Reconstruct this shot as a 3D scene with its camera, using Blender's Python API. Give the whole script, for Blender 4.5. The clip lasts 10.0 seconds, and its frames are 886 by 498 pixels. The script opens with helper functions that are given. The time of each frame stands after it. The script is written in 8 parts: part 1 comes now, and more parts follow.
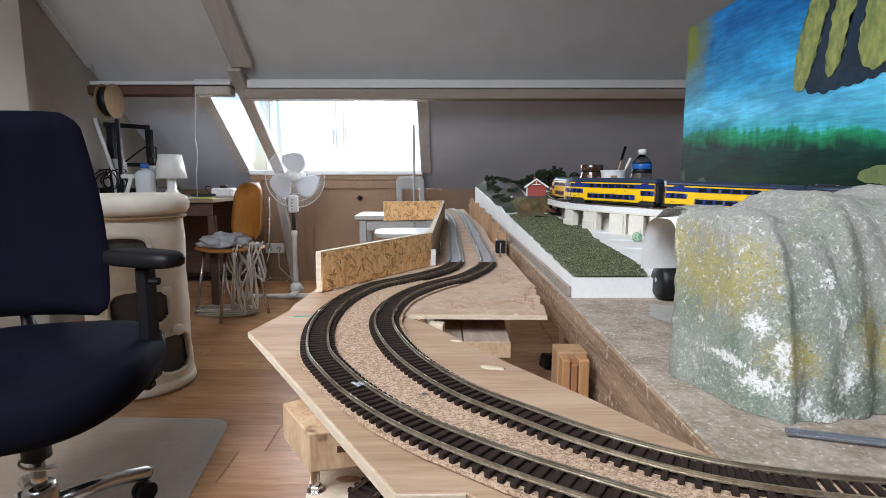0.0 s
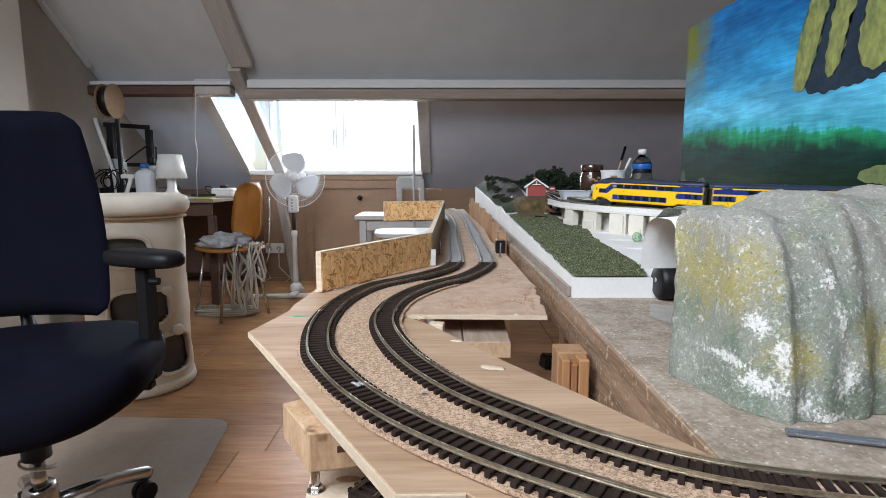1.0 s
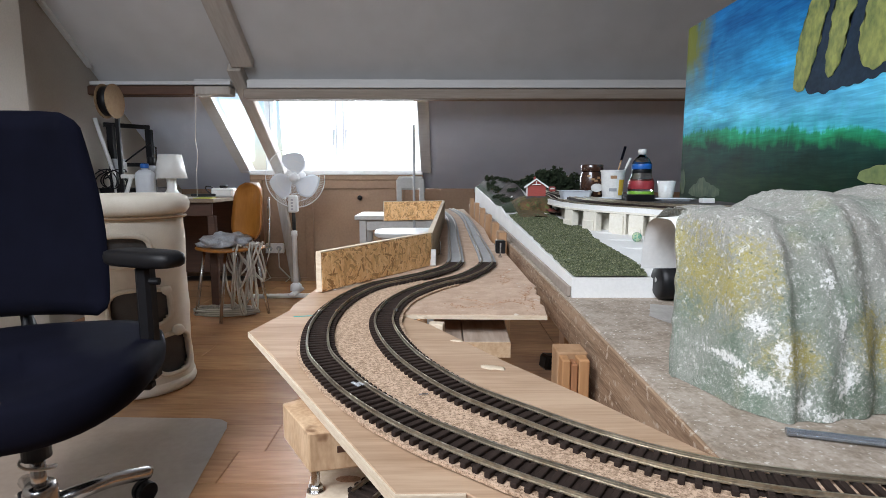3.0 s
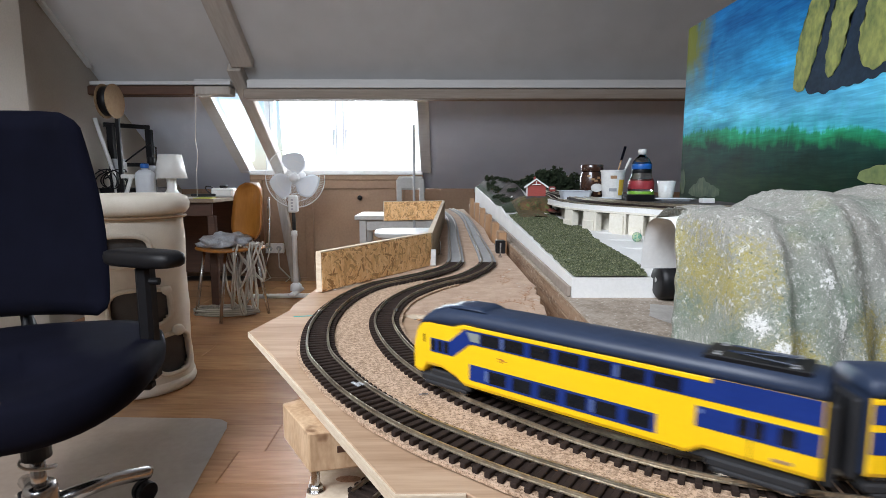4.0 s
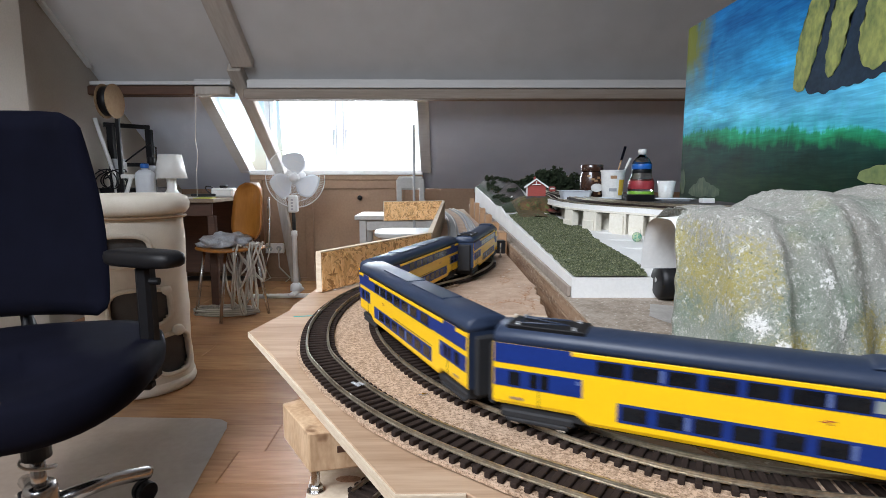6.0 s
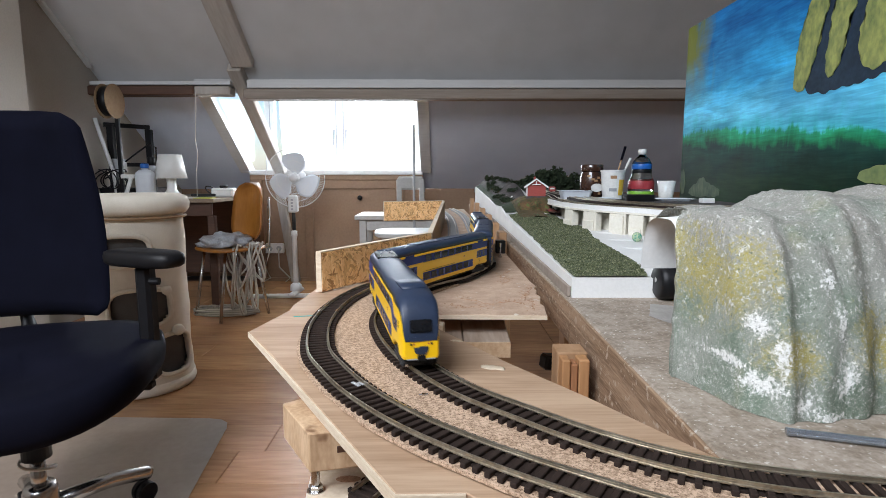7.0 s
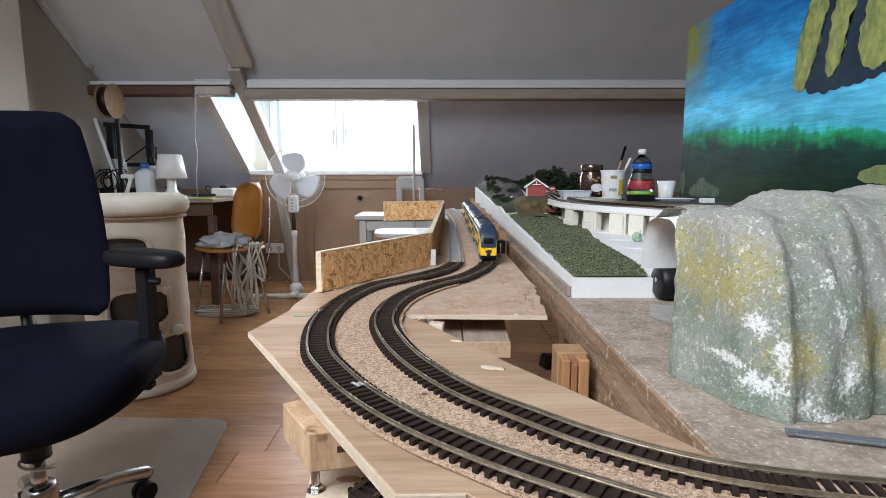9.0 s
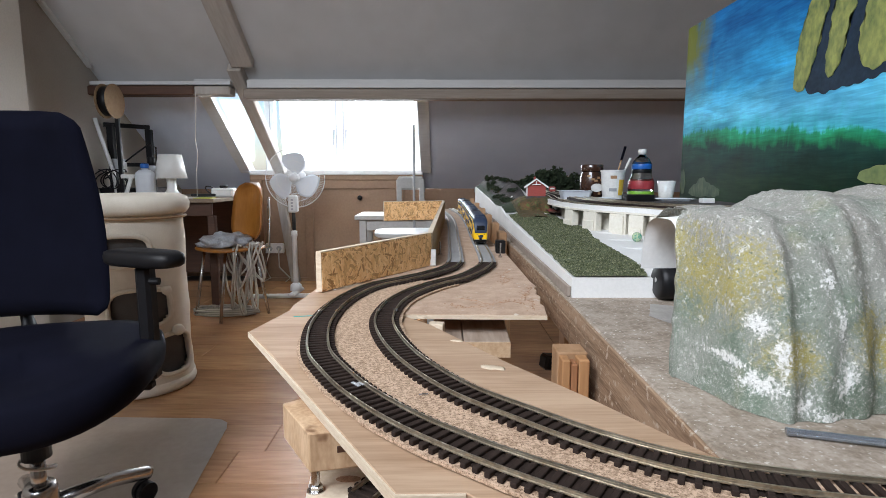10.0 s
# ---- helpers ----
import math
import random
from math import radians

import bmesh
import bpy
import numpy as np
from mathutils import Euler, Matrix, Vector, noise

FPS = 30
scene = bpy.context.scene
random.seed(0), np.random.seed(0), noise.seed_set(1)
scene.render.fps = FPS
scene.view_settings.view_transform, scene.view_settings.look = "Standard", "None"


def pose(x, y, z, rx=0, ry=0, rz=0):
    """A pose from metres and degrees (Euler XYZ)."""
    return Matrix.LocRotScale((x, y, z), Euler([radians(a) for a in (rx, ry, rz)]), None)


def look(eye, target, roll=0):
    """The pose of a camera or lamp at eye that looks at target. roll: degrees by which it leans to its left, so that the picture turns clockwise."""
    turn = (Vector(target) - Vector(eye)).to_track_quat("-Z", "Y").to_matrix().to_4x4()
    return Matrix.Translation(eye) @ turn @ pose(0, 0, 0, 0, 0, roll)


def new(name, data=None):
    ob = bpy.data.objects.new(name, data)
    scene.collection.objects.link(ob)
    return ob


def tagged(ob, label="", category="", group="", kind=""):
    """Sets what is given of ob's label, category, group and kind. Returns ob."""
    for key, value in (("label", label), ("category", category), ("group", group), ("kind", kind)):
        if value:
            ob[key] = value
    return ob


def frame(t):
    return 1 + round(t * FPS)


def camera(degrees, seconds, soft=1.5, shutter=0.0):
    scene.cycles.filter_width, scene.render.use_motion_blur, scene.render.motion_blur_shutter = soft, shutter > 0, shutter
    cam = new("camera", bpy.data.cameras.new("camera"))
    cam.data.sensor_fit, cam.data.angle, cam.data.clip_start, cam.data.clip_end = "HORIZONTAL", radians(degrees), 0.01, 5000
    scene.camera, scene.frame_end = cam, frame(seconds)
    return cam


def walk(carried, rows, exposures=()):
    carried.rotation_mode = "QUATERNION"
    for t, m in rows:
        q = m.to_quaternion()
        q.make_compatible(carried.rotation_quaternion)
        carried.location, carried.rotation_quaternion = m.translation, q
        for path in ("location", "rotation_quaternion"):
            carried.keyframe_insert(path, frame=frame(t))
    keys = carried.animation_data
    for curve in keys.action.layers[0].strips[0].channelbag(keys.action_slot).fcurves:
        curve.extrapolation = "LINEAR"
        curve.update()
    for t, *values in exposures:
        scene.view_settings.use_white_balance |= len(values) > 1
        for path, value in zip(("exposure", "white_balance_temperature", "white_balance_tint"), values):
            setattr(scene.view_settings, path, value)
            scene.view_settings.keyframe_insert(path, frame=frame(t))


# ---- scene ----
CAM_Z = 0.90
cam = camera(77.9, 10.0, soft=0.8, shutter=0.3)
EYE = pose(0, 0, CAM_Z, 90 - 7.63, 0, 0)
walk(cam, [(0, EYE), (10, EYE)], [(0, 0.03, 6400, 14), (10, 0.03, 6400, 14)])

# ---- light ----
world = bpy.data.worlds.new("sky")
scene.world = world
world.use_nodes = True
wn = world.node_tree.nodes
wl = world.node_tree.links
sky = wn.new("ShaderNodeTexSky")
sky.sky_type = "NISHITA"
sky.sun_disc = False
sky.sun_elevation = radians(50)
sky.sun_rotation = radians(200)
wl.new(sky.outputs[0], wn["Background"].inputs[0])
wn["Background"].inputs[1].default_value = 0.15
sun = new("sun", bpy.data.lights.new("sun", "SUN"))
sun.data.energy = 1.0
sun.data.angle = radians(12)
sun.data.color = (1.0, 0.95, 0.88)
sun.matrix_world = look((0, -6, 9), (0, 1.5, 0))


def window_light(name, eye, target, sx, sy, watts, colour):
    lamp = new(name, bpy.data.lights.new(name, "AREA"))
    lamp.data.shape = "RECTANGLE"
    lamp.data.size, lamp.data.size_y = sx, sy
    lamp.data.energy = watts
    lamp.data.color = colour
    lamp.matrix_world = look(eye, target)
    return lamp


# sky light in the dormer's opening, and in the roof window of the other slope
window_light("dormer_daylight", (-0.88, 5.30, 1.40), (-0.7, 0.5, 0.6), 1.3, 0.75, 85, (0.85, 0.94, 1.0))
window_light("roof_window_daylight", (-1.05, -0.76, 2.36), (0.1, 2.6, 0.9), 1.6, 1.1, 88, (0.86, 0.94, 1.0))


# ---- materials ----
def mat(name, a, b=None, scale=20, rough=0.6, metal=0.0, bump=0.0, fine=0, detail=6, stretch=(1, 1, 1),
        coat=0.0, spec=0.5, spread=(0.35, 0.65), distort=0.0, rand=0.0, speck=None):
    """Two colours mixed by a coarse and a fine noise, with relief from the fine one."""
    m = bpy.data.materials.new(name)
    m.use_nodes = True
    n, l = m.node_tree.nodes, m.node_tree.links
    p = n["Principled BSDF"]
    p.inputs["Roughness"].default_value = rough
    p.inputs["Metallic"].default_value = metal
    p.inputs["Specular IOR Level"].default_value = spec
    if coat:
        p.inputs["Coat Weight"].default_value = coat
        p.inputs["Coat Roughness"].default_value = 0.12
    if b is None:
        b = tuple(c * 0.82 for c in a)
    tc = n.new("ShaderNodeTexCoord")
    mp = n.new("ShaderNodeMapping")
    mp.inputs["Scale"].default_value = stretch
    l.new(tc.outputs["Object"], mp.inputs[0])
    n1 = n.new("ShaderNodeTexNoise")
    n1.inputs["Scale"].default_value = scale
    n1.inputs["Detail"].default_value = detail
    n1.inputs["Distortion"].default_value = distort
    l.new(mp.outputs[0], n1.inputs[0])
    n2 = n.new("ShaderNodeTexNoise")
    n2.inputs["Scale"].default_value = fine or scale * 7
    n2.inputs["Detail"].default_value = 4
    l.new(mp.outputs[0], n2.inputs[0])
    add = n.new("ShaderNodeMath")
    add.operation = "MULTIPLY_ADD"
    add.inputs[1].default_value = 0.45
    l.new(n2.outputs["Fac"], add.inputs[0])
    half = n.new("ShaderNodeMath")
    half.operation = "MULTIPLY"
    half.inputs[1].default_value = 0.55
    l.new(n1.outputs["Fac"], half.inputs[0])
    l.new(half.outputs[0], add.inputs[2])
    ramp = n.new("ShaderNodeValToRGB")
    ramp.color_ramp.elements[0].position, ramp.color_ramp.elements[1].position = spread
    ramp.color_ramp.elements[0].color = (*b, 1)
    ramp.color_ramp.elements[1].color = (*a, 1)
    l.new(add.outputs[0], ramp.inputs[0])
    out = ramp.outputs[0]
    if speck:
        colour, size, amount = speck
        n3 = n.new("ShaderNodeTexNoise")
        n3.inputs["Scale"].default_value = size
        n3.inputs["Detail"].default_value = 3
        l.new(tc.outputs["Object"], n3.inputs[0])
        r3 = n.new("ShaderNodeValToRGB")
        r3.color_ramp.elements[0].position = 1 - amount
        r3.color_ramp.elements[1].position = min(1, 1 - amount + 0.06)
        l.new(n3.outputs["Fac"], r3.inputs[0])
        mx = n.new("ShaderNodeMix")
        mx.data_type = "RGBA"
        l.new(r3.outputs[0], mx.inputs["Factor"])
        l.new(out, mx.inputs["A"])
        mx.inputs["B"].default_value = (*colour, 1)
        out = mx.outputs["Result"]
    if rand:
        info = n.new("ShaderNodeObjectInfo")
        hsv = n.new("ShaderNodeHueSaturation")
        mr = n.new("ShaderNodeMapRange")
        mr.inputs["To Min"].default_value = 1 - rand
        mr.inputs["To Max"].default_value = 1 + rand
        l.new(info.outputs["Random"], mr.inputs[0])
        l.new(mr.outputs[0], hsv.inputs["Value"])
        l.new(out, hsv.inputs["Color"])
        out = hsv.outputs[0]
    l.new(out, p.inputs["Base Color"])
    if bump:
        bp = n.new("ShaderNodeBump")
        bp.inputs["Strength"].default_value = min(1.0, bump)
        bp.inputs["Distance"].default_value = 0.15 / (fine or scale * 7)
        l.new(add.outputs[0], bp.inputs["Height"])
        l.new(bp.outputs[0], p.inputs["Normal"])
    return m


def glass(name, tint=(1, 1, 1), rough=0.0, ior=1.45):
    m = bpy.data.materials.new(name)
    m.use_nodes = True
    p = m.node_tree.nodes["Principled BSDF"]
    p.inputs["Base Color"].default_value = (*tint, 1)
    p.inputs["Transmission Weight"].default_value = 1.0
    p.inputs["Roughness"].default_value = rough
    p.inputs["IOR"].default_value = ior
    return m


M = {}
M["ceiling"] = mat("ceiling_board", (0.56, 0.555, 0.555), (0.49, 0.485, 0.48), 5, 0.85, bump=0.3, fine=260)
M["slope"] = mat("grey_wall_board", (0.67, 0.715, 0.82), (0.60, 0.645, 0.75), 5, 0.9, bump=0.3, fine=260)
M["plaster"] = mat("beige_plaster", (0.54, 0.485, 0.42), (0.47, 0.42, 0.36), 4, 0.9, bump=0.15, fine=120)
M["gable"] = mat("gable_board", (0.41, 0.365, 0.315), (0.35, 0.31, 0.265), 4, 0.9, bump=0.15, fine=120)
M["white"] = mat("white_paint", (0.82, 0.82, 0.80), (0.76, 0.76, 0.74), 8, 0.45, bump=0.05)
# white paint darkened to carry the shade on the side table and chairs
M["shadedwhite"] = mat("shaded_white_paint", (0.56, 0.55, 0.52), (0.46, 0.45, 0.42), 10, 0.5, bump=0.1)
M["trim"] = mat("grey_trim_paint", (0.64, 0.635, 0.63), (0.55, 0.545, 0.54), 12, 0.6, bump=0.1, stretch=(0.1, 1, 1))
M["purlin"] = mat("greyed_timber", (0.36, 0.30, 0.25), (0.26, 0.21, 0.17), 14, 0.8, bump=0.3, stretch=(0.06, 1, 1))
M["darkwood"] = mat("dark_brown_timber", (0.10, 0.045, 0.025), (0.06, 0.028, 0.016), 14, 0.6, bump=0.2, stretch=(0.08, 1, 1))
M["rafter"] = mat("painted_rafter", (0.46, 0.42, 0.38), (0.36, 0.32, 0.28), 10, 0.8, bump=0.25, stretch=(1, 0.15, 0.15))
M["hardboard"] = mat("brown_fibreboard", (0.33, 0.205, 0.125), (0.27, 0.165, 0.10), 4, 0.65, bump=0.08, fine=60)
M["laminate"] = mat("oak_laminate", (0.52, 0.275, 0.128), (0.31, 0.155, 0.07), 9, 0.22, bump=0.05, stretch=(0.12, 1, 1), rand=0.14, coat=0.12, distort=0.6, fine=60)
M["gap"] = mat("dark_joint", (0.05, 0.03, 0.02), None, 20, 0.9)
M["ply"] = mat("birch_plywood", (0.51, 0.355, 0.235), (0.335, 0.21, 0.125), 55, 0.6, bump=0.25, stretch=(0.07, 1, 1), distort=0.7, fine=420, spread=(0.34, 0.64))
M["plyedge"] = mat("pale_plywood_edge", (0.72, 0.62, 0.48), (0.55, 0.43, 0.30), 40, 0.8, bump=0.3, stretch=(1, 1, 8))
M["cork"] = mat("granular_cork_underlay", (0.60, 0.43, 0.30), (0.26, 0.165, 0.10), 480, 0.95, bump=1.0, fine=1100, detail=3, spread=(0.40, 0.58),
               speck=((0.15, 0.085, 0.05), 760, 0.39))
M["chip"] = mat("rough_chipboard", (0.56, 0.405, 0.295), (0.38, 0.255, 0.175), 60, 0.95, bump=0.8, fine=520, spread=(0.36, 0.64),
               speck=((0.62, 0.55, 0.46), 150, 0.34))
M["crack"] = mat("torn_orange_chips", (0.50, 0.30, 0.18), (0.27, 0.145, 0.08), 300, 0.95, bump=0.6, fine=900)
M["tabletop"] = mat("dusty_grey_chipboard", (0.41, 0.345, 0.28), (0.24, 0.19, 0.14), 42, 0.9, bump=0.7, fine=330, spread=(0.40, 0.60),
                    speck=((0.56, 0.52, 0.46), 260, 0.38))
M["pine"] = mat("sawn_pine", (0.42, 0.255, 0.14), (0.29, 0.16, 0.075), 22, 0.75, bump=0.3, stretch=(1, 1, 0.12), distort=0.8)
M["pinex"] = mat("sawn_pine_beam", (0.52, 0.37, 0.24), (0.36, 0.23, 0.13), 40, 0.8, bump=0.35, stretch=(0.08, 1, 1), distort=0.6)
M["greypine"] = mat("greyed_sawn_pine", (0.40, 0.315, 0.245), (0.26, 0.19, 0.14), 34, 0.85, bump=0.4, stretch=(1, 0.10, 1), distort=1.2, fine=260)
M["endpine"] = mat("rough_sawn_block", (0.60, 0.42, 0.26), (0.40, 0.25, 0.135), 46, 0.9, bump=0.7, stretch=(1, 1, 0.35), distort=1.0, fine=420, speck=((0.22, 0.12, 0.06), 34, 0.36))
M["endgrain"] = mat("pine_end_grain", (0.58, 0.42, 0.27), (0.42, 0.27, 0.15), 70, 0.9, bump=0.6, fine=340)
M["fascia"] = mat("table_edge_timber", (0.36, 0.24, 0.15), (0.17, 0.10, 0.055), 90, 0.85, bump=0.6, stretch=(1, 0.08, 1), fine=700, spread=(0.38, 0.60), speck=((0.46, 0.36, 0.27), 160, 0.40))
M["sleeper"] = mat("dark_brown_plastic", (0.036, 0.023, 0.018), (0.020, 0.013, 0.010), 120, 0.85, spec=0.2, bump=0.2)
M["rail"] = mat("nickel_silver_rail", (0.62, 0.57, 0.47), (0.36, 0.30, 0.22), 60, 0.34, 0.9, bump=0.1)
M["greybed"] = mat("grey_track_card", (0.34, 0.34, 0.34), (0.27, 0.265, 0.26), 30, 0.85, bump=0.3)
M["yellow"] = mat("train_yellow", (1.0, 0.60, 0.006), (0.97, 0.57, 0.005), 60, 0.36, coat=0.1)
M["blue"] = mat("train_blue", (0.010, 0.034, 0.20), (0.008, 0.028, 0.17), 60, 0.4, spec=0.3)
M["roofblue"] = mat("train_roof_blue_grey", (0.026, 0.040, 0.076), (0.020, 0.032, 0.062), 60, 0.42, spec=0.4)
M["black"] = mat("black_plastic", (0.008, 0.008, 0.009), (0.005, 0.005, 0.006), 60, 0.45, spec=0.3, bump=0.05)
M["rubber"] = mat("matt_black_rubber", (0.018, 0.018, 0.02), None, 60, 0.75, bump=0.15)
M["pane"] = mat("dark_window_film", (0.006, 0.007, 0.009), (0.013, 0.014, 0.016), 90, 0.16, spec=0.35)
M["greypane"] = mat("hazy_pane", (0.30, 0.33, 0.30), None, 90, 0.2, coat=0.3)
M["palepost"] = mat("pale_blue_grey_plastic", (0.16, 0.22, 0.42), (0.10, 0.14, 0.30), 200, 0.4)
M["steel"] = mat("bright_steel", (0.62, 0.62, 0.62), (0.50, 0.50, 0.50), 60, 0.22, 1.0)
M["zinc"] = mat("zinc_threaded_rod", (0.55, 0.61, 0.68), (0.42, 0.47, 0.54), 120, 0.25, 0.9)
M["foam"] = mat("white_foam", (0.83, 0.83, 0.81), (0.74, 0.74, 0.72), 12, 0.85, bump=0.25, fine=260)
M["plasterfoam"] = mat("cream_plaster", (0.80, 0.77, 0.68), (0.68, 0.64, 0.54), 18, 0.85, bump=0.4, fine=200)
M["leaf"] = mat("dark_green_scatter", (0.034, 0.052, 0.022), (0.012, 0.022, 0.009), 60, 0.95, bump=0.8, fine=420)
M["grass"] = mat("olive_scatter_grass", (0.105, 0.125, 0.055), (0.030, 0.044, 0.02), 130, 0.95, bump=1.0, fine=480, spread=(0.38, 0.6), speck=((0.34, 0.34, 0.20), 420, 0.44))
M["soil"] = mat("brown_hill", (0.13, 0.085, 0.04), (0.05, 0.05, 0.022), 24, 0.95, bump=0.8, fine=240)
M["redsoil"] = mat("red_brown_scatter", (0.20, 0.045, 0.035), (0.07, 0.05, 0.03), 60, 0.95, bump=1.0, fine=300, spread=(0.42, 0.58))
M["ballast"] = mat("grey_ballast", (0.105, 0.092, 0.088), (0.045, 0.038, 0.036), 40, 0.95, bump=0.9, fine=380)
M["navy"] = mat("navy_upholstery", (0.0048, 0.0054, 0.0122), (0.0034, 0.0038, 0.0085), 12, 0.9, bump=0.5, fine=900, spec=0.07)
M["chairblack"] = mat("black_moulded_plastic", (0.0075, 0.0075, 0.009), (0.005, 0.005, 0.006), 40, 0.5, spec=0.25, bump=0.15, fine=500)
M["plush"] = mat("cream_plush", (0.87, 0.80, 0.68), (0.74, 0.67, 0.55), 14, 0.95, bump=0.7, fine=260)
M["greyplush"] = mat("grey_plush", (0.13, 0.125, 0.12), (0.09, 0.087, 0.085), 16, 0.95, bump=0.7, fine=260)
M["orangewood"] = mat("orange_beech_veneer", (0.42, 0.17, 0.03), (0.33, 0.125, 0.02), 16, 0.35, bump=0.05, stretch=(1, 1, 0.15), coat=0.3)
M["scrap"] = mat("grey_tissue", (0.46, 0.44, 0.41), (0.36, 0.34, 0.31), 60, 0.9, bump=0.4)
M["fanwhite"] = mat("white_plastic", (0.78, 0.78, 0.77), (0.72, 0.72, 0.71), 20, 0.35)
M["shade"] = mat("white_lamp_shade", (0.80, 0.79, 0.76), (0.75, 0.74, 0.71), 20, 0.5)
M["greymetal"] = mat("grey_painted_metal", (0.42, 0.43, 0.44), None, 30, 0.4)
M["paper"] = mat("white_paper", (0.76, 0.74, 0.70), (0.68, 0.66, 0.62), 30, 0.8, bump=0.1)
M["yellowpaper"] = mat("yellow_paper", (0.80, 0.74, 0.12), None, 30, 0.8)
M["cable"] = mat("off_white_cable", (0.60, 0.57, 0.51), (0.50, 0.47, 0.41), 30, 0.5)
M["deskwood"] = mat("worn_desk_board", (0.30, 0.22, 0.15), (0.22, 0.16, 0.11), 18, 0.6, bump=0.15)
M["red"] = mat("red_house_boards", (0.38, 0.07, 0.055), (0.29, 0.05, 0.04), 90, 0.7, bump=0.3, stretch=(1, 1, 6))
M["redpaint"] = mat("red_label", (0.42, 0.05, 0.06), None, 60, 0.4)
M["greenpaint"] = mat("green_label", (0.25, 0.55, 0.06), None, 60, 0.4)
M["bluecap"] = mat("blue_cap", (0.02, 0.14, 0.50), None, 60, 0.35)
M["chocolate"] = mat("brown_jar_content", (0.055, 0.022, 0.012), (0.035, 0.014, 0.008), 50, 0.25, coat=0.6)
M["hazel"] = mat("pale_brown_print", (0.42, 0.25, 0.13), None, 60, 0.4)
M["milky"] = mat("milky_plastic", (0.72, 0.76, 0.80), (0.66, 0.70, 0.75), 30, 0.3)
M["bagfilm"] = mat("crumpled_grey_film", (0.52, 0.53, 0.55), (0.24, 0.25, 0.27), 18, 0.3, bump=0.4)
M["tub"] = mat("white_tub_plastic", (0.90, 0.90, 0.87), None, 30, 0.3)
M["yellowprint"] = mat("yellow_print", (0.85, 0.55, 0.06), None, 60, 0.4)
M["cardboard"] = mat("brown_spool_card", (0.34, 0.22, 0.12), (0.27, 0.17, 0.09), 30, 0.8, bump=0.2)
M["mat"] = mat("hazy_floor_mat", (0.35, 0.285, 0.235), (0.29, 0.235, 0.19), 6, 0.45, bump=0.08)
M["tub"].node_tree.nodes["Principled BSDF"].inputs["Subsurface Weight"].default_value = 0.15
M["tub"].node_tree.nodes["Principled BSDF"].inputs["Subsurface Radius"].default_value = (0.006, 0.006, 0.006)
M["clear"] = glass("clear_plastic", (0.95, 0.97, 0.98), 0.05)
M["pane_glass"] = glass("window_glass", (0.98, 0.99, 1.0), 0.0, 1.1)
M["tealmark"] = mat("teal_mark", (0.08, 0.42, 0.38), None, 60, 0.7)


# ---- mesh helpers ----
def obj(name, bm, material, parent=None, label="", smooth=False):
    me = bpy.data.meshes.new(name)
    bm.normal_update()
    bm.to_mesh(me)
    bm.free()
    for mm in (material if isinstance(material, (list, tuple)) else [material]):
        me.materials.append(mm)
    if smooth:
        for f in me.polygons:
            f.use_smooth = True
    ob = new(name, me)
    if parent:
        ob.parent = parent
    if label:
        ob["label"] = label
    return ob


def part(name, bm, material, parent, label="", smooth=False):
    return obj(name, bm, material, parent, label, smooth)


def share(name, like, parent, m):
    ob = new(name, like.data)
    ob.parent = parent
    ob.matrix_basis = m
    return ob


def thing(name, m, label, category, group="", kind=""):
    ob = new(name)
    ob.empty_display_size = 0.05
    ob.matrix_basis = m
    return tagged(ob, label, category, group, kind)


def box(x0, x1, y0, y1, z0, z1, bev=0.0, bm=None, seg=1):
    b = bmesh.new()
    bmesh.ops.create_cube(b, size=1.0)
    for v in b.verts:
        v.co = Vector(((x0 + x1) / 2 + v.co.x * (x1 - x0), (y0 + y1) / 2 + v.co.y * (y1 - y0), (z0 + z1) / 2 + v.co.z * (z1 - z0)))
    if bev:
        bmesh.ops.bevel(b, geom=b.edges[:], offset=bev, segments=seg, affect="EDGES", profile=0.5)
    return join(bm, b)


def join(bm, b):
    if bm is None:
        return b
    me = bpy.data.meshes.new("tmp")
    b.to_mesh(me)
    b.free()
    bm.from_mesh(me)
    bpy.data.meshes.remove(me)
    return bm


def moved(b, m):
    b.transform(m)
    return b


def prism(points, z0, z1, bev=0.0, bm=None):
    """A flat plate with the outline given by points."""
    b = bmesh.new()
    lo = [b.verts.new((x, y, z0)) for x, y in points]
    hi = [b.verts.new((x, y, z1)) for x, y in points]
    n = len(points)
    b.faces.new(list(reversed(lo)))
    b.faces.new(hi)
    for i in range(n):
        b.faces.new((lo[i], lo[(i + 1) % n], hi[(i + 1) % n], hi[i]))
    bmesh.ops.recalc_face_normals(b, faces=b.faces[:])
    if bev:
        bmesh.ops.bevel(b, geom=[e for e in b.edges], offset=bev, segments=1, affect="EDGES")
    return join(bm, b)


def lathe(profile, n=24, bm=None, cap=True):
    """A turned form about z from (radius, height) pairs."""
    b = bmesh.new()
    rings = []
    for r, z in profile:
        rings.append([b.verts.new((r * math.cos(2 * math.pi * i / n), r * math.sin(2 * math.pi * i / n), z)) for i in range(n)])
    for k in range(len(rings) - 1):
        for i in range(n):
            j = (i + 1) % n
            b.faces.new((rings[k][i], rings[k][j], rings[k + 1][j], rings[k + 1][i]))
    if cap:
        b.faces.new(list(reversed(rings[0])))
        b.faces.new(rings[-1])
    return join(bm, b)


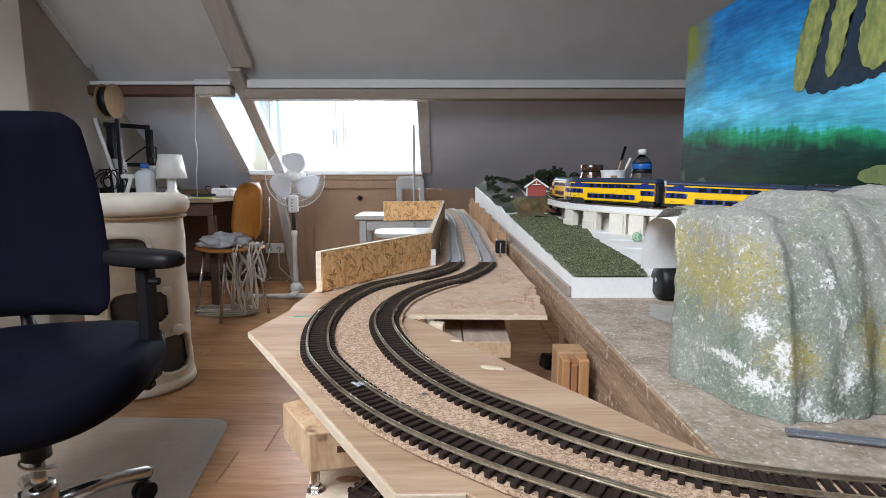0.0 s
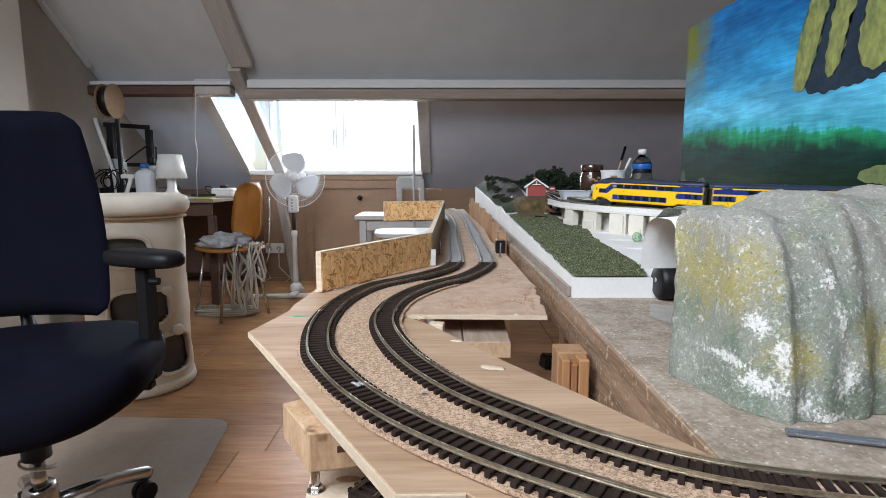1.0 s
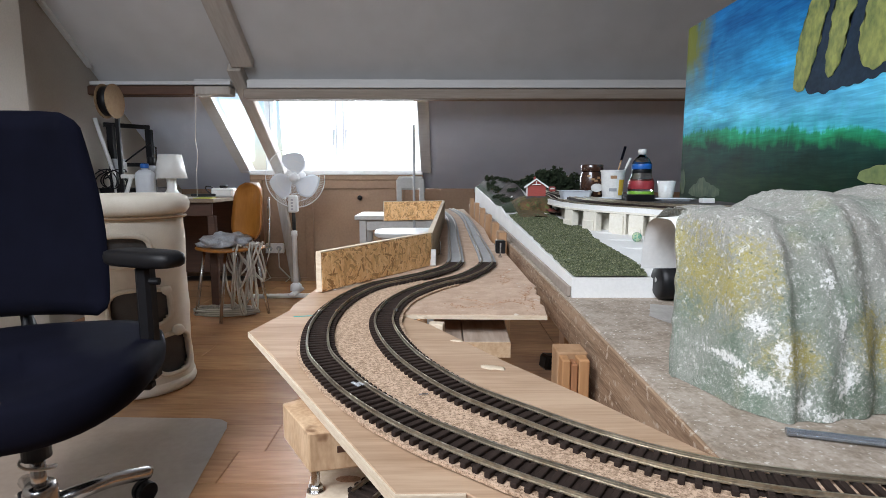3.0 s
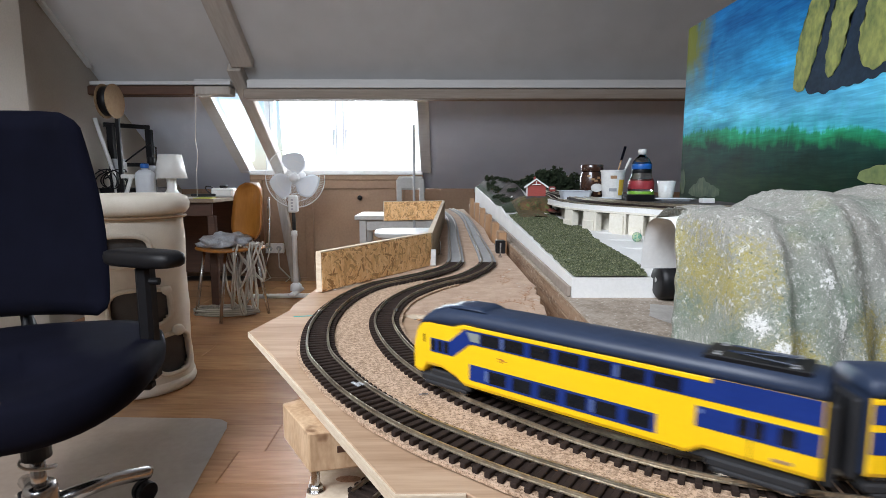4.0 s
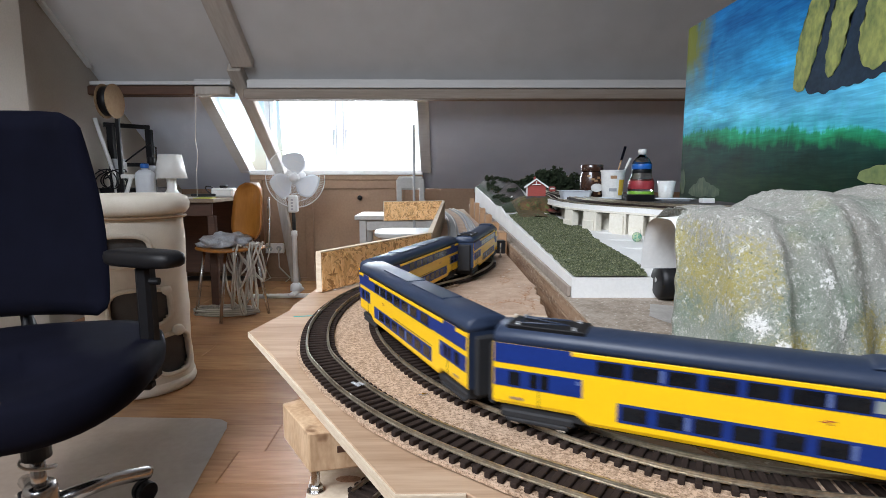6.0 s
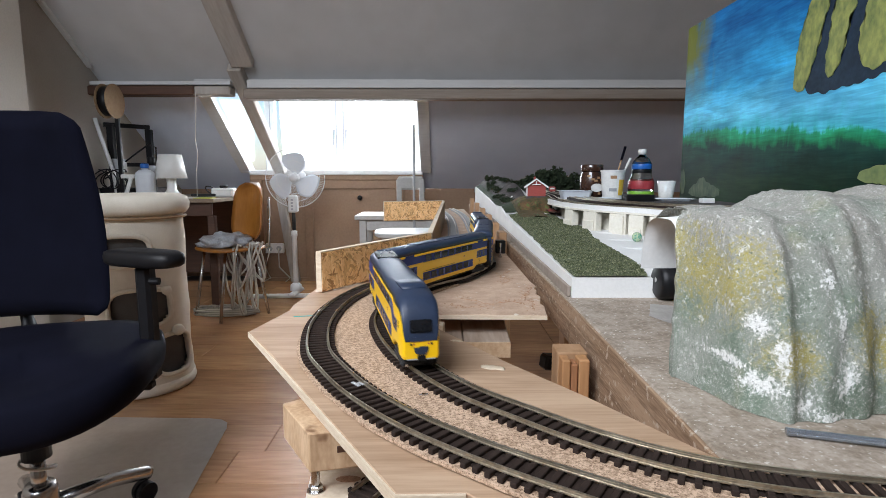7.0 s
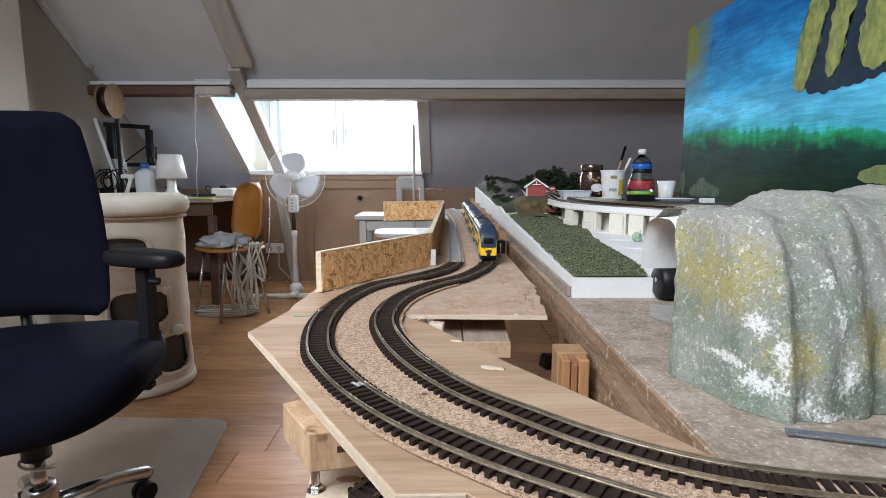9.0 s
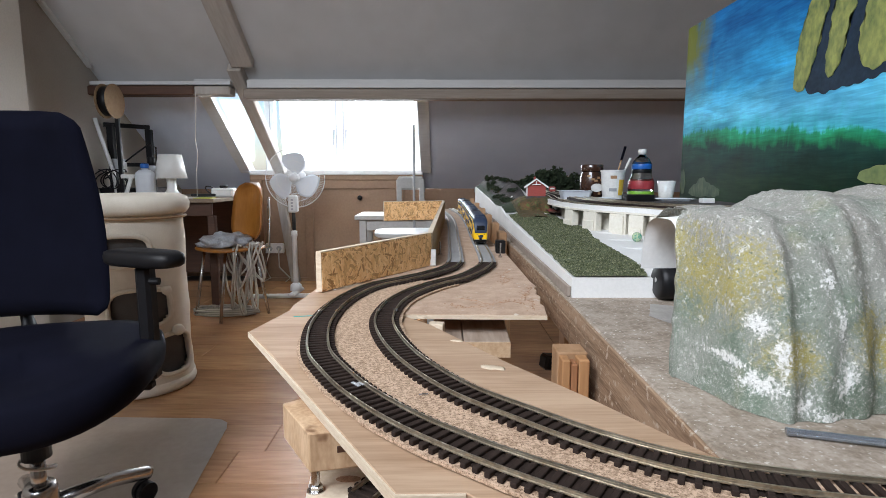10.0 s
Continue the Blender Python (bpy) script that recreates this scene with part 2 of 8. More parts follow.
def tube(points, r, n=8, bm=None, cap=True, closed=False):
    """A round bar along points."""
    b = bmesh.new()
    pts = [Vector(p) for p in points]
    rings = []
    up = Vector((0, 0, 1))
    for i, p in enumerate(pts):
        a = pts[(i - 1) % len(pts)] if (i > 0 or closed) else p
        c = pts[(i + 1) % len(pts)] if (i < len(pts) - 1 or closed) else p
        d = (c - a).normalized()
        side = d.cross(up)
        if side.length < 0.05:
            side = d.cross(Vector((1, 0, 0)))
        side.normalize()
        nn = side.cross(d).normalized()
        rings.append([b.verts.new(p + r * (math.cos(2 * math.pi * k / n) * side + math.sin(2 * math.pi * k / n) * nn)) for k in range(n)])
    for i in range(len(rings) - (0 if closed else 1)):
        j = (i + 1) % len(rings)
        for k in range(n):
            m2 = (k + 1) % n
            b.faces.new((rings[i][k], rings[i][m2], rings[j][m2], rings[j][k]))
    if cap and not closed:
        b.faces.new(rings[0])
        b.faces.new(list(reversed(rings[-1])))
    bmesh.ops.recalc_face_normals(b, faces=b.faces[:])
    return join(bm, b)


def spline(ctrl, step=0.004):
    """A smooth line through control points, resampled at even steps."""
    c = [np.array(p, float) for p in ctrl]
    c = [2 * c[0] - c[1]] + c + [2 * c[-1] - c[-2]]
    out = []
    for i in range(1, len(c) - 2):
        p0, p1, p2, p3 = c[i - 1:i + 3]
        t0 = 0.0
        t1 = t0 + np.linalg.norm(p1 - p0) ** 0.5
        t2 = t1 + np.linalg.norm(p2 - p1) ** 0.5
        t3 = t2 + np.linalg.norm(p3 - p2) ** 0.5
        for t in np.linspace(t1, t2, 24, endpoint=False):
            a1 = (t1 - t) / (t1 - t0) * p0 + (t - t0) / (t1 - t0) * p1
            a2 = (t2 - t) / (t2 - t1) * p1 + (t - t1) / (t2 - t1) * p2
            a3 = (t3 - t) / (t3 - t2) * p2 + (t - t2) / (t3 - t2) * p3
            b1 = (t2 - t) / (t2 - t0) * a1 + (t - t0) / (t2 - t0) * a2
            b2 = (t3 - t) / (t3 - t1) * a2 + (t - t1) / (t3 - t1) * a3
            out.append((t2 - t) / (t2 - t1) * b1 + (t - t1) / (t2 - t1) * b2)
    out.append(c[-2])
    out = np.array(out)
    for _ in range(3):
        out[1:-1] = (out[:-2] + 2 * out[1:-1] + out[2:]) / 4
    d = np.r_[0, np.cumsum(np.linalg.norm(np.diff(out, axis=0), axis=1))]
    s = np.arange(0, d[-1], step)
    return np.array([[np.interp(v, d, out[:, k]) for k in range(3)] for v in s]), step


# ---- room ----
def roof_z(y):
    return 4.19 - 0.70 * y


def slab(name, quad, thick, material, label, category):
    """A board with the four corners given, thickened away from the room."""
    b = bmesh.new()
    q = [Vector(p) for p in quad]
    nrm = (q[1] - q[0]).cross(q[3] - q[0]).normalized()
    lo = [b.verts.new(p) for p in q]
    hi = [b.verts.new(p + nrm * thick) for p in q]
    b.faces.new(lo)
    b.faces.new(list(reversed(hi)))
    for i in range(4):
        b.faces.new((lo[i], hi[i], hi[(i + 1) % 4], lo[(i + 1) % 4]))
    bmesh.ops.recalc_face_normals(b, faces=b.faces[:])
    return tagged(obj(name, b, material), label, category, kind="structure")


XL, XR, YB = -2.31, 3.2, -2.6
DX0, DX1 = -1.62, -0.17          # dormer's sides
KNEE = 4.66
RIDGE_Y = 1.05
RIDGE_Z = roof_z(RIDGE_Y)

floor_base = tagged(obj("floor", box(XL - 0.2, XR, YB - 0.2, 5.0, -0.12, -0.012), M["gap"]), "oak laminate floor of the attic room", "floor", kind="structure")

# roof slope towards the window, with the dormer's opening cut out
SB = 4.97
slab("ceiling", [(XL - 0.3, RIDGE_Y, RIDGE_Z), (XR, RIDGE_Y, RIDGE_Z), (XR, 3.80, roof_z(3.80)), (XL - 0.3, 3.80, roof_z(3.80))], 0.08, M["ceiling"], "off-white sloping attic ceiling boards", "ceiling")
slab("wall_slope_left", [(XL - 0.3, 3.80, roof_z(3.80)), (DX0, 3.80, roof_z(3.80)), (DX0, SB, roof_z(SB)), (XL - 0.3, SB, roof_z(SB))], 0.08, M["slope"], "grey painted sloping wall beside the dormer", "wall")
slab("wall_slope_right", [(DX1, 3.80, roof_z(3.80)), (XR, 3.80, roof_z(3.80)), (XR, SB, roof_z(SB)), (DX1, SB, roof_z(SB))], 0.08, M["slope"], "grey painted sloping wall behind the railway table", "wall")
# other slope, with an opening for the roof window
OY = RIDGE_Y
def back_z(y):
    return RIDGE_Z - 0.70 * (OY - y)


def back_slope(name, x0, x1, y0, y1):
    return slab(name, [(x0, y1, back_z(y1)), (x0, y0, back_z(y0)), (x1, y0, back_z(y0)), (x1, y1, back_z(y1))], -0.08, M["ceiling"], "off-white sloping ceiling behind the viewer", "ceiling")


back_slope("ceiling_back_left", XL - 0.3, -1.90, YB, OY)
back_slope("ceiling_back_right", -0.20, XR, YB, OY)
back_slope("ceiling_back_top", -1.90, -0.20, -0.10, OY)
back_slope("ceiling_back_low", -1.90, -0.20, YB, -1.20)

# gable walls, knee walls
def gable(name, x, thick):
    b = bmesh.new()
    pts = [(YB, -0.1), (YB, back_z(YB)), (RIDGE_Y, RIDGE_Z), (SB, roof_z(SB)), (SB, -0.1)]
    a = [b.verts.new((x, y, z)) for y, z in pts]
    c = [b.verts.new((x + thick, y, z)) for y, z in pts]
    b.faces.new(a)
    b.faces.new(list(reversed(c)))
    for i in range(5):
        b.faces.new((a[i], c[i], c[(i + 1) % 5], a[(i + 1) % 5]))
    bmesh.ops.recalc_face_normals(b, faces=b.faces[:])
    return tagged(obj(name, b, M["gable"]), "beige gable wall of the attic", "wall", kind="structure")


gable("wall_west", XL, -0.12)
gable("wall_east", XR, 0.12)
tagged(obj("wall_south", box(XL - 0.1, XR + 0.1, YB - 0.1, YB, -0.1, back_z(YB) + 0.1), M["plaster"]), "beige low wall behind the viewer", "wall", kind="structure")
tagged(obj("wall_pier", box(XL, -2.135, -1.2, 2.90, 0, 3.3, 0.004), M["plaster"]), "cream plastered pier in front of the gable wall", "wall", kind="structure")
# knee walls
tagged(obj("wall_north_left", box(XL, DX0, SB - 0.10, SB, 0, roof_z(SB - 0.10)), M["hardboard"]), "brown fibreboard knee wall", "wall", kind="structure")
tagged(obj("wall_north_right", box(DX1, XR, SB - 0.06, SB, 0, roof_z(SB - 0.06)), M["hardboard"]), "brown fibreboard knee wall", "wall", kind="structure")
tagged(obj("wall_north", box(DX0, DX1, KNEE, KNEE + 0.03, 0, 0.905), M["hardboard"]), "brown fibreboard panel wall below the dormer", "wall", kind="structure")
tagged(obj("wall_north_return", box(DX1 - 0.03, DX1, KNEE + 0.03, SB, 0, 0.90), M["hardboard"]), "brown fibreboard return", "wall", kind="structure")

# panelling and hatch below the window
panelling = thing("cupboard_hatch", pose(0, KNEE, 0), "brown fibreboard hatch with battens and a round knob", "hatch")
part("panel", box(-1.10, -0.40, -0.014, -0.002, 0.08, 0.79, 0.003), M["hardboard"], panelling)
for x0, x1, z0, z1 in ((-1.17, -1.10, 0.03, 0.86), (-0.40, -0.33, 0.03, 0.86), (-1.10, -0.40, 0.79, 0.86), (-1.10, -0.40, 0.03, 0.08)):
    part("batten", box(x0, x1, -0.026, -0.002, z0, z1, 0.003), M["hardboard"], panelling)
part("knob", moved(lathe([(0.010, 0), (0.010, 0.012), (0.019, 0.016), (0.021, 0.026), (0.014, 0.034)], 16), pose(-0.70, -0.014, 0.715, 90)), M["black"], panelling, "round black knob", True)
tagged(obj("trim_under_sill", box(DX0, DX1, KNEE - 0.03, KNEE, 0.865, 0.905, 0.003), M["hardboard"]), "brown batten below the sill", "trim", kind="structure")
tagged(obj("trim_left_post", box(DX0, DX0 + 0.10, KNEE - 0.03, KNEE, 0, 0.865, 0.003), M["hardboard"]), "brown batten at the panel's end", "trim", kind="structure")
tagged(obj("trim_right_post", box(DX1 - 0.10, DX1, KNEE - 0.03, KNEE, 0, 0.865, 0.003), M["hardboard"]), "brown batten at the panel's end", "trim", kind="structure")
tagged(obj("baseboard", box(DX0 + 0.1, DX1 - 0.1, KNEE - 0.02, KNEE - 0.002, 0, 0.03, 0.003), M["hardboard"]), "brown skirting", "trim", kind="structure")

# dormer
WY = 5.08
tagged(obj("dormer_sill", box(DX0, DX1, KNEE - 0.04, WY, 0.906, 0.945, 0.006), M["white"]), "white window board of the dormer", "sill", kind="structure")
tagged(obj("dormer_ceiling", box(DX0 - 0.05, DX1 + 0.05, 3.55, WY + 0.1, 1.76, 1.80), M["white"]), "white dormer ceiling", "ceiling", kind="structure")


def cheek(name, x, thick, material):
    b = bmesh.new()
    pts = [(3.55, 1.757), (KNEE + 0.03, roof_z(KNEE + 0.03) + 0.045), (WY, 0.946), (WY, 1.757)]
    a = [b.verts.new((x, y, z)) for y, z in pts]
    c = [b.verts.new((x + thick, y, z)) for y, z in pts]
    b.faces.new(a)
    b.faces.new(list(reversed(c)))
    for i in range(4):
        b.faces.new((a[i], c[i], c[(i + 1) % 4], a[(i + 1) % 4]))
    bmesh.ops.recalc_face_normals(b, faces=b.faces[:])
    return b


tagged(obj("dormer_cheek_right", cheek("c", DX1, 0.05, None), M["white"]), "white dormer cheek", "wall", kind="structure")
ch = tagged(obj("dormer_cheek_left", cheek("c", DX0 - 0.006, 0.006, None), M["pane_glass"]), "glazed side of the dormer", "window", kind="structure")
ch.visible_shadow = False
# white lining along the cut edges of the slope
for name, x0, x1 in (("trim_dormer_left", DX0 - 0.07, DX0 + 0.012), ("trim_dormer_right", DX1 - 0.012, DX1 + 0.07)):
    b = bmesh.new()
    for y in (3.80, KNEE - 0.03):
        for x in (x0, x1):
            for dz in (-0.004, -0.026):
                b.verts.new((x, y, roof_z(y) + dz))
    bmesh.ops.convex_hull(b, input=b.verts[:])
    tagged(obj(name, b, M["trim"]), "pale lining along the dormer opening", "trim", kind="structure")

win = thing("window_1", pose(0, WY, 0), "white two-light dormer window with bright daylight", "window", kind="structure")
WZ0, WZ1 = 0.946, 1.76
for x0, x1, z0, z1 in ((DX0, DX0 + 0.05, WZ0, WZ1), (DX1 - 0.05, DX1, WZ0, WZ1), (DX0 + 0.05, DX1 - 0.05, WZ0, WZ0 + 0.04),
                       (DX0 + 0.05, DX1 - 0.05, WZ1 - 0.13, WZ1), (-0.965, -0.905, WZ0 + 0.04, WZ1 - 0.13)):
    part("frame_bar", box(x0, x1, 0, 0.07, z0, z1, 0.004), M["white"], win)
for x0, x1, hx in ((DX0 + 0.05, -0.965, -0.99), (-0.905, DX1 - 0.05, -0.875)):
    sash = part("sash", box(x0, x0 + 0.045, -0.012, 0.05, WZ0 + 0.04, WZ1 - 0.13, 0.004,
                box(x1 - 0.045, x1, -0.012, 0.05, WZ0 + 0.04, WZ1 - 0.13, 0.004,
                    box(x0 + 0.045, x1 - 0.045, -0.012, 0.05, WZ0 + 0.04, WZ0 + 0.085, 0.004,
                        box(x0 + 0.045, x1 - 0.045, -0.012, 0.05, WZ1 - 0.175, WZ1 - 0.13, 0.004)))), M["white"], win)
    pn = part("pane", box(x0 + 0.045, x1 - 0.045, 0.012, 0.018, WZ0 + 0.085, WZ1 - 0.175), M["pane_glass"], sash)
    pn.visible_shadow = False
    # grey strips stand in for the shadow gaps between sash and frame
    for gx in (x0 + 0.001, x1 - 0.005):
        part("shadow_gap", box(gx - 0.002, gx + 0.006, -0.014, -0.0125, WZ0 + 0.04, WZ1 - 0.13), M["greymetal"], sash)
    part("shadow_gap", box(x0, x1, -0.014, -0.0125, WZ1 - 0.139, WZ1 - 0.131), M["greymetal"], sash)
    part("handle", box(hx - 0.013, hx + 0.013, -0.03, -0.012, 1.23, 1.31, 0.003, box(hx - 0.008, hx + 0.008, -0.045, -0.03, 1.17, 1.29, 0.002)), M["greymetal"], sash, "grey window catch")

# purlin with pale cover strip, darker stretch at the gable, truss rafter
tagged(obj("purlin", box(-1.30, XR, 3.66, 3.78, 1.394, 1.459, 0.006), M["purlin"]), "greyed timber purlin across the slope", "beam", kind="structure")
tagged(obj("purlin_strip", box(-1.27, XR, 3.655, 3.80, 1.462, 1.515, 0.004), M["trim"]), "pale cover strip above the purlin", "trim", kind="structure")
tagged(obj("purlin_dark", box(XL, -1.62, 3.66, 3.78, 1.42, 1.479, 0.006), M["darkwood"]), "dark brown timber purlin by the gable", "beam", kind="structure")
tagged(obj("purlin_joint", box(-1.618, -1.39, 3.668, 3.78, 1.422, 1.476, 0.006), M["rafter"]), "pale timber splice on the purlin", "beam", kind="structure")
tagged(obj("purlin_strip_left", box(XL, -1.39, 3.690, 3.80, 1.488, 1.512, 0.003), M["trim"]), "pale cover strip above the purlin", "trim", kind="structure")


def sloped_beam(name, x0, x1, y0, y1, depth, material, label):
    b = bmesh.new()
    for y in (y0, y1):
        for x in (x0, x1):
            for d in (0.002, depth):
                b.verts.new((x, y - d * 0.573, roof_z(y) - d * 0.819))
    bmesh.ops.convex_hull(b, input=b.verts[:])
    bmesh.ops.bevel(b, geom=b.edges[:], offset=0.006, segments=1, affect="EDGES")
    return tagged(obj(name, b, material), label, "beam", kind="structure")


sloped_beam("rafter_leg", -1.385, -1.298, 3.66, 4.62, 0.075, M["rafter"], "pale painted truss leg crossing the dormer")
sloped_beam("rafter", -1.352, -1.212, 1.2, 3.655, 0.062, M["rafter"], "pale painted truss rafter following the slope")
tp = bmesh.new()
for x, y, z in ((-1.372, 4.57, 0.900), (-1.252, 4.60, 0.0)):
    for dx in (-0.034, 0.034):
        for dy in (-0.03, 0.03):
            tp.verts.new((x + dx, y + dy, z))
bmesh.ops.convex_hull(tp, input=tp.verts[:])
bmesh.ops.bevel(tp, geom=tp.edges[:], offset=0.005, segments=1, affect="EDGES")
tagged(obj("truss_post", tp, M["rafter"]), "pale leaning truss leg reaching the floor", "post", kind="structure")
tagged(obj("dormer_header", box(DX0 - 0.05, DX1 + 0.05, 3.785, 3.82, 1.452, 1.759, 0.002), M["ceiling"]), "pale header board above the dormer opening", "trim", kind="structure")
sloped_beam("gable_strip", XL + 0.001, XL + 0.035, 2.2, 3.69, 0.022, M["trim"], "pale cover strip along the gable")
# seams of the ceiling boards
for x in (-0.66, 1.25):
    b = bmesh.new()
    for y in (1.3, 3.62):
        for dx in (-0.0015, 0.0015):
            for d in (0.0005, 0.0015):
                b.verts.new((x + dx, y - d * 0.573, roof_z(y) - d * 0.819))
    bmesh.ops.convex_hull(b, input=b.verts[:])
    tagged(obj("ceiling_seam", b, M["ceiling"]), "thin taped seam of the ceiling boards", "trim", kind="structure")

# ---- railway boards and table ----
RAIL = 0.765            # rail head of the lower lines
A_TOP, B_TOP, T_TOP = 0.7560, 0.7572, 0.7500

TAB_X = 0.146
table = thing("railway_table", pose(0, 0, 0), "dusty grey chipboard railway table with timber edge", "table")
part("tabletop", prism([(TAB_X, -0.35), (1.6, -0.35), (1.6, 2.95), (TAB_X - 0.004, 2.95), (TAB_X + 0.006, 0.66)], T_TOP - 0.018, T_TOP, 0.0015), M["tabletop"], table)
part("edge_strip", prism([(TAB_X - 0.0030, -0.345), (TAB_X - 0.0002, -0.345), (TAB_X + 0.0058, 0.66), (TAB_X - 0.0042, 2.945), (TAB_X - 0.0070, 2.945), (TAB_X + 0.0030, 0.66)], T_TOP - 0.0182, T_TOP - 0.0006, 0.0006), M["fascia"], table, "brown wooden edge strip")
part("edge_board", prism([(TAB_X + 0.0022, 0.622), (TAB_X + 0.021, 0.622), (TAB_X + 0.020, 2.9), (TAB_X + 0.001, 2.9)], T_TOP - 0.046, T_TOP - 0.0185, 0.001), M["fascia"], table)
part("edge_board", prism([(TAB_X + 0.003, -0.30), (TAB_X + 0.022, -0.30), (TAB_X + 0.021, 0.62), (TAB_X + 0.0022, 0.62)], T_TOP - 0.105, T_TOP - 0.0185, 0.001), M["fascia"], table)
for x, y in ((0.32, -0.2), (1.5, -0.2), (0.32, 2.8), (1.5, 2.8), (0.32, 1.3)):
    part("leg", box(x - 0.03, x + 0.03, y - 0.03, y + 0.03, 0, T_TOP - 0.0185, 0.003), M["pine"], table)

board_a = thing("plywood_board", pose(0, 0, 0), "pale birch plywood board under the curved tracks", "board")
A_OUT = [(-0.181, 0.496), (-0.136, 0.4235), (-0.0217, 0.2334), (0.0106, 0.2343), (0.10, 0.135), (0.80, 0.10), (0.80, 0.222), (0.30, 0.2255), (0.22, 0.2345), (0.170, 0.2450), (0.141, 0.2660), (0.0949, 0.3438),
         (0.0509, 0.410), (-0.0133, 0.5218), (-0.043, 0.556), (-0.060, 0.74), (-0.16, 0.745), (-0.168, 0.60), (-0.1656, 0.577)]
part("plate", prism(A_OUT, A_TOP - 0.0057, A_TOP, 0.0006), M["ply"], board_a)
part("edge", prism([(-0.1822, 0.4965), (-0.0217, 0.2318), (0.0106, 0.2326), (0.0106, 0.2360), (-0.0205, 0.2352), (-0.1785, 0.4965)], A_TOP - 0.0055, A_TOP - 0.0005), M["plyedge"], board_a, "pale raw plywood edge")
part("lower_layer", prism([(-0.150, 0.455), (-0.134, 0.426), (-0.022, 0.238), (0.0, 0.25), (-0.10, 0.45)], A_TOP - 0.0125, A_TOP - 0.0060, 0.0006), M["plyedge"], board_a, "second plywood layer")

board_b = thing("chipboard_plate", pose(0, 0, 0), "torn brown chipboard plate under the straight tracks", "board")
B_OUT = [(-0.0425, 0.557), (0.1075, 0.5525), (0.1098, 0.575), (0.1122, 0.592), (0.1095, 0.606), (0.1140, 0.628), (0.1165, 0.641), (0.1130, 0.655), (0.1182, 0.676), (0.1160, 0.688), (0.1215, 0.700), (0.119, 0.735), (0.116, 1.05), (0.105, 1.20), (0.112, 1.50), (0.100, 1.90), (0.09, 2.35), (-0.06, 2.35),
         (-0.03, 1.75), (-0.028, 0.96), (-0.036, 0.87), (-0.165, 0.7465), (-0.0595, 0.7415)]
part("plate", prism(B_OUT, B_TOP - 0.005, B_TOP, 0.0006), M["chip"], board_b)
part("edge", prism([(-0.0425, 0.5562), (0.1078, 0.5515), (0.1078, 0.5545), (-0.0425, 0.5592)], B_TOP - 0.0052, B_TOP - 0.0008), M["plyedge"], board_b, "pale raw front edge")
for x, y in ((0.05, 1.1), (0.03, 1.6), (0.03, 2.2)):
    part("joist", box(x - 0.055, x + 0.055, y - 0.02, y + 0.02, 0.70, B_TOP - 0.0055, 0.001), M["pinex"], board_b)
part("leg", box(0.01, 0.05, 1.58, 1.62, 0, 0.6995, 0.001), M["pine"], board_b)


# ---- tracks ----
LOWER = [(0.62, 0.205), (0.42, 0.205), (0.30, 0.210), (0.22, 0.219), (0.167, 0.2285), (0.1237, 0.2427), (0.081, 0.270), (0.0448, 0.3043), (0.012, 0.339),
         (-0.0248, 0.4014), (-0.048, 0.467), (-0.0570, 0.515), (-0.0572, 0.550), (-0.0520, 0.595), (-0.0380, 0.640), (-0.0132, 0.687), (0.024, 0.735), (0.0518, 0.7976),
         (0.0690, 0.855), (0.0735, 0.92), (0.0745, 1.20), (0.0758, 1.48), (0.074, 1.80), (0.062, 2.05), (0.035, 2.32)]
OUTER = [(0.62, 0.155), (0.40, 0.155), (0.25, 0.166), (0.16, 0.182), (0.10, 0.2045), (0.0605, 0.2290), (0.0305, 0.250), (0.010, 0.2665), (-0.0212, 0.2955), (-0.056, 0.339),
         (-0.080, 0.380), (-0.096, 0.4128), (-0.108, 0.458), (-0.1145, 0.500), (-0.1160, 0.535), (-0.1145, 0.575), (-0.106, 0.6276), (-0.0859, 0.683), (-0.0530, 0.7225),
         (-0.0190, 0.7680), (0.0060, 0.8150), (0.0185, 0.865), (0.0215, 0.95), (0.0235, 1.20), (0.026, 1.48), (0.022, 1.80), (0.005, 2.05), (-0.025, 2.32)]
UP_Z = 0.840
UPPER = [(0.405, 2.93), (0.388, 2.40), (0.363, 1.98), (0.338, 1.718), (0.311, 1.537), (0.301, 1.379), (0.307, 1.232), (0.3435, 1.130), (0.410, 1.058), (0.486, 1.003), (0.588, 0.966), (0.685, 0.925), (0.762, 0.845)]
LINK = [(0.852, 0.725, 0.822), (0.90, 0.58, 0.809), (0.88, 0.44, 0.790), (0.80, 0.31, 0.776), (0.71, 0.235, 0.767)]

lower_path, ST = spline([(x, y, RAIL) for x, y in LOWER])
outer_path, _ = spline([(x, y, RAIL) for x, y in OUTER])


def upper_z(x, y):
    """The upper line sinks a little once it has turned behind the mountain."""
    return UP_Z - (float(np.interp(x, [0.373, 0.410, 0.486, 0.588, 0.72, 0.86], [0, 0.002, 0.008, 0.011, 0.014, 0.018])) if y < 1.13 else 0.0)


upper_path, _ = spline([(x, y, upper_z(x, y)) for x, y in UPPER])
whole_path, _ = spline([(x, y, upper_z(x, y)) for x, y in UPPER] + LINK + [(x, y, RAIL) for x, y in LOWER] + [(-0.06, 2.7, RAIL), (-0.2, 3.0, RAIL)])
link_path, _ = spline([(0.685, 0.925, upper_z(0.685, 0.925)), (0.762, 0.845, upper_z(0.762, 0.845))] + LINK + [(0.62, 0.205, RAIL)])


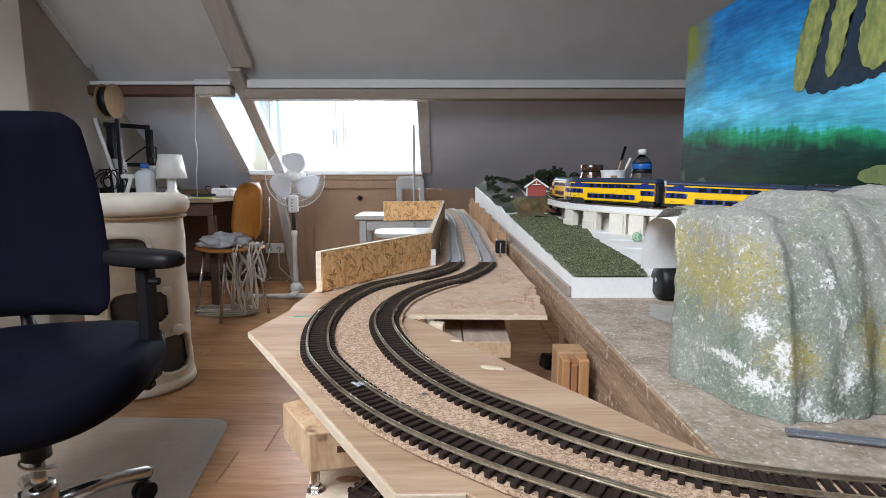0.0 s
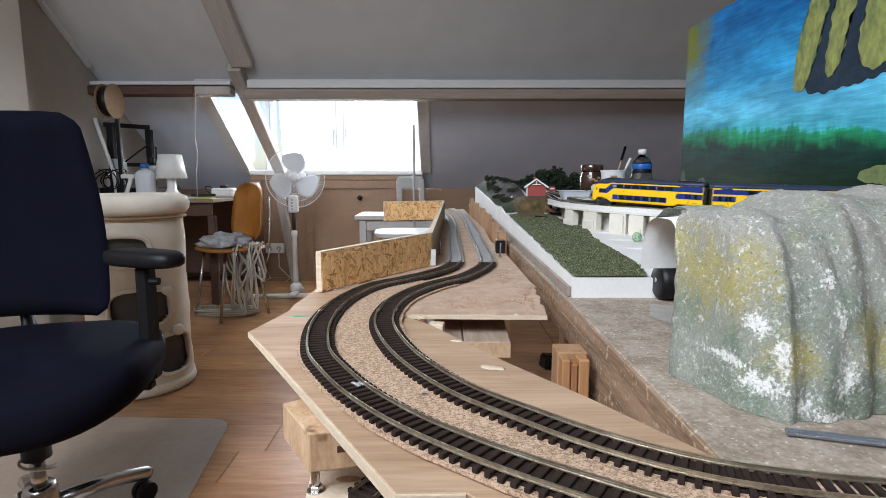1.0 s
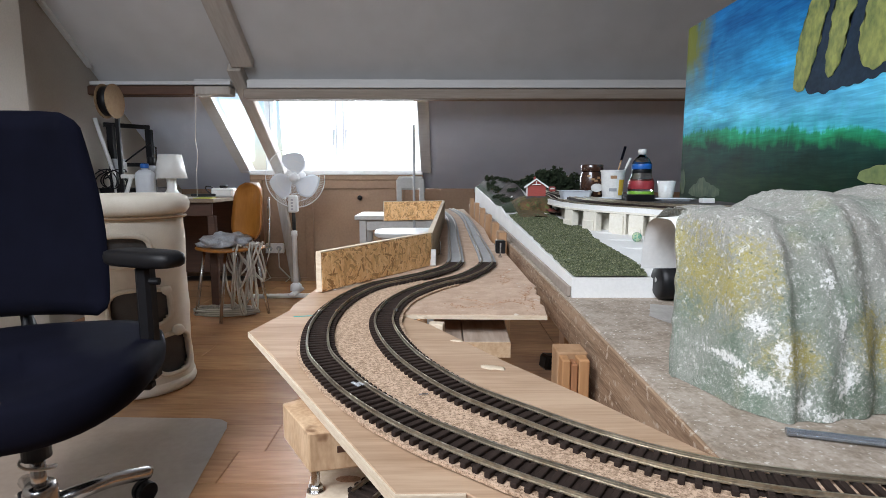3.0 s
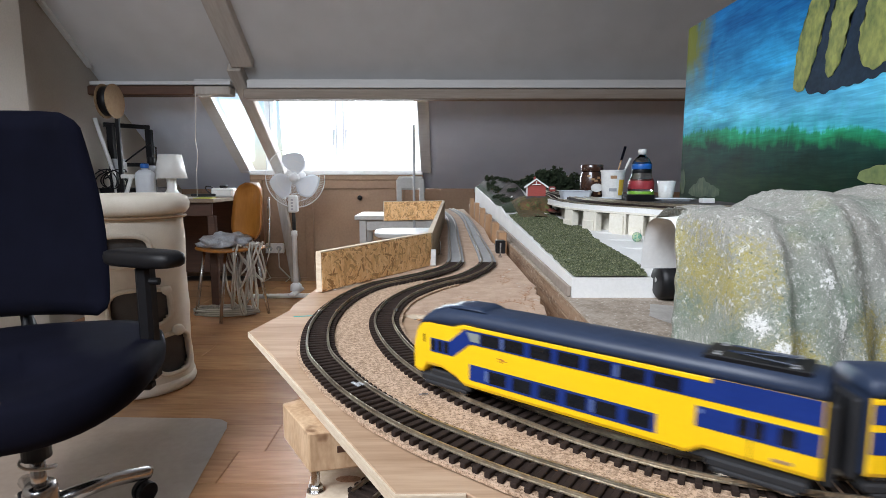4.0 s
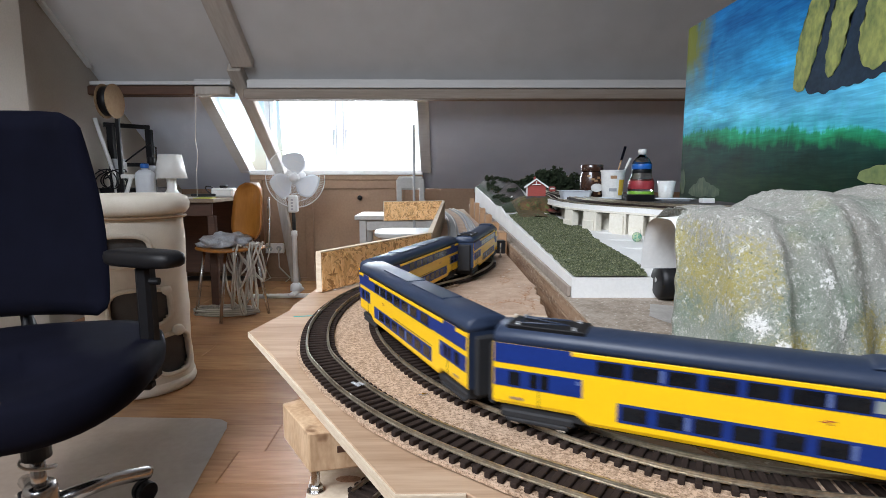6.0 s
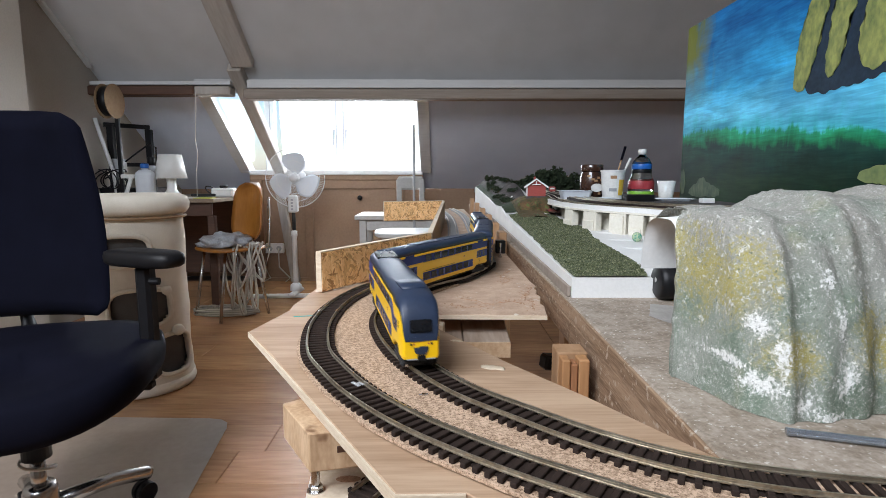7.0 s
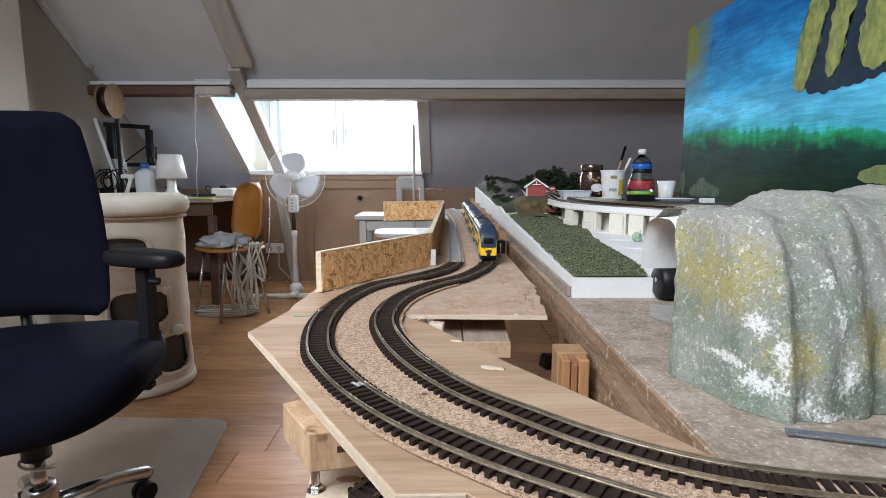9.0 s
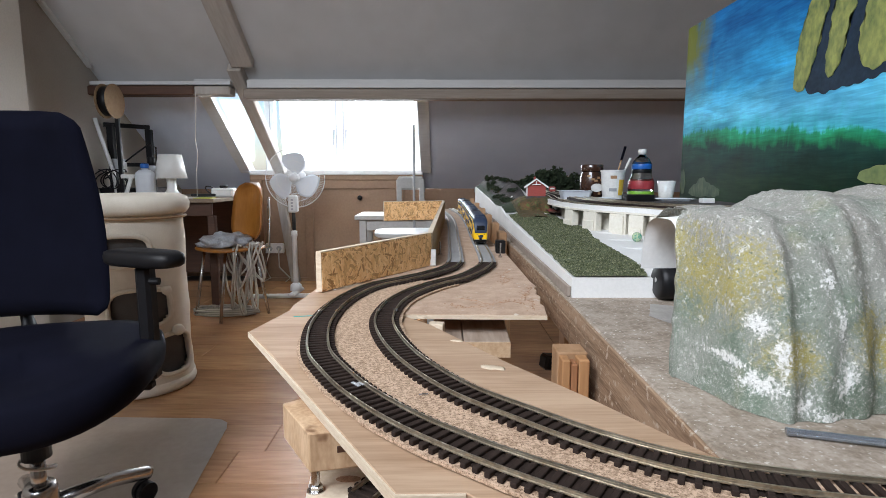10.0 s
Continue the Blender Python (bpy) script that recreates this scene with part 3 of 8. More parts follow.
def side_line(path, off, dz=0.0):
    d = np.gradient(path, axis=0)
    n = np.c_[-d[:, 1], d[:, 0], 0 * d[:, 0]]
    n /= np.linalg.norm(n, axis=1)[:, None]
    out = path + n * off
    out[:, 2] += dz
    return out


def strip(path, half, z0, z1, bm=None, every=2, rag=0.0):
    """A flat band of some thickness along a path."""
    b = bmesh.new()
    rng = random.Random(5)
    p = path[::every]
    left, right = side_line(p, half), side_line(p, -half)
    rows = []
    for a, c in zip(left, right):
        ja, jc = rng.uniform(-rag, rag), rng.uniform(-rag, rag)
        rows.append([b.verts.new((a[0] + ja, a[1] + ja, a[2] + z0)), b.verts.new((c[0] + jc, c[1] + jc, c[2] + z0)), b.verts.new((c[0] + jc, c[1] + jc, c[2] + z1)), b.verts.new((a[0] + ja, a[1] + ja, a[2] + z1))])
    for r, q in zip(rows, rows[1:]):
        for k in range(4):
            b.faces.new((r[k], r[(k + 1) % 4], q[(k + 1) % 4], q[k]))
    b.faces.new(rows[0])
    b.faces.new(list(reversed(rows[-1])))
    bmesh.ops.recalc_face_normals(b, faces=b.faces[:])
    return join(bm, b)


def rail_bar(path, off, bm=None):
    """One rail: foot, web and head."""
    b = bmesh.new()
    c = side_line(path[::2], off)
    d = np.gradient(c, axis=0)
    n = np.c_[-d[:, 1], d[:, 0], 0 * d[:, 0]]
    n /= np.linalg.norm(n, axis=1)[:, None]
    prof = [(-0.0011, -0.0026), (0.0011, -0.0026), (0.0011, -0.0021), (0.0003, -0.0018), (0.0003, -0.0009), (0.00052, -0.0006), (0.00052, 0.0), (-0.00052, 0.0), (-0.00052, -0.0006), (-0.0003, -0.0009), (-0.0003, -0.0018), (-0.0011, -0.0021)]
    rows = [[b.verts.new((p[0] + q[0] * u, p[1] + q[1] * u, p[2] + v)) for u, v in prof] for p, q in zip(c, n)]
    k = len(prof)
    for r, q in zip(rows, rows[1:]):
        for i in range(k):
            b.faces.new((r[i], r[(i + 1) % k], q[(i + 1) % k], q[i]))
    bmesh.ops.recalc_face_normals(b, faces=b.faces[:])
    return join(bm, b)


SLEEPER = None
GAUGE_HALF = 0.0086


def sleeper_mesh():
    return box(-0.0016, 0.0016, -0.0142, 0.0142, -0.0030, 0.0, 0.0004)


def sleepers(parent, path, first, last, pitch=0.0068, one=False):
    global SLEEPER
    d = np.gradient(path, axis=0)
    s = np.arange(len(path)) * ST
    spots = np.arange(first, last, pitch)
    for v in spots:
        p = [np.interp(v, s, path[:, k]) for k in range(3)]
        g = [np.interp(v, s, d[:, k]) for k in range(2)]
        m = pose(p[0], p[1], p[2] - 0.0026, 0, 0, math.degrees(math.atan2(g[1], g[0])))
        if SLEEPER is None:
            SLEEPER = part("sleeper", sleeper_mesh(), M["sleeper"], parent)
            SLEEPER.matrix_basis = m
        else:
            share("sleeper", SLEEPER, parent, m)


def s_at_y(path, y0, after=0):
    """Length along the path where it first passes y0 upwards."""
    for i in range(after, len(path) - 1):
        if path[i, 1] < y0 <= path[i + 1, 1]:
            return i * ST
    return len(path) * ST


def s_at_x(path, x0):
    for i in range(len(path) - 1):
        if (path[i, 0] - x0) * (path[i + 1, 0] - x0) <= 0:
            return i * ST
    return 0.0


def lower_track(name, path, label):
    t = thing(name, pose(0, 0, 0), label, "railway track", "lower tracks")
    for off in (GAUGE_HALF, -GAUGE_HALF):
        part("rail", rail_bar(path, off), M["rail"], t, "nickel silver rail")
    a, m = s_at_x(path, 0.24), s_at_y(path, 0.875)
    sleepers(t, path, a, m)
    i = int(m / ST)
    part("grey_roadbed", strip(path[i:], 0.0135, -0.0048, -0.0024, every=4), M["greybed"], t, "flat grey roadbed under the straight rails")
    w0 = int(s_at_x(path, 0.163) / ST)
    part("base_web", strip(path[w0:i + 1], 0.0098, -0.0058, -0.0046), M["sleeper"], t)
    return t


# cork sheet below the curves
ci, co = int(s_at_y(lower_path, 0.72) / ST), int(s_at_y(outer_path, 0.74) / ST)
cork = thing("cork_underlay", pose(0, 0, 0), "granular brown cork sheet between plywood and tracks", "underlay")
edge_o = side_line(outer_path[:co:3], 0.0165)
edge_i = side_line(lower_path[:ci:3], -0.0175)
rngc = random.Random(8)
PIECES = 5
for k in range(PIECES):
    o0, o1 = int(len(edge_o) * k / PIECES), int(len(edge_o) * (k + 1) / PIECES)
    i0, i1 = int(len(edge_i) * k / PIECES), int(len(edge_i) * (k + 1) / PIECES)
    ring = [(p[0] + rngc.uniform(-0.0008, 0.0008), p[1] + rngc.uniform(-0.0008, 0.0008)) for p in edge_o[o0:o1 + 1]]
    ring += [(p[0] + rngc.uniform(-0.0008, 0.0008), p[1] + rngc.uniform(-0.0008, 0.0008)) for p in edge_i[i0:i1 + 1][::-1]]
    mid = np.mean(ring, axis=0)
    ring = [(x + (mid[0] - x) * 0.004, y + (mid[1] - y) * 0.004) for x, y in ring]
    part("sheet", prism(ring, B_TOP + 0.0002, RAIL - 0.0056), M["cork"], cork)
lower_track("inner_track", lower_path, "model railway track with dark sleepers curving over cork")
lower_track("outer_track", outer_path, "model railway track with dark sleepers along the board's edge")

# upper line on its deck
track_up = thing("upper_track", pose(0, 0, 0), "model railway track on the white viaduct", "railway track")
for off in (GAUGE_HALF, -GAUGE_HALF):
    part("rail", rail_bar(upper_path, off), M["rail"], track_up)
ua = len(upper_path) * ST
sleepers(track_up, upper_path, max(0.0, ua - 2.2), ua - 0.05)
part("roadbed", strip(upper_path, 0.0165, -0.0085, -0.0048), M["ballast"], track_up)
track_link = thing("ramp_track", pose(0, 0, 0), "model railway ramp from viaduct to board level", "railway track")
for off in (GAUGE_HALF, -GAUGE_HALF):
    part("rail", rail_bar(link_path, off), M["rail"], track_link)
part("ramp", strip(link_path, 0.020, -0.0085, -0.0027), M["ply"], track_link)
for k in range(20, len(link_path) - 60, 50):
    p = link_path[k]
    part("post", box(p[0] - 0.01, p[0] + 0.01, p[1] - 0.01, p[1] + 0.01, T_TOP, p[2] - 0.0086), M["pine"], track_link)


# ---- train ----
CAB_L, MID_L, CAR_W, CAR_GAP = 0.222, 0.221, 0.0292, 0.0085
Z_TOP, Z_ROOF = 0.0463, 0.0552


def section(w, z0, z1, zr, upper):
    """Half-open cross-section: the side walls, or the roof above them."""
    if not upper:
        return [(-w * 0.93, z0), (-w, z0 + 0.002), (-w, z1 * 0.72 + z0 * 0.28), (-w * 0.985, z1), (w * 0.985, z1), (w, z1 * 0.72 + z0 * 0.28), (w, z0 + 0.002), (w * 0.93, z0)]
    h = zr - z1
    return [(-w * 0.985, z1), (-w * 0.95, z1 + h * 0.42), (-w * 0.83, z1 + h * 0.74), (-w * 0.55, z1 + h * 0.93), (0, zr), (w * 0.55, z1 + h * 0.93), (w * 0.83, z1 + h * 0.74), (w * 0.95, z1 + h * 0.42), (w * 0.985, z1)]


def loft(rows, upper):
    b = bmesh.new()
    rings = [[b.verts.new((x, y, z)) for y, z in section(w, z0, z1, zr, upper)] for x, w, z0, z1, zr in rows]
    k = len(rings[0])
    for r, q in zip(rings, rings[1:]):
        for i in range(k):
            b.faces.new((r[i], r[(i + 1) % k], q[(i + 1) % k], q[i]))
    b.faces.new(rings[0]).material_index = 1
    b.faces.new(list(reversed(rings[-1])))
    bmesh.ops.recalc_face_normals(b, faces=b.faces[:])
    return b


def bogie(car, x):
    bg = part("bogie", box(x - 0.020, x + 0.020, -0.0125, 0.0125, 0.0040, 0.0085, 0.001, box(x - 0.017, x + 0.017, -0.0128, 0.0128, 0.0018, 0.0045, 0.0008)), M["rubber"], car, "black bogie")
    for dx in (-0.0125, 0.0125):
        for y in (-GAUGE_HALF - 0.0002, GAUGE_HALF + 0.0002):
            w = part("wheel", moved(lathe([(0.0054, -0.0011), (0.0054, 0.0011)], 14), pose(x + dx, y, 0.0054, 90)), M["steel"], bg)


def side_plate(car, name, x0, x1, z0, z1, side, material, proud, slope0=0.0, slope1=0.0, label=""):
    """A thin plate on a side wall; slope shifts its upper ends along the car."""
    return side_poly(car, name, [(x0, z0), (x1, z0), (x1 + slope1, z1), (x0 + slope0, z1)], side, material, proud, label)


def side_poly(car, name, pts, side, material, proud, label=""):
    """A thin plate with any outline on a side wall."""
    w = CAR_W / 2
    b = bmesh.new()
    lo = [b.verts.new((x, side * (w - 0.0004), z)) for x, z in pts]
    hi = [b.verts.new((x, side * (w + proud), z)) for x, z in pts]
    b.faces.new(lo)
    b.faces.new(list(reversed(hi)))
    for k in range(len(pts)):
        q = (k + 1) % len(pts)
        b.faces.new((lo[k], lo[q], hi[q], hi[k]))
    bmesh.ops.recalc_face_normals(b, faces=b.faces[:])
    return part(name, b, material, car, label)


def stripe(car, x0, x1, sd):
    w = CAR_W / 2
    y0, y1 = sorted((sd * w * 0.955, sd * (w + 0.0007)))
    part("roof_stripe", box(x0, x1, y0, y1, 0.0438, 0.0462, 0.0003), M["yellow"], car, "yellow stripe below the roof")


def train_car(cab, label, panto=False):
    """A double-deck car; +x is the end with the cab, or simply the front."""
    car = thing("train_car", pose(0, 0, 0), label, "train car", "model train")
    h = (CAB_L if cab else MID_L) / 2
    w = CAR_W / 2
    END_Z, MID_Z = 0.0124, 0.0082
    rows = [(-h, w * 0.95, END_Z, Z_TOP, Z_ROOF - 0.0015), (-h + 0.0015, w, END_Z, Z_TOP, Z_ROOF)]
    lo0, lo1 = (-0.0595, -0.0660) if cab else (-0.0680, -0.0745)
    rows += [(lo1, w, END_Z, Z_TOP, Z_ROOF), (lo0, w, MID_Z, Z_TOP, Z_ROOF)]
    if cab:
        rows += [(0.0685, w, MID_Z, Z_TOP, Z_ROOF), (0.0760, w, 0.0125, 0.0437, Z_ROOF - 0.0002), (0.0860, w, 0.0155, 0.0436, Z_ROOF - 0.0010),
                 (0.0950, w * 0.995, 0.0155, 0.0434, Z_ROOF - 0.0032), (0.0985, w * 0.985, 0.0150, 0.0430, Z_ROOF - 0.0052), (0.1020, w * 0.965, 0.0098, 0.0420, Z_ROOF - 0.0082),
                 (0.1050, w * 0.935, 0.0092, 0.0395, Z_ROOF - 0.0120), (0.1075, w * 0.90, 0.0092, 0.0352, Z_ROOF - 0.0168), (0.1095, w * 0.865, 0.0095, 0.0295, Z_ROOF - 0.0225),
                 (0.1106, w * 0.825, 0.0098, 0.0245, Z_ROOF - 0.0280), (h, w * 0.78, 0.0102, 0.0222, Z_ROOF - 0.0315)]
    else:
        rows += [(0.0708, w, MID_Z, Z_TOP, Z_ROOF), (0.0785, w, END_Z, Z_TOP, Z_ROOF), (h - 0.0015, w, END_Z, Z_TOP, Z_ROOF), (h, w * 0.95, END_Z, Z_TOP, Z_ROOF - 0.0015)]
    body = part("body", loft(rows, False), [M["yellow"], M["roofblue"]], car, "glossy yellow body")
    if not cab:
        body.data.polygons[len(body.data.polygons) - 1].material_index = 1
    roof_ob = part("roof", loft(rows, True), [M["roofblue"], M["roofblue"]], car, "dark blue grey roof", True)
    part("floor_frame", box(-h + 0.004, h - 0.014, -0.0115, 0.0115, 0.0062, 0.0122, 0.001), M["rubber"], car, "black underframe")
    bogie(car, -h + 0.024)
    bogie(car, h - (0.026 if cab else 0.022))
    T = 0.0003
    rear_in = -0.0630 if cab else -0.0728
    for sd in (-1, 1):
        # upper deck
        front_in = 0.0600 if cab else h - 0.0008
        side_plate(car, "upper_band", -h + 0.0008, front_in, 0.0355, 0.0462, sd, M["blue"], T, label="dark blue band")
        if cab:
            side_poly(car, "cab_sweep", [(0.0602, 0.0355), (0.0640, 0.0350), (0.0765, 0.0252), (0.0946, 0.0250), (0.0946, 0.0338), (0.0800, 0.0338), (0.0690, 0.0430), (0.0660, 0.0440), (0.0602, 0.0462)], sd, M["blue"], T, "blue sweep behind the cab")
            for x0, x1 in ((0.0800, 0.0835), (0.0850, 0.0885), (0.0905, 0.0940)):
                side_plate(car, "door_window", x0, x1, 0.0262, 0.0330, sd, M["pane"], T + 0.0002)
            side_plate(car, "cab_window", 0.0995, 0.1008, 0.0300, 0.0352, sd, M["pane"], -0.0001, label="narrow dark cab window")
            side_poly(car, "corner_window", [(0.0570, 0.0372), (0.0632, 0.0372), (0.0660, 0.0425), (0.0570, 0.0425)], sd, M["greypane"], T + 0.0002, "pale corner window")
        starts = (0.0560, 0.0400, 0.0232, 0.0065, -0.0100, -0.0268, -0.0430) if cab else (0.0629, 0.0476, 0.0312, 0.0135, -0.0033, -0.0212, -0.0415)
        for k, x in enumerate(starts):
            side_plate(car, "window_pane", x - 0.0132, x, 0.0364, 0.0430, sd, M["pane"], T + 0.0002)
            if k in (1, 5):
                side_plate(car, "window_post", x + 0.0004, x + 0.0020, 0.0368, 0.0426, sd, M["palepost"], T + 0.0002, label="pale seat seen between windows")
        # lower deck
        l0, l1 = (-0.0456, 0.0640) if cab else (-0.0597, 0.0658)
        side_plate(car, "lower_band", l0, l1, 0.0133, 0.0230, sd, M["blue"], T, label="dark blue band")
        x, k = l1 - 0.0140, 0
        while x - 0.0120 > l0:
            side_plate(car, "window_pane", x - 0.0118, x, 0.0147, 0.0218, sd, M["pane"], T + 0.0002)
            if k in (0, 4):
                side_plate(car, "window_post", x + 0.0008, x + 0.0026, 0.0150, 0.0214, sd, M["palepost"], T + 0.0002)
            x, k = x - 0.0163, k + 1
        # door zones
        for a, c in (((-h + 0.0008, rear_in),) if cab else ((-h + 0.0008, rear_in), (0.0781, h - 0.0008))):
            side_plate(car, "door_band", a, c, 0.0226, 0.0322, sd, M["blue"], T, label="dark blue door zone")
            out, inn = (a, c) if a < 0 else (c, a)
            sg = 1 if inn > out else -1
            for k0, wd in ((0.0085, 0.0062), (0.0200, 0.0042), (0.0258, 0.0042)):
                x0, x1 = sorted((out + sg * k0, out + sg * (k0 + wd)))
                side_plate(car, "door_window", x0, x1, 0.0238, 0.0312, sd, M["pane"], T + 0.0002)
            x0, x1 = sorted((inn - sg * 0.0030, inn - sg * 0.0010))
            side_plate(car, "door_sign", x0, x1, 0.0290, 0.0310, sd, M["palepost"], T + 0.0002, label="small pale sign")
            xm = out + sg * 0.0250
            side_plate(car, "door_gap", xm - 0.0002, xm + 0.0002, END_Z + 0.001, 0.0226, sd, M["rubber"], T)
        # stripes below the roof
        if cab:
            stripe(car, -0.0688, 0.0690, sd)
            side_poly(car, "stripe_kink", [(0.0688, 0.0438), (0.0760, 0.0420), (0.0765, 0.0437), (0.0692, 0.0462)], sd, M["yellow"], T)
        else:
            stripe(car, -0.0785, 0.0795, sd)
            stripe(car, 0.0972, h - 0.0006, sd)
            stripe(car, -h + 0.0006, -0.0967, sd)
            for z in (0.0350, 0.0243):
                side_plate(car, "crease", -0.0595, 0.0150, z, z + 0.0003, sd, M["rubber"], T)
        for x0, x1, z0, z1 in ((0.0385, 0.0412, 0.0296, 0.0301), (0.0405, 0.0440, 0.0303, 0.0308), (0.0415, 0.0430, 0.0288, 0.0293)):
            side_plate(car, "emblem", x0, x1, z0, z1, sd, M["redpaint"], T, label="small red mark on the side")
        side_plate(car, "number_bar", -h + 0.0100, -h + 0.0175, 0.0158, 0.0172, sd, M["hazel"], T, label="faint brown marking")
    if cab:
        def nose_plate(name, ya, yb, za, zb, xa, xb, material, bev, label=""):
            b = bmesh.new()
            for d in (-0.0030, 0.0):
                for y, z, x in ((-ya, za, xa), (ya, za, xa), (yb, zb, xb), (-yb, zb, xb)):
                    b.verts.new((x + d, y, z + d * 0.3))
            bmesh.ops.convex_hull(b, input=b.verts[:])
            bmesh.ops.bevel(b, geom=b.edges[:], offset=bev, segments=2, affect="EDGES")
            return part(name, b, material, car, label, False)
        nose_plate("windscreen", 0.0078, 0.0076, 0.0288, 0.0372, h + 0.0006, h - 0.0018, M["pane"], 0.0005, "dark windscreen")
        nose_plate("mask_panel", 0.0085, 0.0102, 0.0212, 0.0268, h + 0.0005, h + 0.0000, M["roofblue"], 0.0010, "dark blue cab mask below the windscreen")
        nose_plate("coupler_panel", 0.0044, 0.0053, 0.0128, 0.0188, h + 0.0006, h + 0.0006, M["roofblue"], 0.0006, "dark coupler panel")
        nose_plate("coupler", 0.0028, 0.0028, 0.0085, 0.0127, h + 0.0012, h + 0.0008, M["black"], 0.0004, "black coupler")
        part("bumper", box(h - 0.0040, h + 0.0003, -0.0102, 0.0102, 0.0092, 0.0100, 0.0003), M["greymetal"], car, "pale lower lip")
        for y in (-0.0072, 0.0072):
            part("headlight", moved(lathe([(0.0008, -0.002), (0.0008, 0.0004), (0.0005, 0.0007)], 10), pose(h, y, 0.0204, 0, 90)), M["black"], car, "small dark headlight")
            part("tail_light", moved(lathe([(0.0006, -0.002), (0.0006, 0.0003), (0.0004, 0.0005)], 10), pose(h, y * 0.72, 0.0204, 0, 90)), M["redpaint"], car, "tiny red tail light")
        part("roof_fairing", loft([(0.0560, 0.0102, Z_ROOF - 0.004, Z_ROOF - 0.001, Z_ROOF + 0.0002), (0.0620, 0.0108, Z_ROOF - 0.004, Z_ROOF - 0.0006, Z_ROOF + 0.0016), (0.0760, 0.0104, Z_ROOF - 0.004, Z_ROOF - 0.0008, Z_ROOF + 0.0014), (0.0840, 0.0090, Z_ROOF - 0.005, Z_ROOF - 0.0020, Z_ROOF + 0.0000)], True), [M["roofblue"], M["roofblue"]], car, "raised roof fairing behind the cab", True)
    else:
        part("gangway", box(h - 0.0005, h + 0.0038, -0.0098, 0.0098, 0.0085, 0.0440, 0.0012), M["rubber"], car, "black gangway bellows")
        for x0, x1 in ((-0.060, -0.006), (0.004, 0.060)):
            part("roof_panel", box(x0, x1, -0.0075, 0.0075, Z_ROOF - 0.0012, Z_ROOF + 0.0004, 0.0003), M["roofblue"], car, "flat roof panel")
    part("gangway", box(-h - 0.0038, -h + 0.0005, -0.0098, 0.0098, 0.0085, 0.0440, 0.0012), M["rubber"], car, "black gangway bellows")
    if panto:
        part("roof_recess", box(-h + 0.006, -h + 0.048, -0.0105, 0.0105, Z_ROOF - 0.0030, Z_ROOF + 0.0005, 0.0004), M["black"], car, "dark equipment deck on the roof")
        part("pantograph", tube([(-h + 0.012, -0.007, Z_ROOF + 0.0012), (-h + 0.038, -0.005, Z_ROOF + 0.0020), (-h + 0.014, 0, Z_ROOF + 0.0026)], 0.0004, 6,
             tube([(-h + 0.012, 0.007, Z_ROOF + 0.0012), (-h + 0.038, 0.005, Z_ROOF + 0.0020), (-h + 0.014, 0, Z_ROOF + 0.0026)], 0.0004, 6,
                  tube([(-h + 0.014, -0.008, Z_ROOF + 0.0026), (-h + 0.014, 0.008, Z_ROOF + 0.0026)], 0.0005, 6))), M["roofblue"], car, "folded dark pantograph")
        for y in (-0.008, 0.008):
            for x in (-h + 0.012, -h + 0.042):
                part("insulator", lathe([(0.0008, 0), (0.0014, 0.0006), (0.0008, 0.0012), (0.0012, 0.0017)], 8), M["greymetal"], car, "grey insulator").matrix_basis = pose(x, y, Z_ROOF)
    return car


FLIP = pose(0, 0, 0, 0, 0, 180)
cars = [train_car(True, "yellow and blue double-deck end car with cab", True),
        train_car(False, "yellow and blue double-deck middle car of the train"),
        train_car(False, "yellow and blue double-deck middle car of the train"),
        train_car(True, "yellow and blue double-deck end car trailing the train", True)]


# ---- special materials ----
# centres and half sizes (x, z) of the ochre and the chalky patches on the mountain's face
OCHRE = [(0.175, 0.851, 0.010, 0.014), (0.187, 0.830, 0.013, 0.020), (0.199, 0.846, 0.010, 0.012), (0.215, 0.790, 0.012, 0.014), (0.264, 0.800, 0.010, 0.016), (0.285, 0.790, 0.016, 0.014)]
CHALK = [(0.168, 0.858, 0.010, 0.016), (0.172, 0.838, 0.005, 0.016), (0.199, 0.808, 0.008, 0.012), (0.187, 0.781, 0.008, 0.006), (0.200, 0.770, 0.013, 0.009), (0.222, 0.760, 0.014, 0.010),
         (0.208, 0.790, 0.005, 0.014), (0.239, 0.836, 0.007, 0.009), (0.244, 0.808, 0.004, 0.020), (0.250, 0.774, 0.010, 0.016), (0.240, 0.752, 0.016, 0.006), (0.212, 0.882, 0.006, 0.006)]


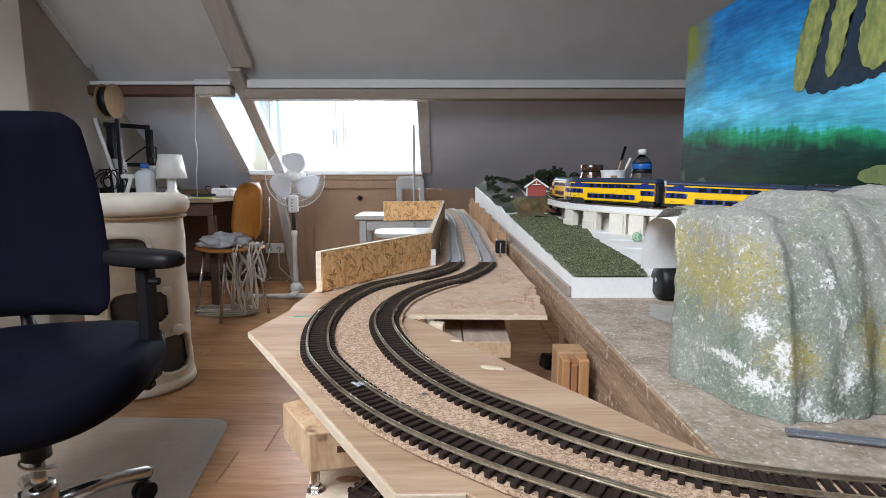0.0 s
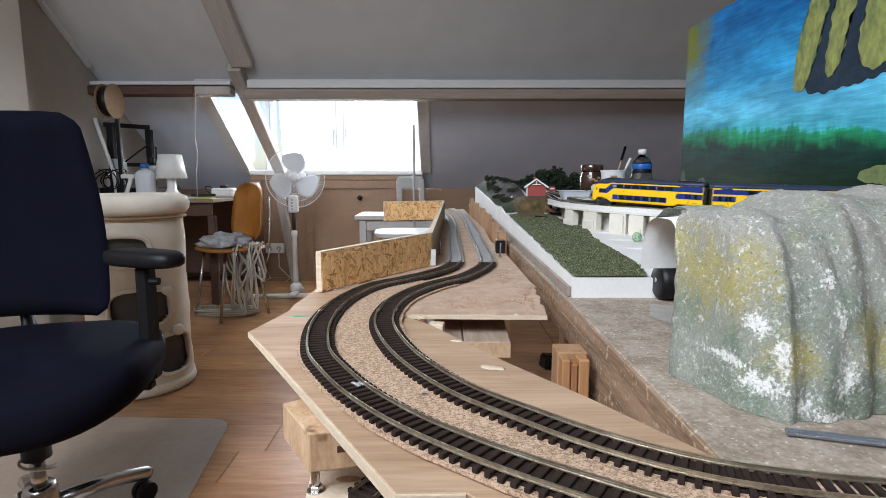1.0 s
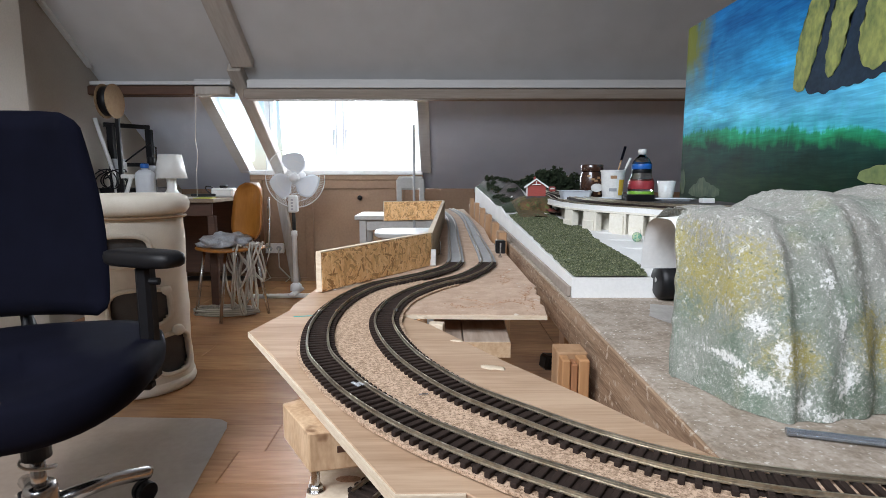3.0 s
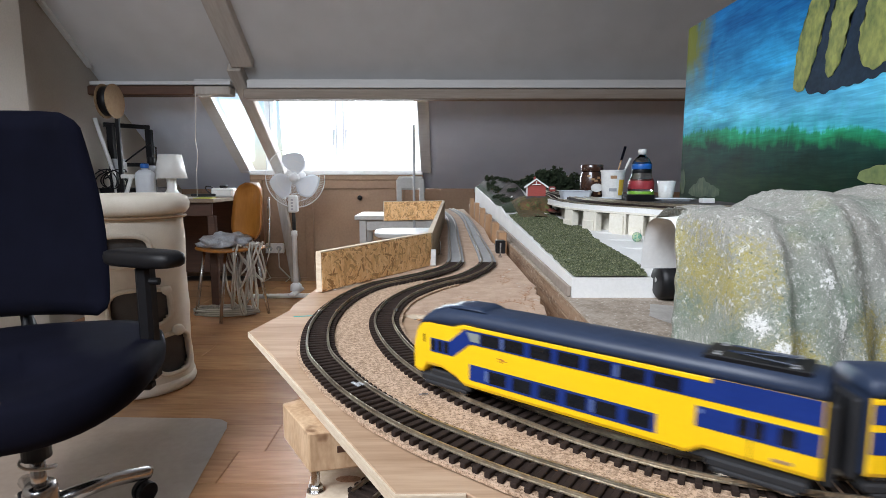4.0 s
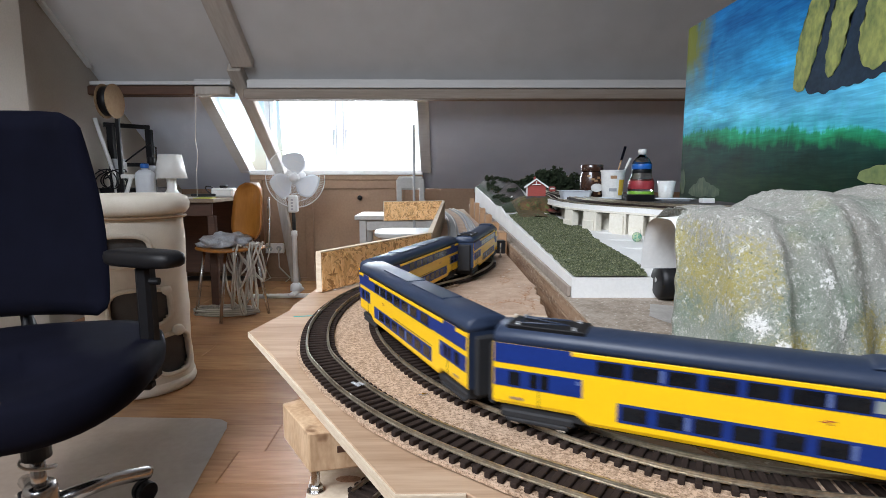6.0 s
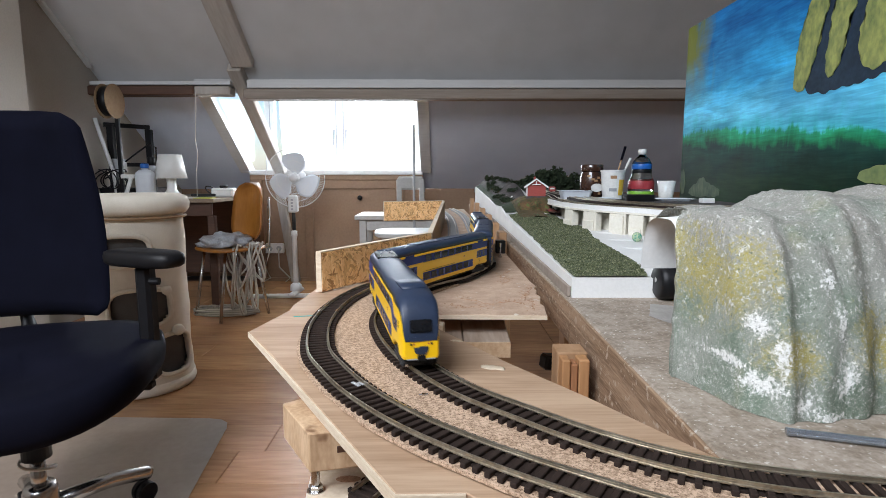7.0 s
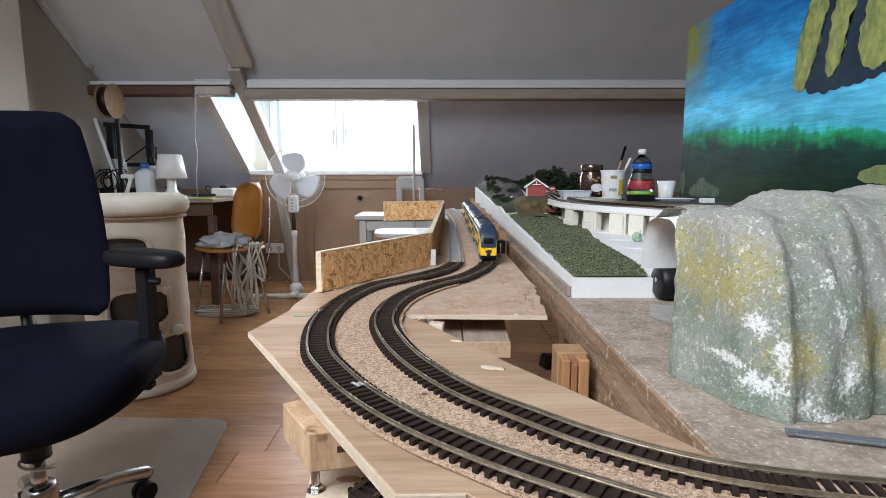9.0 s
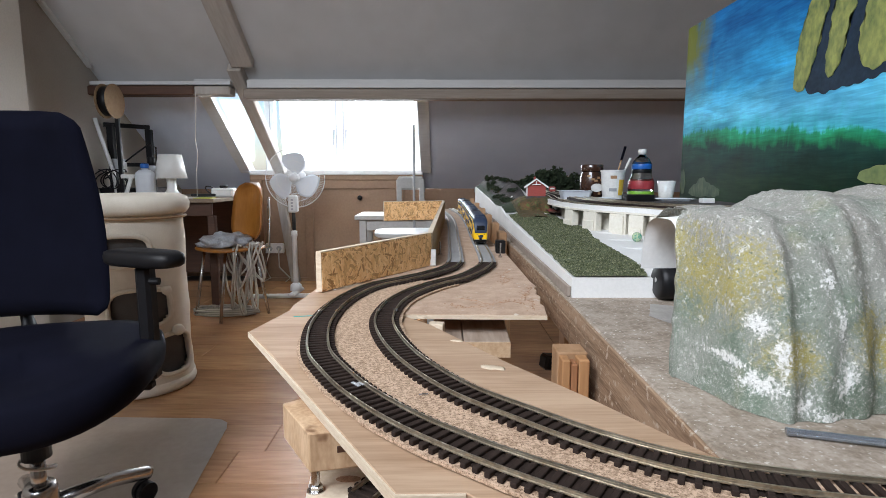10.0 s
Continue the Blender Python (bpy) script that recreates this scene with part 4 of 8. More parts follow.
def rock_material():
    m = bpy.data.materials.new("mossy_plaster_rock")
    m.use_nodes = True
    n, l = m.node_tree.nodes, m.node_tree.links
    p = n["Principled BSDF"]
    p.inputs["Roughness"].default_value = 0.95
    tc = n.new("ShaderNodeTexCoord")

    def noise_tex(scale, stretch=(1, 1, 1), detail=5, rough=0.6):
        mp = n.new("ShaderNodeMapping")
        mp.inputs["Scale"].default_value = stretch
        l.new(tc.outputs["Object"], mp.inputs[0])
        t = n.new("ShaderNodeTexNoise")
        t.inputs["Scale"].default_value = scale
        t.inputs["Detail"].default_value = detail
        t.inputs["Roughness"].default_value = rough
        l.new(mp.outputs[0], t.inputs[0])
        return t.outputs["Fac"]

    def ramp(fac, a, b, ca=(0, 0, 0), cb=(1, 1, 1)):
        r = n.new("ShaderNodeValToRGB")
        r.color_ramp.elements[0].position, r.color_ramp.elements[1].position = a, b
        r.color_ramp.elements[0].color, r.color_ramp.elements[1].color = (*ca, 1), (*cb, 1)
        l.new(fac, r.inputs[0])
        return r.outputs[0]

    def mix(fac, a, b):
        x = n.new("ShaderNodeMix")
        x.data_type = "RGBA"
        l.new(fac, x.inputs["Factor"])
        l.new(a, x.inputs["A"])
        if isinstance(b, tuple):
            x.inputs["B"].default_value = (*b, 1)
        else:
            l.new(b, x.inputs["B"])
        return x.outputs["Result"]

    base = ramp(noise_tex(24, (1, 1, 0.6)), 0.38, 0.62, (0.16, 0.21, 0.155), (0.29, 0.305, 0.265))
    base = mix(ramp(noise_tex(13, (1, 1, 0.7)), 0.58, 0.72), base, (0.30, 0.275, 0.12))
    sep = n.new("ShaderNodeSeparateXYZ")
    l.new(tc.outputs["Object"], sep.inputs[0])
    mr = n.new("ShaderNodeMapRange")
    mr.inputs["From Min"].default_value, mr.inputs["From Max"].default_value = 0.815, 0.868
    l.new(sep.outputs["Z"], mr.inputs[0])
    top = n.new("ShaderNodeMath")
    top.operation = "MULTIPLY"
    l.new(mr.outputs[0], top.inputs[0])
    l.new(ramp(noise_tex(30), 0.3, 0.55), top.inputs[1])
    base = mix(top.outputs[0], base, (0.28, 0.27, 0.24))

    def stain(x, z, rx, rz, cut, wide):
        """A ragged patch round one spot of the face, broken up by noise."""
        mp = n.new("ShaderNodeMapping")
        mp.inputs["Location"].default_value = (-x / rx, 0, -z / rz)
        mp.inputs["Scale"].default_value = (1 / rx, 0, 1 / rz)
        l.new(tc.outputs["Object"], mp.inputs[0])
        ln = n.new("ShaderNodeVectorMath")
        ln.operation = "LENGTH"
        l.new(mp.outputs[0], ln.inputs[0])
        sm = n.new("ShaderNodeMath")
        sm.operation = "MULTIPLY_ADD"
        sm.inputs[1].default_value = -0.30
        l.new(ln.outputs["Value"], sm.inputs[0])
        l.new(coarse, sm.inputs[2])
        gr = n.new("ShaderNodeMath")
        gr.operation = "MULTIPLY_ADD"
        gr.inputs[1].default_value = 1.1
        l.new(grain, gr.inputs[0])
        l.new(sm.outputs[0], gr.inputs[2])
        return ramp(gr.outputs[0], cut, cut + wide)

    coarse = noise_tex(70, (1, 1, 0.7), 9, 0.75)
    grain = noise_tex(430, (1, 1, 0.9), 5, 0.7)
    for x, z, rx, rz in OCHRE:
        base = mix(stain(x, z, rx * 1.2, rz * 1.2, 0.68, 0.60), base, (0.34, 0.295, 0.09))
    for x, z, rx, rz in CHALK:
        base = mix(stain(x, z, rx, rz, 0.85, 0.18), base, (0.80, 0.80, 0.77))
    base = mix(ramp(noise_tex(240, (1, 1, 0.8), 7, 0.8), 0.55, 0.63), base, (0.66, 0.66, 0.62))
    base = mix(ramp(noise_tex(1500, detail=2), 0.57, 0.66), base, (0.60, 0.59, 0.54))
    base = mix(ramp(noise_tex(620, detail=4), 0.58, 0.68), base, (0.11, 0.135, 0.10))
    l.new(base, p.inputs["Base Color"])
    bp = n.new("ShaderNodeBump")
    bp.inputs["Strength"].default_value = 0.8
    bp.inputs["Distance"].default_value = 0.0012
    l.new(noise_tex(380, detail=4), bp.inputs["Height"])
    l.new(bp.outputs[0], p.inputs["Normal"])
    return m


def flake_material():
    """Pressed strand board: random long flakes in several browns."""
    m = bpy.data.materials.new("strand_board")
    m.use_nodes = True
    n, l = m.node_tree.nodes, m.node_tree.links
    p = n["Principled BSDF"]
    p.inputs["Roughness"].default_value = 0.7
    tc = n.new("ShaderNodeTexCoord")
    warp = n.new("ShaderNodeTexNoise")
    warp.inputs["Scale"].default_value = 45
    l.new(tc.outputs["Object"], warp.inputs[0])
    cols = []
    for k, (sx, sz) in enumerate(((60, 260), (240, 80))):
        mp = n.new("ShaderNodeMapping")
        mp.inputs["Scale"].default_value = (sx, sx, sz)
        mp.inputs["Rotation"].default_value = (0.3 + k, 0.5 - k, 0.2)
        l.new(tc.outputs["Object"], mp.inputs[0])
        addv = n.new("ShaderNodeVectorMath")
        addv.operation = "MULTIPLY_ADD"
        addv.inputs[1].default_value = (1.2, 1.2, 1.2)
        l.new(warp.outputs["Color"], addv.inputs[0])
        l.new(mp.outputs[0], addv.inputs[2])
        v = n.new("ShaderNodeTexVoronoi")
        v.inputs["Scale"].default_value = 1.0
        l.new(addv.outputs[0], v.inputs[0])
        r = n.new("ShaderNodeValToRGB")
        r.color_ramp.elements[0].position, r.color_ramp.elements[1].position = 0.05, 0.95
        r.color_ramp.elements[0].color = (0.36, 0.165, 0.055, 1)
        r.color_ramp.elements[1].color = (0.90, 0.66, 0.38, 1)
        e = r.color_ramp.elements.new(0.45)
        e.color = (0.70, 0.42, 0.18, 1)
        sp = n.new("ShaderNodeSeparateColor")
        l.new(v.outputs["Color"], sp.inputs[0])
        l.new(sp.outputs[0], r.inputs[0])
        cols.append((r.outputs[0], v.outputs["Distance"]))
    pick = n.new("ShaderNodeTexNoise")
    pick.inputs["Scale"].default_value = 70
    l.new(tc.outputs["Object"], pick.inputs[0])
    pr = n.new("ShaderNodeValToRGB")
    pr.color_ramp.elements[0].position, pr.color_ramp.elements[1].position = 0.46, 0.54
    l.new(pick.outputs["Fac"], pr.inputs[0])
    mx = n.new("ShaderNodeMix")
    mx.data_type = "RGBA"
    l.new(pr.outputs[0], mx.inputs["Factor"])
    l.new(cols[0][0], mx.inputs["A"])
    l.new(cols[1][0], mx.inputs["B"])
    l.new(mx.outputs["Result"], p.inputs["Base Color"])
    bp = n.new("ShaderNodeBump")
    bp.inputs["Strength"].default_value = 0.5
    bp.inputs["Distance"].default_value = 0.0006
    l.new(cols[0][1], bp.inputs["Height"])
    l.new(bp.outputs[0], p.inputs["Normal"])
    return m


def painting_material():
    """Acrylic brushwork: blue sky over green hills and a dark wood."""
    m = bpy.data.materials.new("acrylic_landscape")
    m.use_nodes = True
    n, l = m.node_tree.nodes, m.node_tree.links
    p = n["Principled BSDF"]
    p.inputs["Roughness"].default_value = 0.62
    p.inputs["Specular IOR Level"].default_value = 0.06
    tc = n.new("ShaderNodeTexCoord")

    def noise_tex(scale, stretch, detail=5):
        mp = n.new("ShaderNodeMapping")
        mp.inputs["Scale"].default_value = stretch
        mp.inputs["Rotation"].default_value = (0.16, 0, 0)
        l.new(tc.outputs["Object"], mp.inputs[0])
        t = n.new("ShaderNodeTexNoise")
        t.inputs["Scale"].default_value = scale
        t.inputs["Detail"].default_value = detail
        t.inputs["Distortion"].default_value = 0.6
        l.new(mp.outputs[0], t.inputs[0])
        return t.outputs["Fac"]

    sep = n.new("ShaderNodeSeparateXYZ")
    l.new(tc.outputs["Object"], sep.inputs[0])
    # height, lowered towards the far end, jittered by the brush
    tilt = n.new("ShaderNodeMath")
    tilt.operation = "MULTIPLY_ADD"
    tilt.inputs[1].default_value = -0.055
    l.new(sep.outputs["Y"], tilt.inputs[0])
    l.new(sep.outputs["Z"], tilt.inputs[2])
    jit = n.new("ShaderNodeMath")
    jit.operation = "MULTIPLY_ADD"
    jit.inputs[1].default_value = 0.10
    l.new(noise_tex(9, (1, 0.7, 1.4)), jit.inputs[0])
    l.new(tilt.outputs[0], jit.inputs[2])
    jit2 = n.new("ShaderNodeMath")
    jit2.operation = "MULTIPLY_ADD"
    jit2.inputs[1].default_value = 0.05
    l.new(noise_tex(40, (1, 1.2, 0.35)), jit2.inputs[0])
    l.new(jit.outputs[0], jit2.inputs[2])
    mr = n.new("ShaderNodeMapRange")
    mr.inputs["From Min"].default_value, mr.inputs["From Max"].default_value = 0.86, 1.42
    l.new(jit2.outputs[0], mr.inputs[0])
    r = n.new("ShaderNodeValToRGB")
    stops = [(0.0, (0.014, 0.036, 0.014)), (0.10, (0.008, 0.030, 0.018)), (0.19, (0.008, 0.050, 0.034)), (0.222, (0.008, 0.17, 0.065)), (0.265, (0.012, 0.30, 0.14)), (0.285, (0.06, 0.46, 0.54)),
             (0.36, (0.12, 0.55, 0.74)), (0.52, (0.03, 0.35, 0.62)), (0.74, (0.008, 0.16, 0.38)), (1.0, (0.006, 0.09, 0.27))]
    r.color_ramp.elements[0].position = stops[0][0]
    r.color_ramp.elements[0].color = (*stops[0][1], 1)
    r.color_ramp.elements[1].position = stops[-1][0]
    r.color_ramp.elements[1].color = (*stops[-1][1], 1)
    for pos, c in stops[1:-1]:
        e = r.color_ramp.elements.new(pos)
        e.color = (*c, 1)
    l.new(mr.outputs[0], r.inputs[0])
    # streaks of lighter and darker paint
    st = n.new("ShaderNodeValToRGB")
    st.color_ramp.elements[0].position, st.color_ramp.elements[1].position = 0.40, 0.64
    st.color_ramp.elements[0].color = (0.52, 0.60, 0.72, 1)
    st.color_ramp.elements[1].color = (1.5, 1.5, 1.45, 1)
    l.new(noise_tex(7, (1, 0.7, 2.4), 8), st.inputs[0])
    mu = n.new("ShaderNodeMix")
    mu.data_type = "RGBA"
    mu.blend_type = "MULTIPLY"
    mu.inputs["Factor"].default_value = 0.62
    fs = n.new("ShaderNodeValToRGB")
    fs.color_ramp.elements[0].position, fs.color_ramp.elements[1].position = 0.36, 0.66
    fs.color_ramp.elements[0].color = (0.80, 0.84, 0.90, 1)
    fs.color_ramp.elements[1].color = (1.2, 1.2, 1.18, 1)
    l.new(noise_tex(46, (1, 0.28, 3.4), 6), fs.inputs[0])
    mf = n.new("ShaderNodeMix")
    mf.data_type, mf.blend_type = "RGBA", "MULTIPLY"
    mf.inputs["Factor"].default_value = 1.0
    l.new(r.outputs[0], mf.inputs["A"])
    l.new(fs.outputs[0], mf.inputs["B"])
    l.new(mf.outputs["Result"], mu.inputs["A"])
    l.new(st.outputs[0], mu.inputs["B"])
    # olive corner at the far upper end
    ol = n.new("ShaderNodeMath")
    ol.operation = "MULTIPLY_ADD"
    ol.inputs[1].default_value = 0.30
    l.new(noise_tex(14, (1, 1, 0.6)), ol.inputs[0])
    l.new(sep.outputs["Y"], ol.inputs[2])
    olr = n.new("ShaderNodeMapRange")
    olr.inputs["From Min"].default_value, olr.inputs["From Max"].default_value = 1.80, 1.93
    l.new(ol.outputs[0], olr.inputs[0])
    hi = n.new("ShaderNodeMapRange")
    hi.inputs["From Min"].default_value, hi.inputs["From Max"].default_value = 1.10, 1.27
    l.new(sep.outputs["Z"], hi.inputs[0])
    both = n.new("ShaderNodeMath")
    both.operation = "MULTIPLY"
    l.new(olr.outputs[0], both.inputs[0])
    l.new(hi.outputs[0], both.inputs[1])
    mo = n.new("ShaderNodeMix")
    mo.data_type = "RGBA"
    mo.inputs["B"].default_value = (0.17, 0.19, 0.035, 1)
    l.new(both.outputs[0], mo.inputs["Factor"])
    l.new(mu.outputs["Result"], mo.inputs["A"])
    l.new(mo.outputs["Result"], p.inputs["Base Color"])
    bp = n.new("ShaderNodeBump")
    bp.inputs["Strength"].default_value = 0.4
    bp.inputs["Distance"].default_value = 0.001
    l.new(noise_tex(60, (1, 0.5, 3)), bp.inputs["Height"])
    l.new(bp.outputs[0], p.inputs["Normal"])
    return m


M["rock"] = rock_material()
M["osb"] = flake_material()
M["painting"] = painting_material()
M["moss"] = mat("yellow_green_impasto", (0.34, 0.36, 0.085), (0.10, 0.14, 0.04), 46, 0.7, bump=0.8, fine=110, stretch=(1, 1, 0.6))
M["mound"] = mat("mixed_earth_and_moss", (0.15, 0.075, 0.035), (0.045, 0.055, 0.02), 30, 0.95, bump=1.0, fine=260, spread=(0.42, 0.58), speck=((0.10, 0.13, 0.035), 60, 0.42))
M["mossgreen"] = mat("sage_green_impasto", (0.20, 0.25, 0.075), (0.10, 0.15, 0.05), 30, 0.7, bump=0.8, fine=110)
M["mossgrey"] = mat("greyed_green_brushwork", (0.115, 0.15, 0.085), (0.035, 0.065, 0.04), 34, 0.7, bump=0.6, fine=110, stretch=(1, 1, 0.5), spec=0.15)
M["mossdark"] = mat("dark_blue_green_impasto", (0.016, 0.036, 0.062), (0.009, 0.020, 0.036), 30, 0.7, bump=0.6, fine=110, spec=0.15)


# ---- landscape on the table ----
def smoothstep(a, b, v):
    t = min(1.0, max(0.0, (v - a) / (b - a)))
    return t * t * (3 - 2 * t)


def ground_z(x, y):
    z = 0.7745 + 0.0272 * (y - 0.67)
    z += 0.030 * math.exp(-(((x - 0.225) / 0.06) ** 2 + ((y - 1.56) / 0.12) ** 2))
    z += 0.058 * math.exp(-(((x - 0.25) / 0.055) ** 2)) * smoothstep(1.6, 2.0, y)
    return z


def heightfield(x0f, x1f, y0, y1, nx, ny, lift, rough, seed, base=None):
    """A sheet over the ground between two side lines; with base it becomes a solid block."""
    b = bmesh.new()
    rows = []
    for j in range(ny + 1):
        y = y0 + (y1 - y0) * j / ny
        row = []
        for i in range(nx + 1):
            x = x0f(y) + (x1f(y) - x0f(y)) * i / nx
            z = ground_z(x, y) + lift + rough * (noise.noise(Vector((x * 60, y * 60, seed))) + 0.6 * noise.noise(Vector((x * 190, y * 190, seed))))
            row.append(b.verts.new((x, y, z)))
        rows.append(row)
    for j in range(ny):
        for i in range(nx):
            b.faces.new((rows[j][i], rows[j][i + 1], rows[j + 1][i + 1], rows[j + 1][i]))
    if base is not None:
        rim = rows[0] + [r[-1] for r in rows[1:]] + rows[-1][-2::-1] + [r[0] for r in rows[-2:0:-1]]
        low = [b.verts.new((v.co.x, v.co.y, base)) for v in rim]
        k = len(rim)
        for i in range(k):
            b.faces.new((rim[i], low[i], low[(i + 1) % k], rim[(i + 1) % k]))
        b.faces.new(list(reversed(low)))
    bmesh.ops.recalc_face_normals(b, faces=b.faces[:])
    return b


def edge_left(y):
    return 0.1595 + 0.004 * (y - 0.66)


land = thing("landscape_base", pose(0, 0, 0), "white foam landscape base with scattered greenery on the railway table", "model landscape")
part("foam_block", heightfield(edge_left, lambda y: 0.74, 0.665, 2.88, 36, 60, 0.0, 0.0006, 1, T_TOP), M["foam"], land, "white foam block")


def grass_right(y):
    return np.interp(y, [0.66, 0.745, 0.84, 0.91, 1.02, 1.10, 1.185, 1.26, 1.40, 1.6], [0.252, 0.272, 0.275, 0.276, 0.281, 0.296, 0.306, 0.284, 0.288, 0.30])


part("side_strip", prism([(0.1545, 0.668), (0.1590, 0.668), (0.1665, 2.86), (0.1620, 2.86)], T_TOP + 0.0003, T_TOP + 0.014, 0.001), M["purlin"], land, "greyed wooden strip along the foam")
part("grass_mat", heightfield(lambda y: edge_left(y) + 0.002 + 0.005 * smoothstep(0.7, 1.2, y) + 0.003 * noise.noise(Vector((0, y * 25, 3))), lambda y: grass_right(y) + 0.006 * noise.noise(Vector((5, y * 30, 3))), 0.669, 1.42, 60, 150, 0.0022, 0.0012, 2), M["grass"], land, "olive green scatter grass", True)
part("hill_cover", heightfield(lambda y: edge_left(y) + 0.030, lambda y: 0.262 + 0.003 * noise.noise(Vector((1, y * 30, 3))), 1.36, 1.62, 40, 40, 0.0035, 0.003, 4), M["soil"], land, "brown and green hill", True)
part("rock_ridge", heightfield(lambda y: edge_left(y) + 0.022, lambda y: 0.268, 1.60, 2.86, 30, 120, 0.003, 0.006, 6), M["ballast"], land, "grey rocky ridge", True)
part("far_grass", heightfield(lambda y: edge_left(y) + 0.003, lambda y: edge_left(y) + 0.034, 1.44, 2.86, 14, 120, 0.0025, 0.0025, 7), M["leaf"], land, "dark green verge", True)
part("red_patch", heightfield(lambda y: 0.270, lambda y: 0.300 + 0.006 * noise.noise(Vector((1, y * 50, 3))), 1.40, 1.56, 16, 40, 0.010, 0.006, 9), M["redsoil"], land, "reddish earth", True)


def tufts(x0f, x1f, y0, y1, count, size, lift, seed):
    rng = random.Random(seed)
    vs, fs = [], []
    for _ in range(count):
        y = rng.uniform(y0, y1)
        x = rng.uniform(x0f(y), x1f(y))
        z = ground_z(x, y) + lift
        a, h = rng.uniform(0, 6.28), size * rng.uniform(0.6, 1.5)
        dx, dy = math.cos(a) * h * 0.55, math.sin(a) * h * 0.55
        k = len(vs)
        vs += [(x - dx, y - dy, z), (x + dx, y + dy, z), (x + rng.uniform(-h, h) * 0.5, y + rng.uniform(-h, h) * 0.5, z + h)]
        fs.append((k, k + 1, k + 2))
    me = bpy.data.meshes.new("tuft_scatter")
    me.from_pydata(vs, [], fs)
    return me


gt = new("grass_tufts", tufts(lambda y: edge_left(y) + 0.008, lambda y: grass_right(y), 0.672, 1.42, 22000, 0.0013, 0.0018, 3))
gt.data.materials.append(M["grass"])
tagged(gt, "olive green scatter grass fibres on the foam base", "grass", kind="stuff")

# plateau behind the viaduct, deck and piers
plateau = thing("plateau", pose(0, 0, 0), "cream plastered foam plateau carrying the upper line", "model landscape")
pl = [(p[0], p[1]) for p in side_line(upper_path, 0.006) if p[1] < 1.70 and p[0] < 0.735][::4]
part("block", prism([(0.345, 2.86), (0.336, 1.75)] + pl + [(0.745, 0.95), (0.745, 2.86)], T_TOP + 0.0005, UP_Z - 0.0165, 0.0), M["plasterfoam"], plateau)
part("cover", prism([(p[0], p[1]) for p in side_line(upper_path, -0.0215) if p[1] < 2.86 and p[0] < 0.735][::4] + [(0.745, 0.95), (0.745, 2.86)], UP_Z - 0.0162, UP_Z - 0.0088), M["ballast"], plateau, "grey ballast cover")
viaduct = thing("viaduct", pose(0, 0, 0), "white plaster viaduct with square piers below the upper line", "viaduct")
vi = [i for i in range(len(upper_path)) if upper_path[i, 1] < 1.62]
edge_p = side_line(upper_path[vi[0]:], -0.0235)
part("deck_edge", strip(edge_p, 0.0035, -0.0105, -0.0010, every=3), M["foam"], viaduct, "white deck edge")
part("deck_underside", strip(edge_p, 0.0050, -0.0140, -0.0107, every=3), M["plasterfoam"], viaduct, "cream ledge below the deck edge")
dlen = np.gradient(edge_p, axis=0)
for ratio, wd, step in ((0.232, 0.0205, 0.40), (0.271, 0.0205, 0.55), (0.321, 0.0185, 0.9), (0.355, 0.0150, 0.35), (0.395, 0.0190, 0.9), (0.47, 0.018, 0.5)):
    i = int(np.argmin(np.abs(edge_p[:, 0] / edge_p[:, 1] - ratio)))
    p, d = edge_p[i], dlen[i]
    zb, zt = ground_z(p[0], p[1]) - 0.002, p[2] - 0.0142
    zs = zb + (zt - zb) * step
    pier = part("pier", box(-wd, wd, -0.004, 0.012, zb, zt, 0.0012, box(-wd * 0.86, wd * 0.80, -0.0085, -0.004, zb, zs, 0.0012)), M["plasterfoam"], viaduct, "white plaster pier")
    pier.matrix_basis = pose(p[0], p[1], 0, 0, 0, math.degrees(math.atan2(d[1], d[0])))
# rough white ground patches by the viaduct
for x, y, rx, ry in ((0.335, 1.00, 0.03, 0.014), (0.335, 0.90, 0.035, 0.012), (0.33, 1.10, 0.02, 0.016)):
    bq = bmesh.new()
    bmesh.ops.create_icosphere(bq, subdivisions=3, radius=1)
    for v in bq.verts:
        v.co = Vector((x + v.co.x * rx * (1 + 0.3 * noise.noise(v.co * 2)), y + v.co.y * ry, ground_z(x, y) + v.co.z * 0.0025))
    tagged(obj("plaster_smear", bq, M["foam"], smooth=True), "smeared white plaster on the foam base", "plaster")

mq = bmesh.new()
bmesh.ops.create_icosphere(mq, subdivisions=5, radius=1)
for v in mq.verts:
    c = v.co.copy()
    f = (abs(c.x) ** 4 + abs(c.y) ** 4 + abs(c.z) ** 4) ** -0.25
    k = f * (1 + 0.10 * noise.noise(c * 2.2) + 0.05 * noise.noise(c * 7) + 0.02 * noise.noise(c * 19))
    v.co = Vector((0.2480 + c.x * 0.050 * k, 1.530 + c.y * 0.088 * k, 0.795 + max(-0.01, c.z * k * 0.0485 * (1 + 0.06 * c.x))))
part("mound", mq, M["mound"], land, "steep brown and green mound under the house", True)

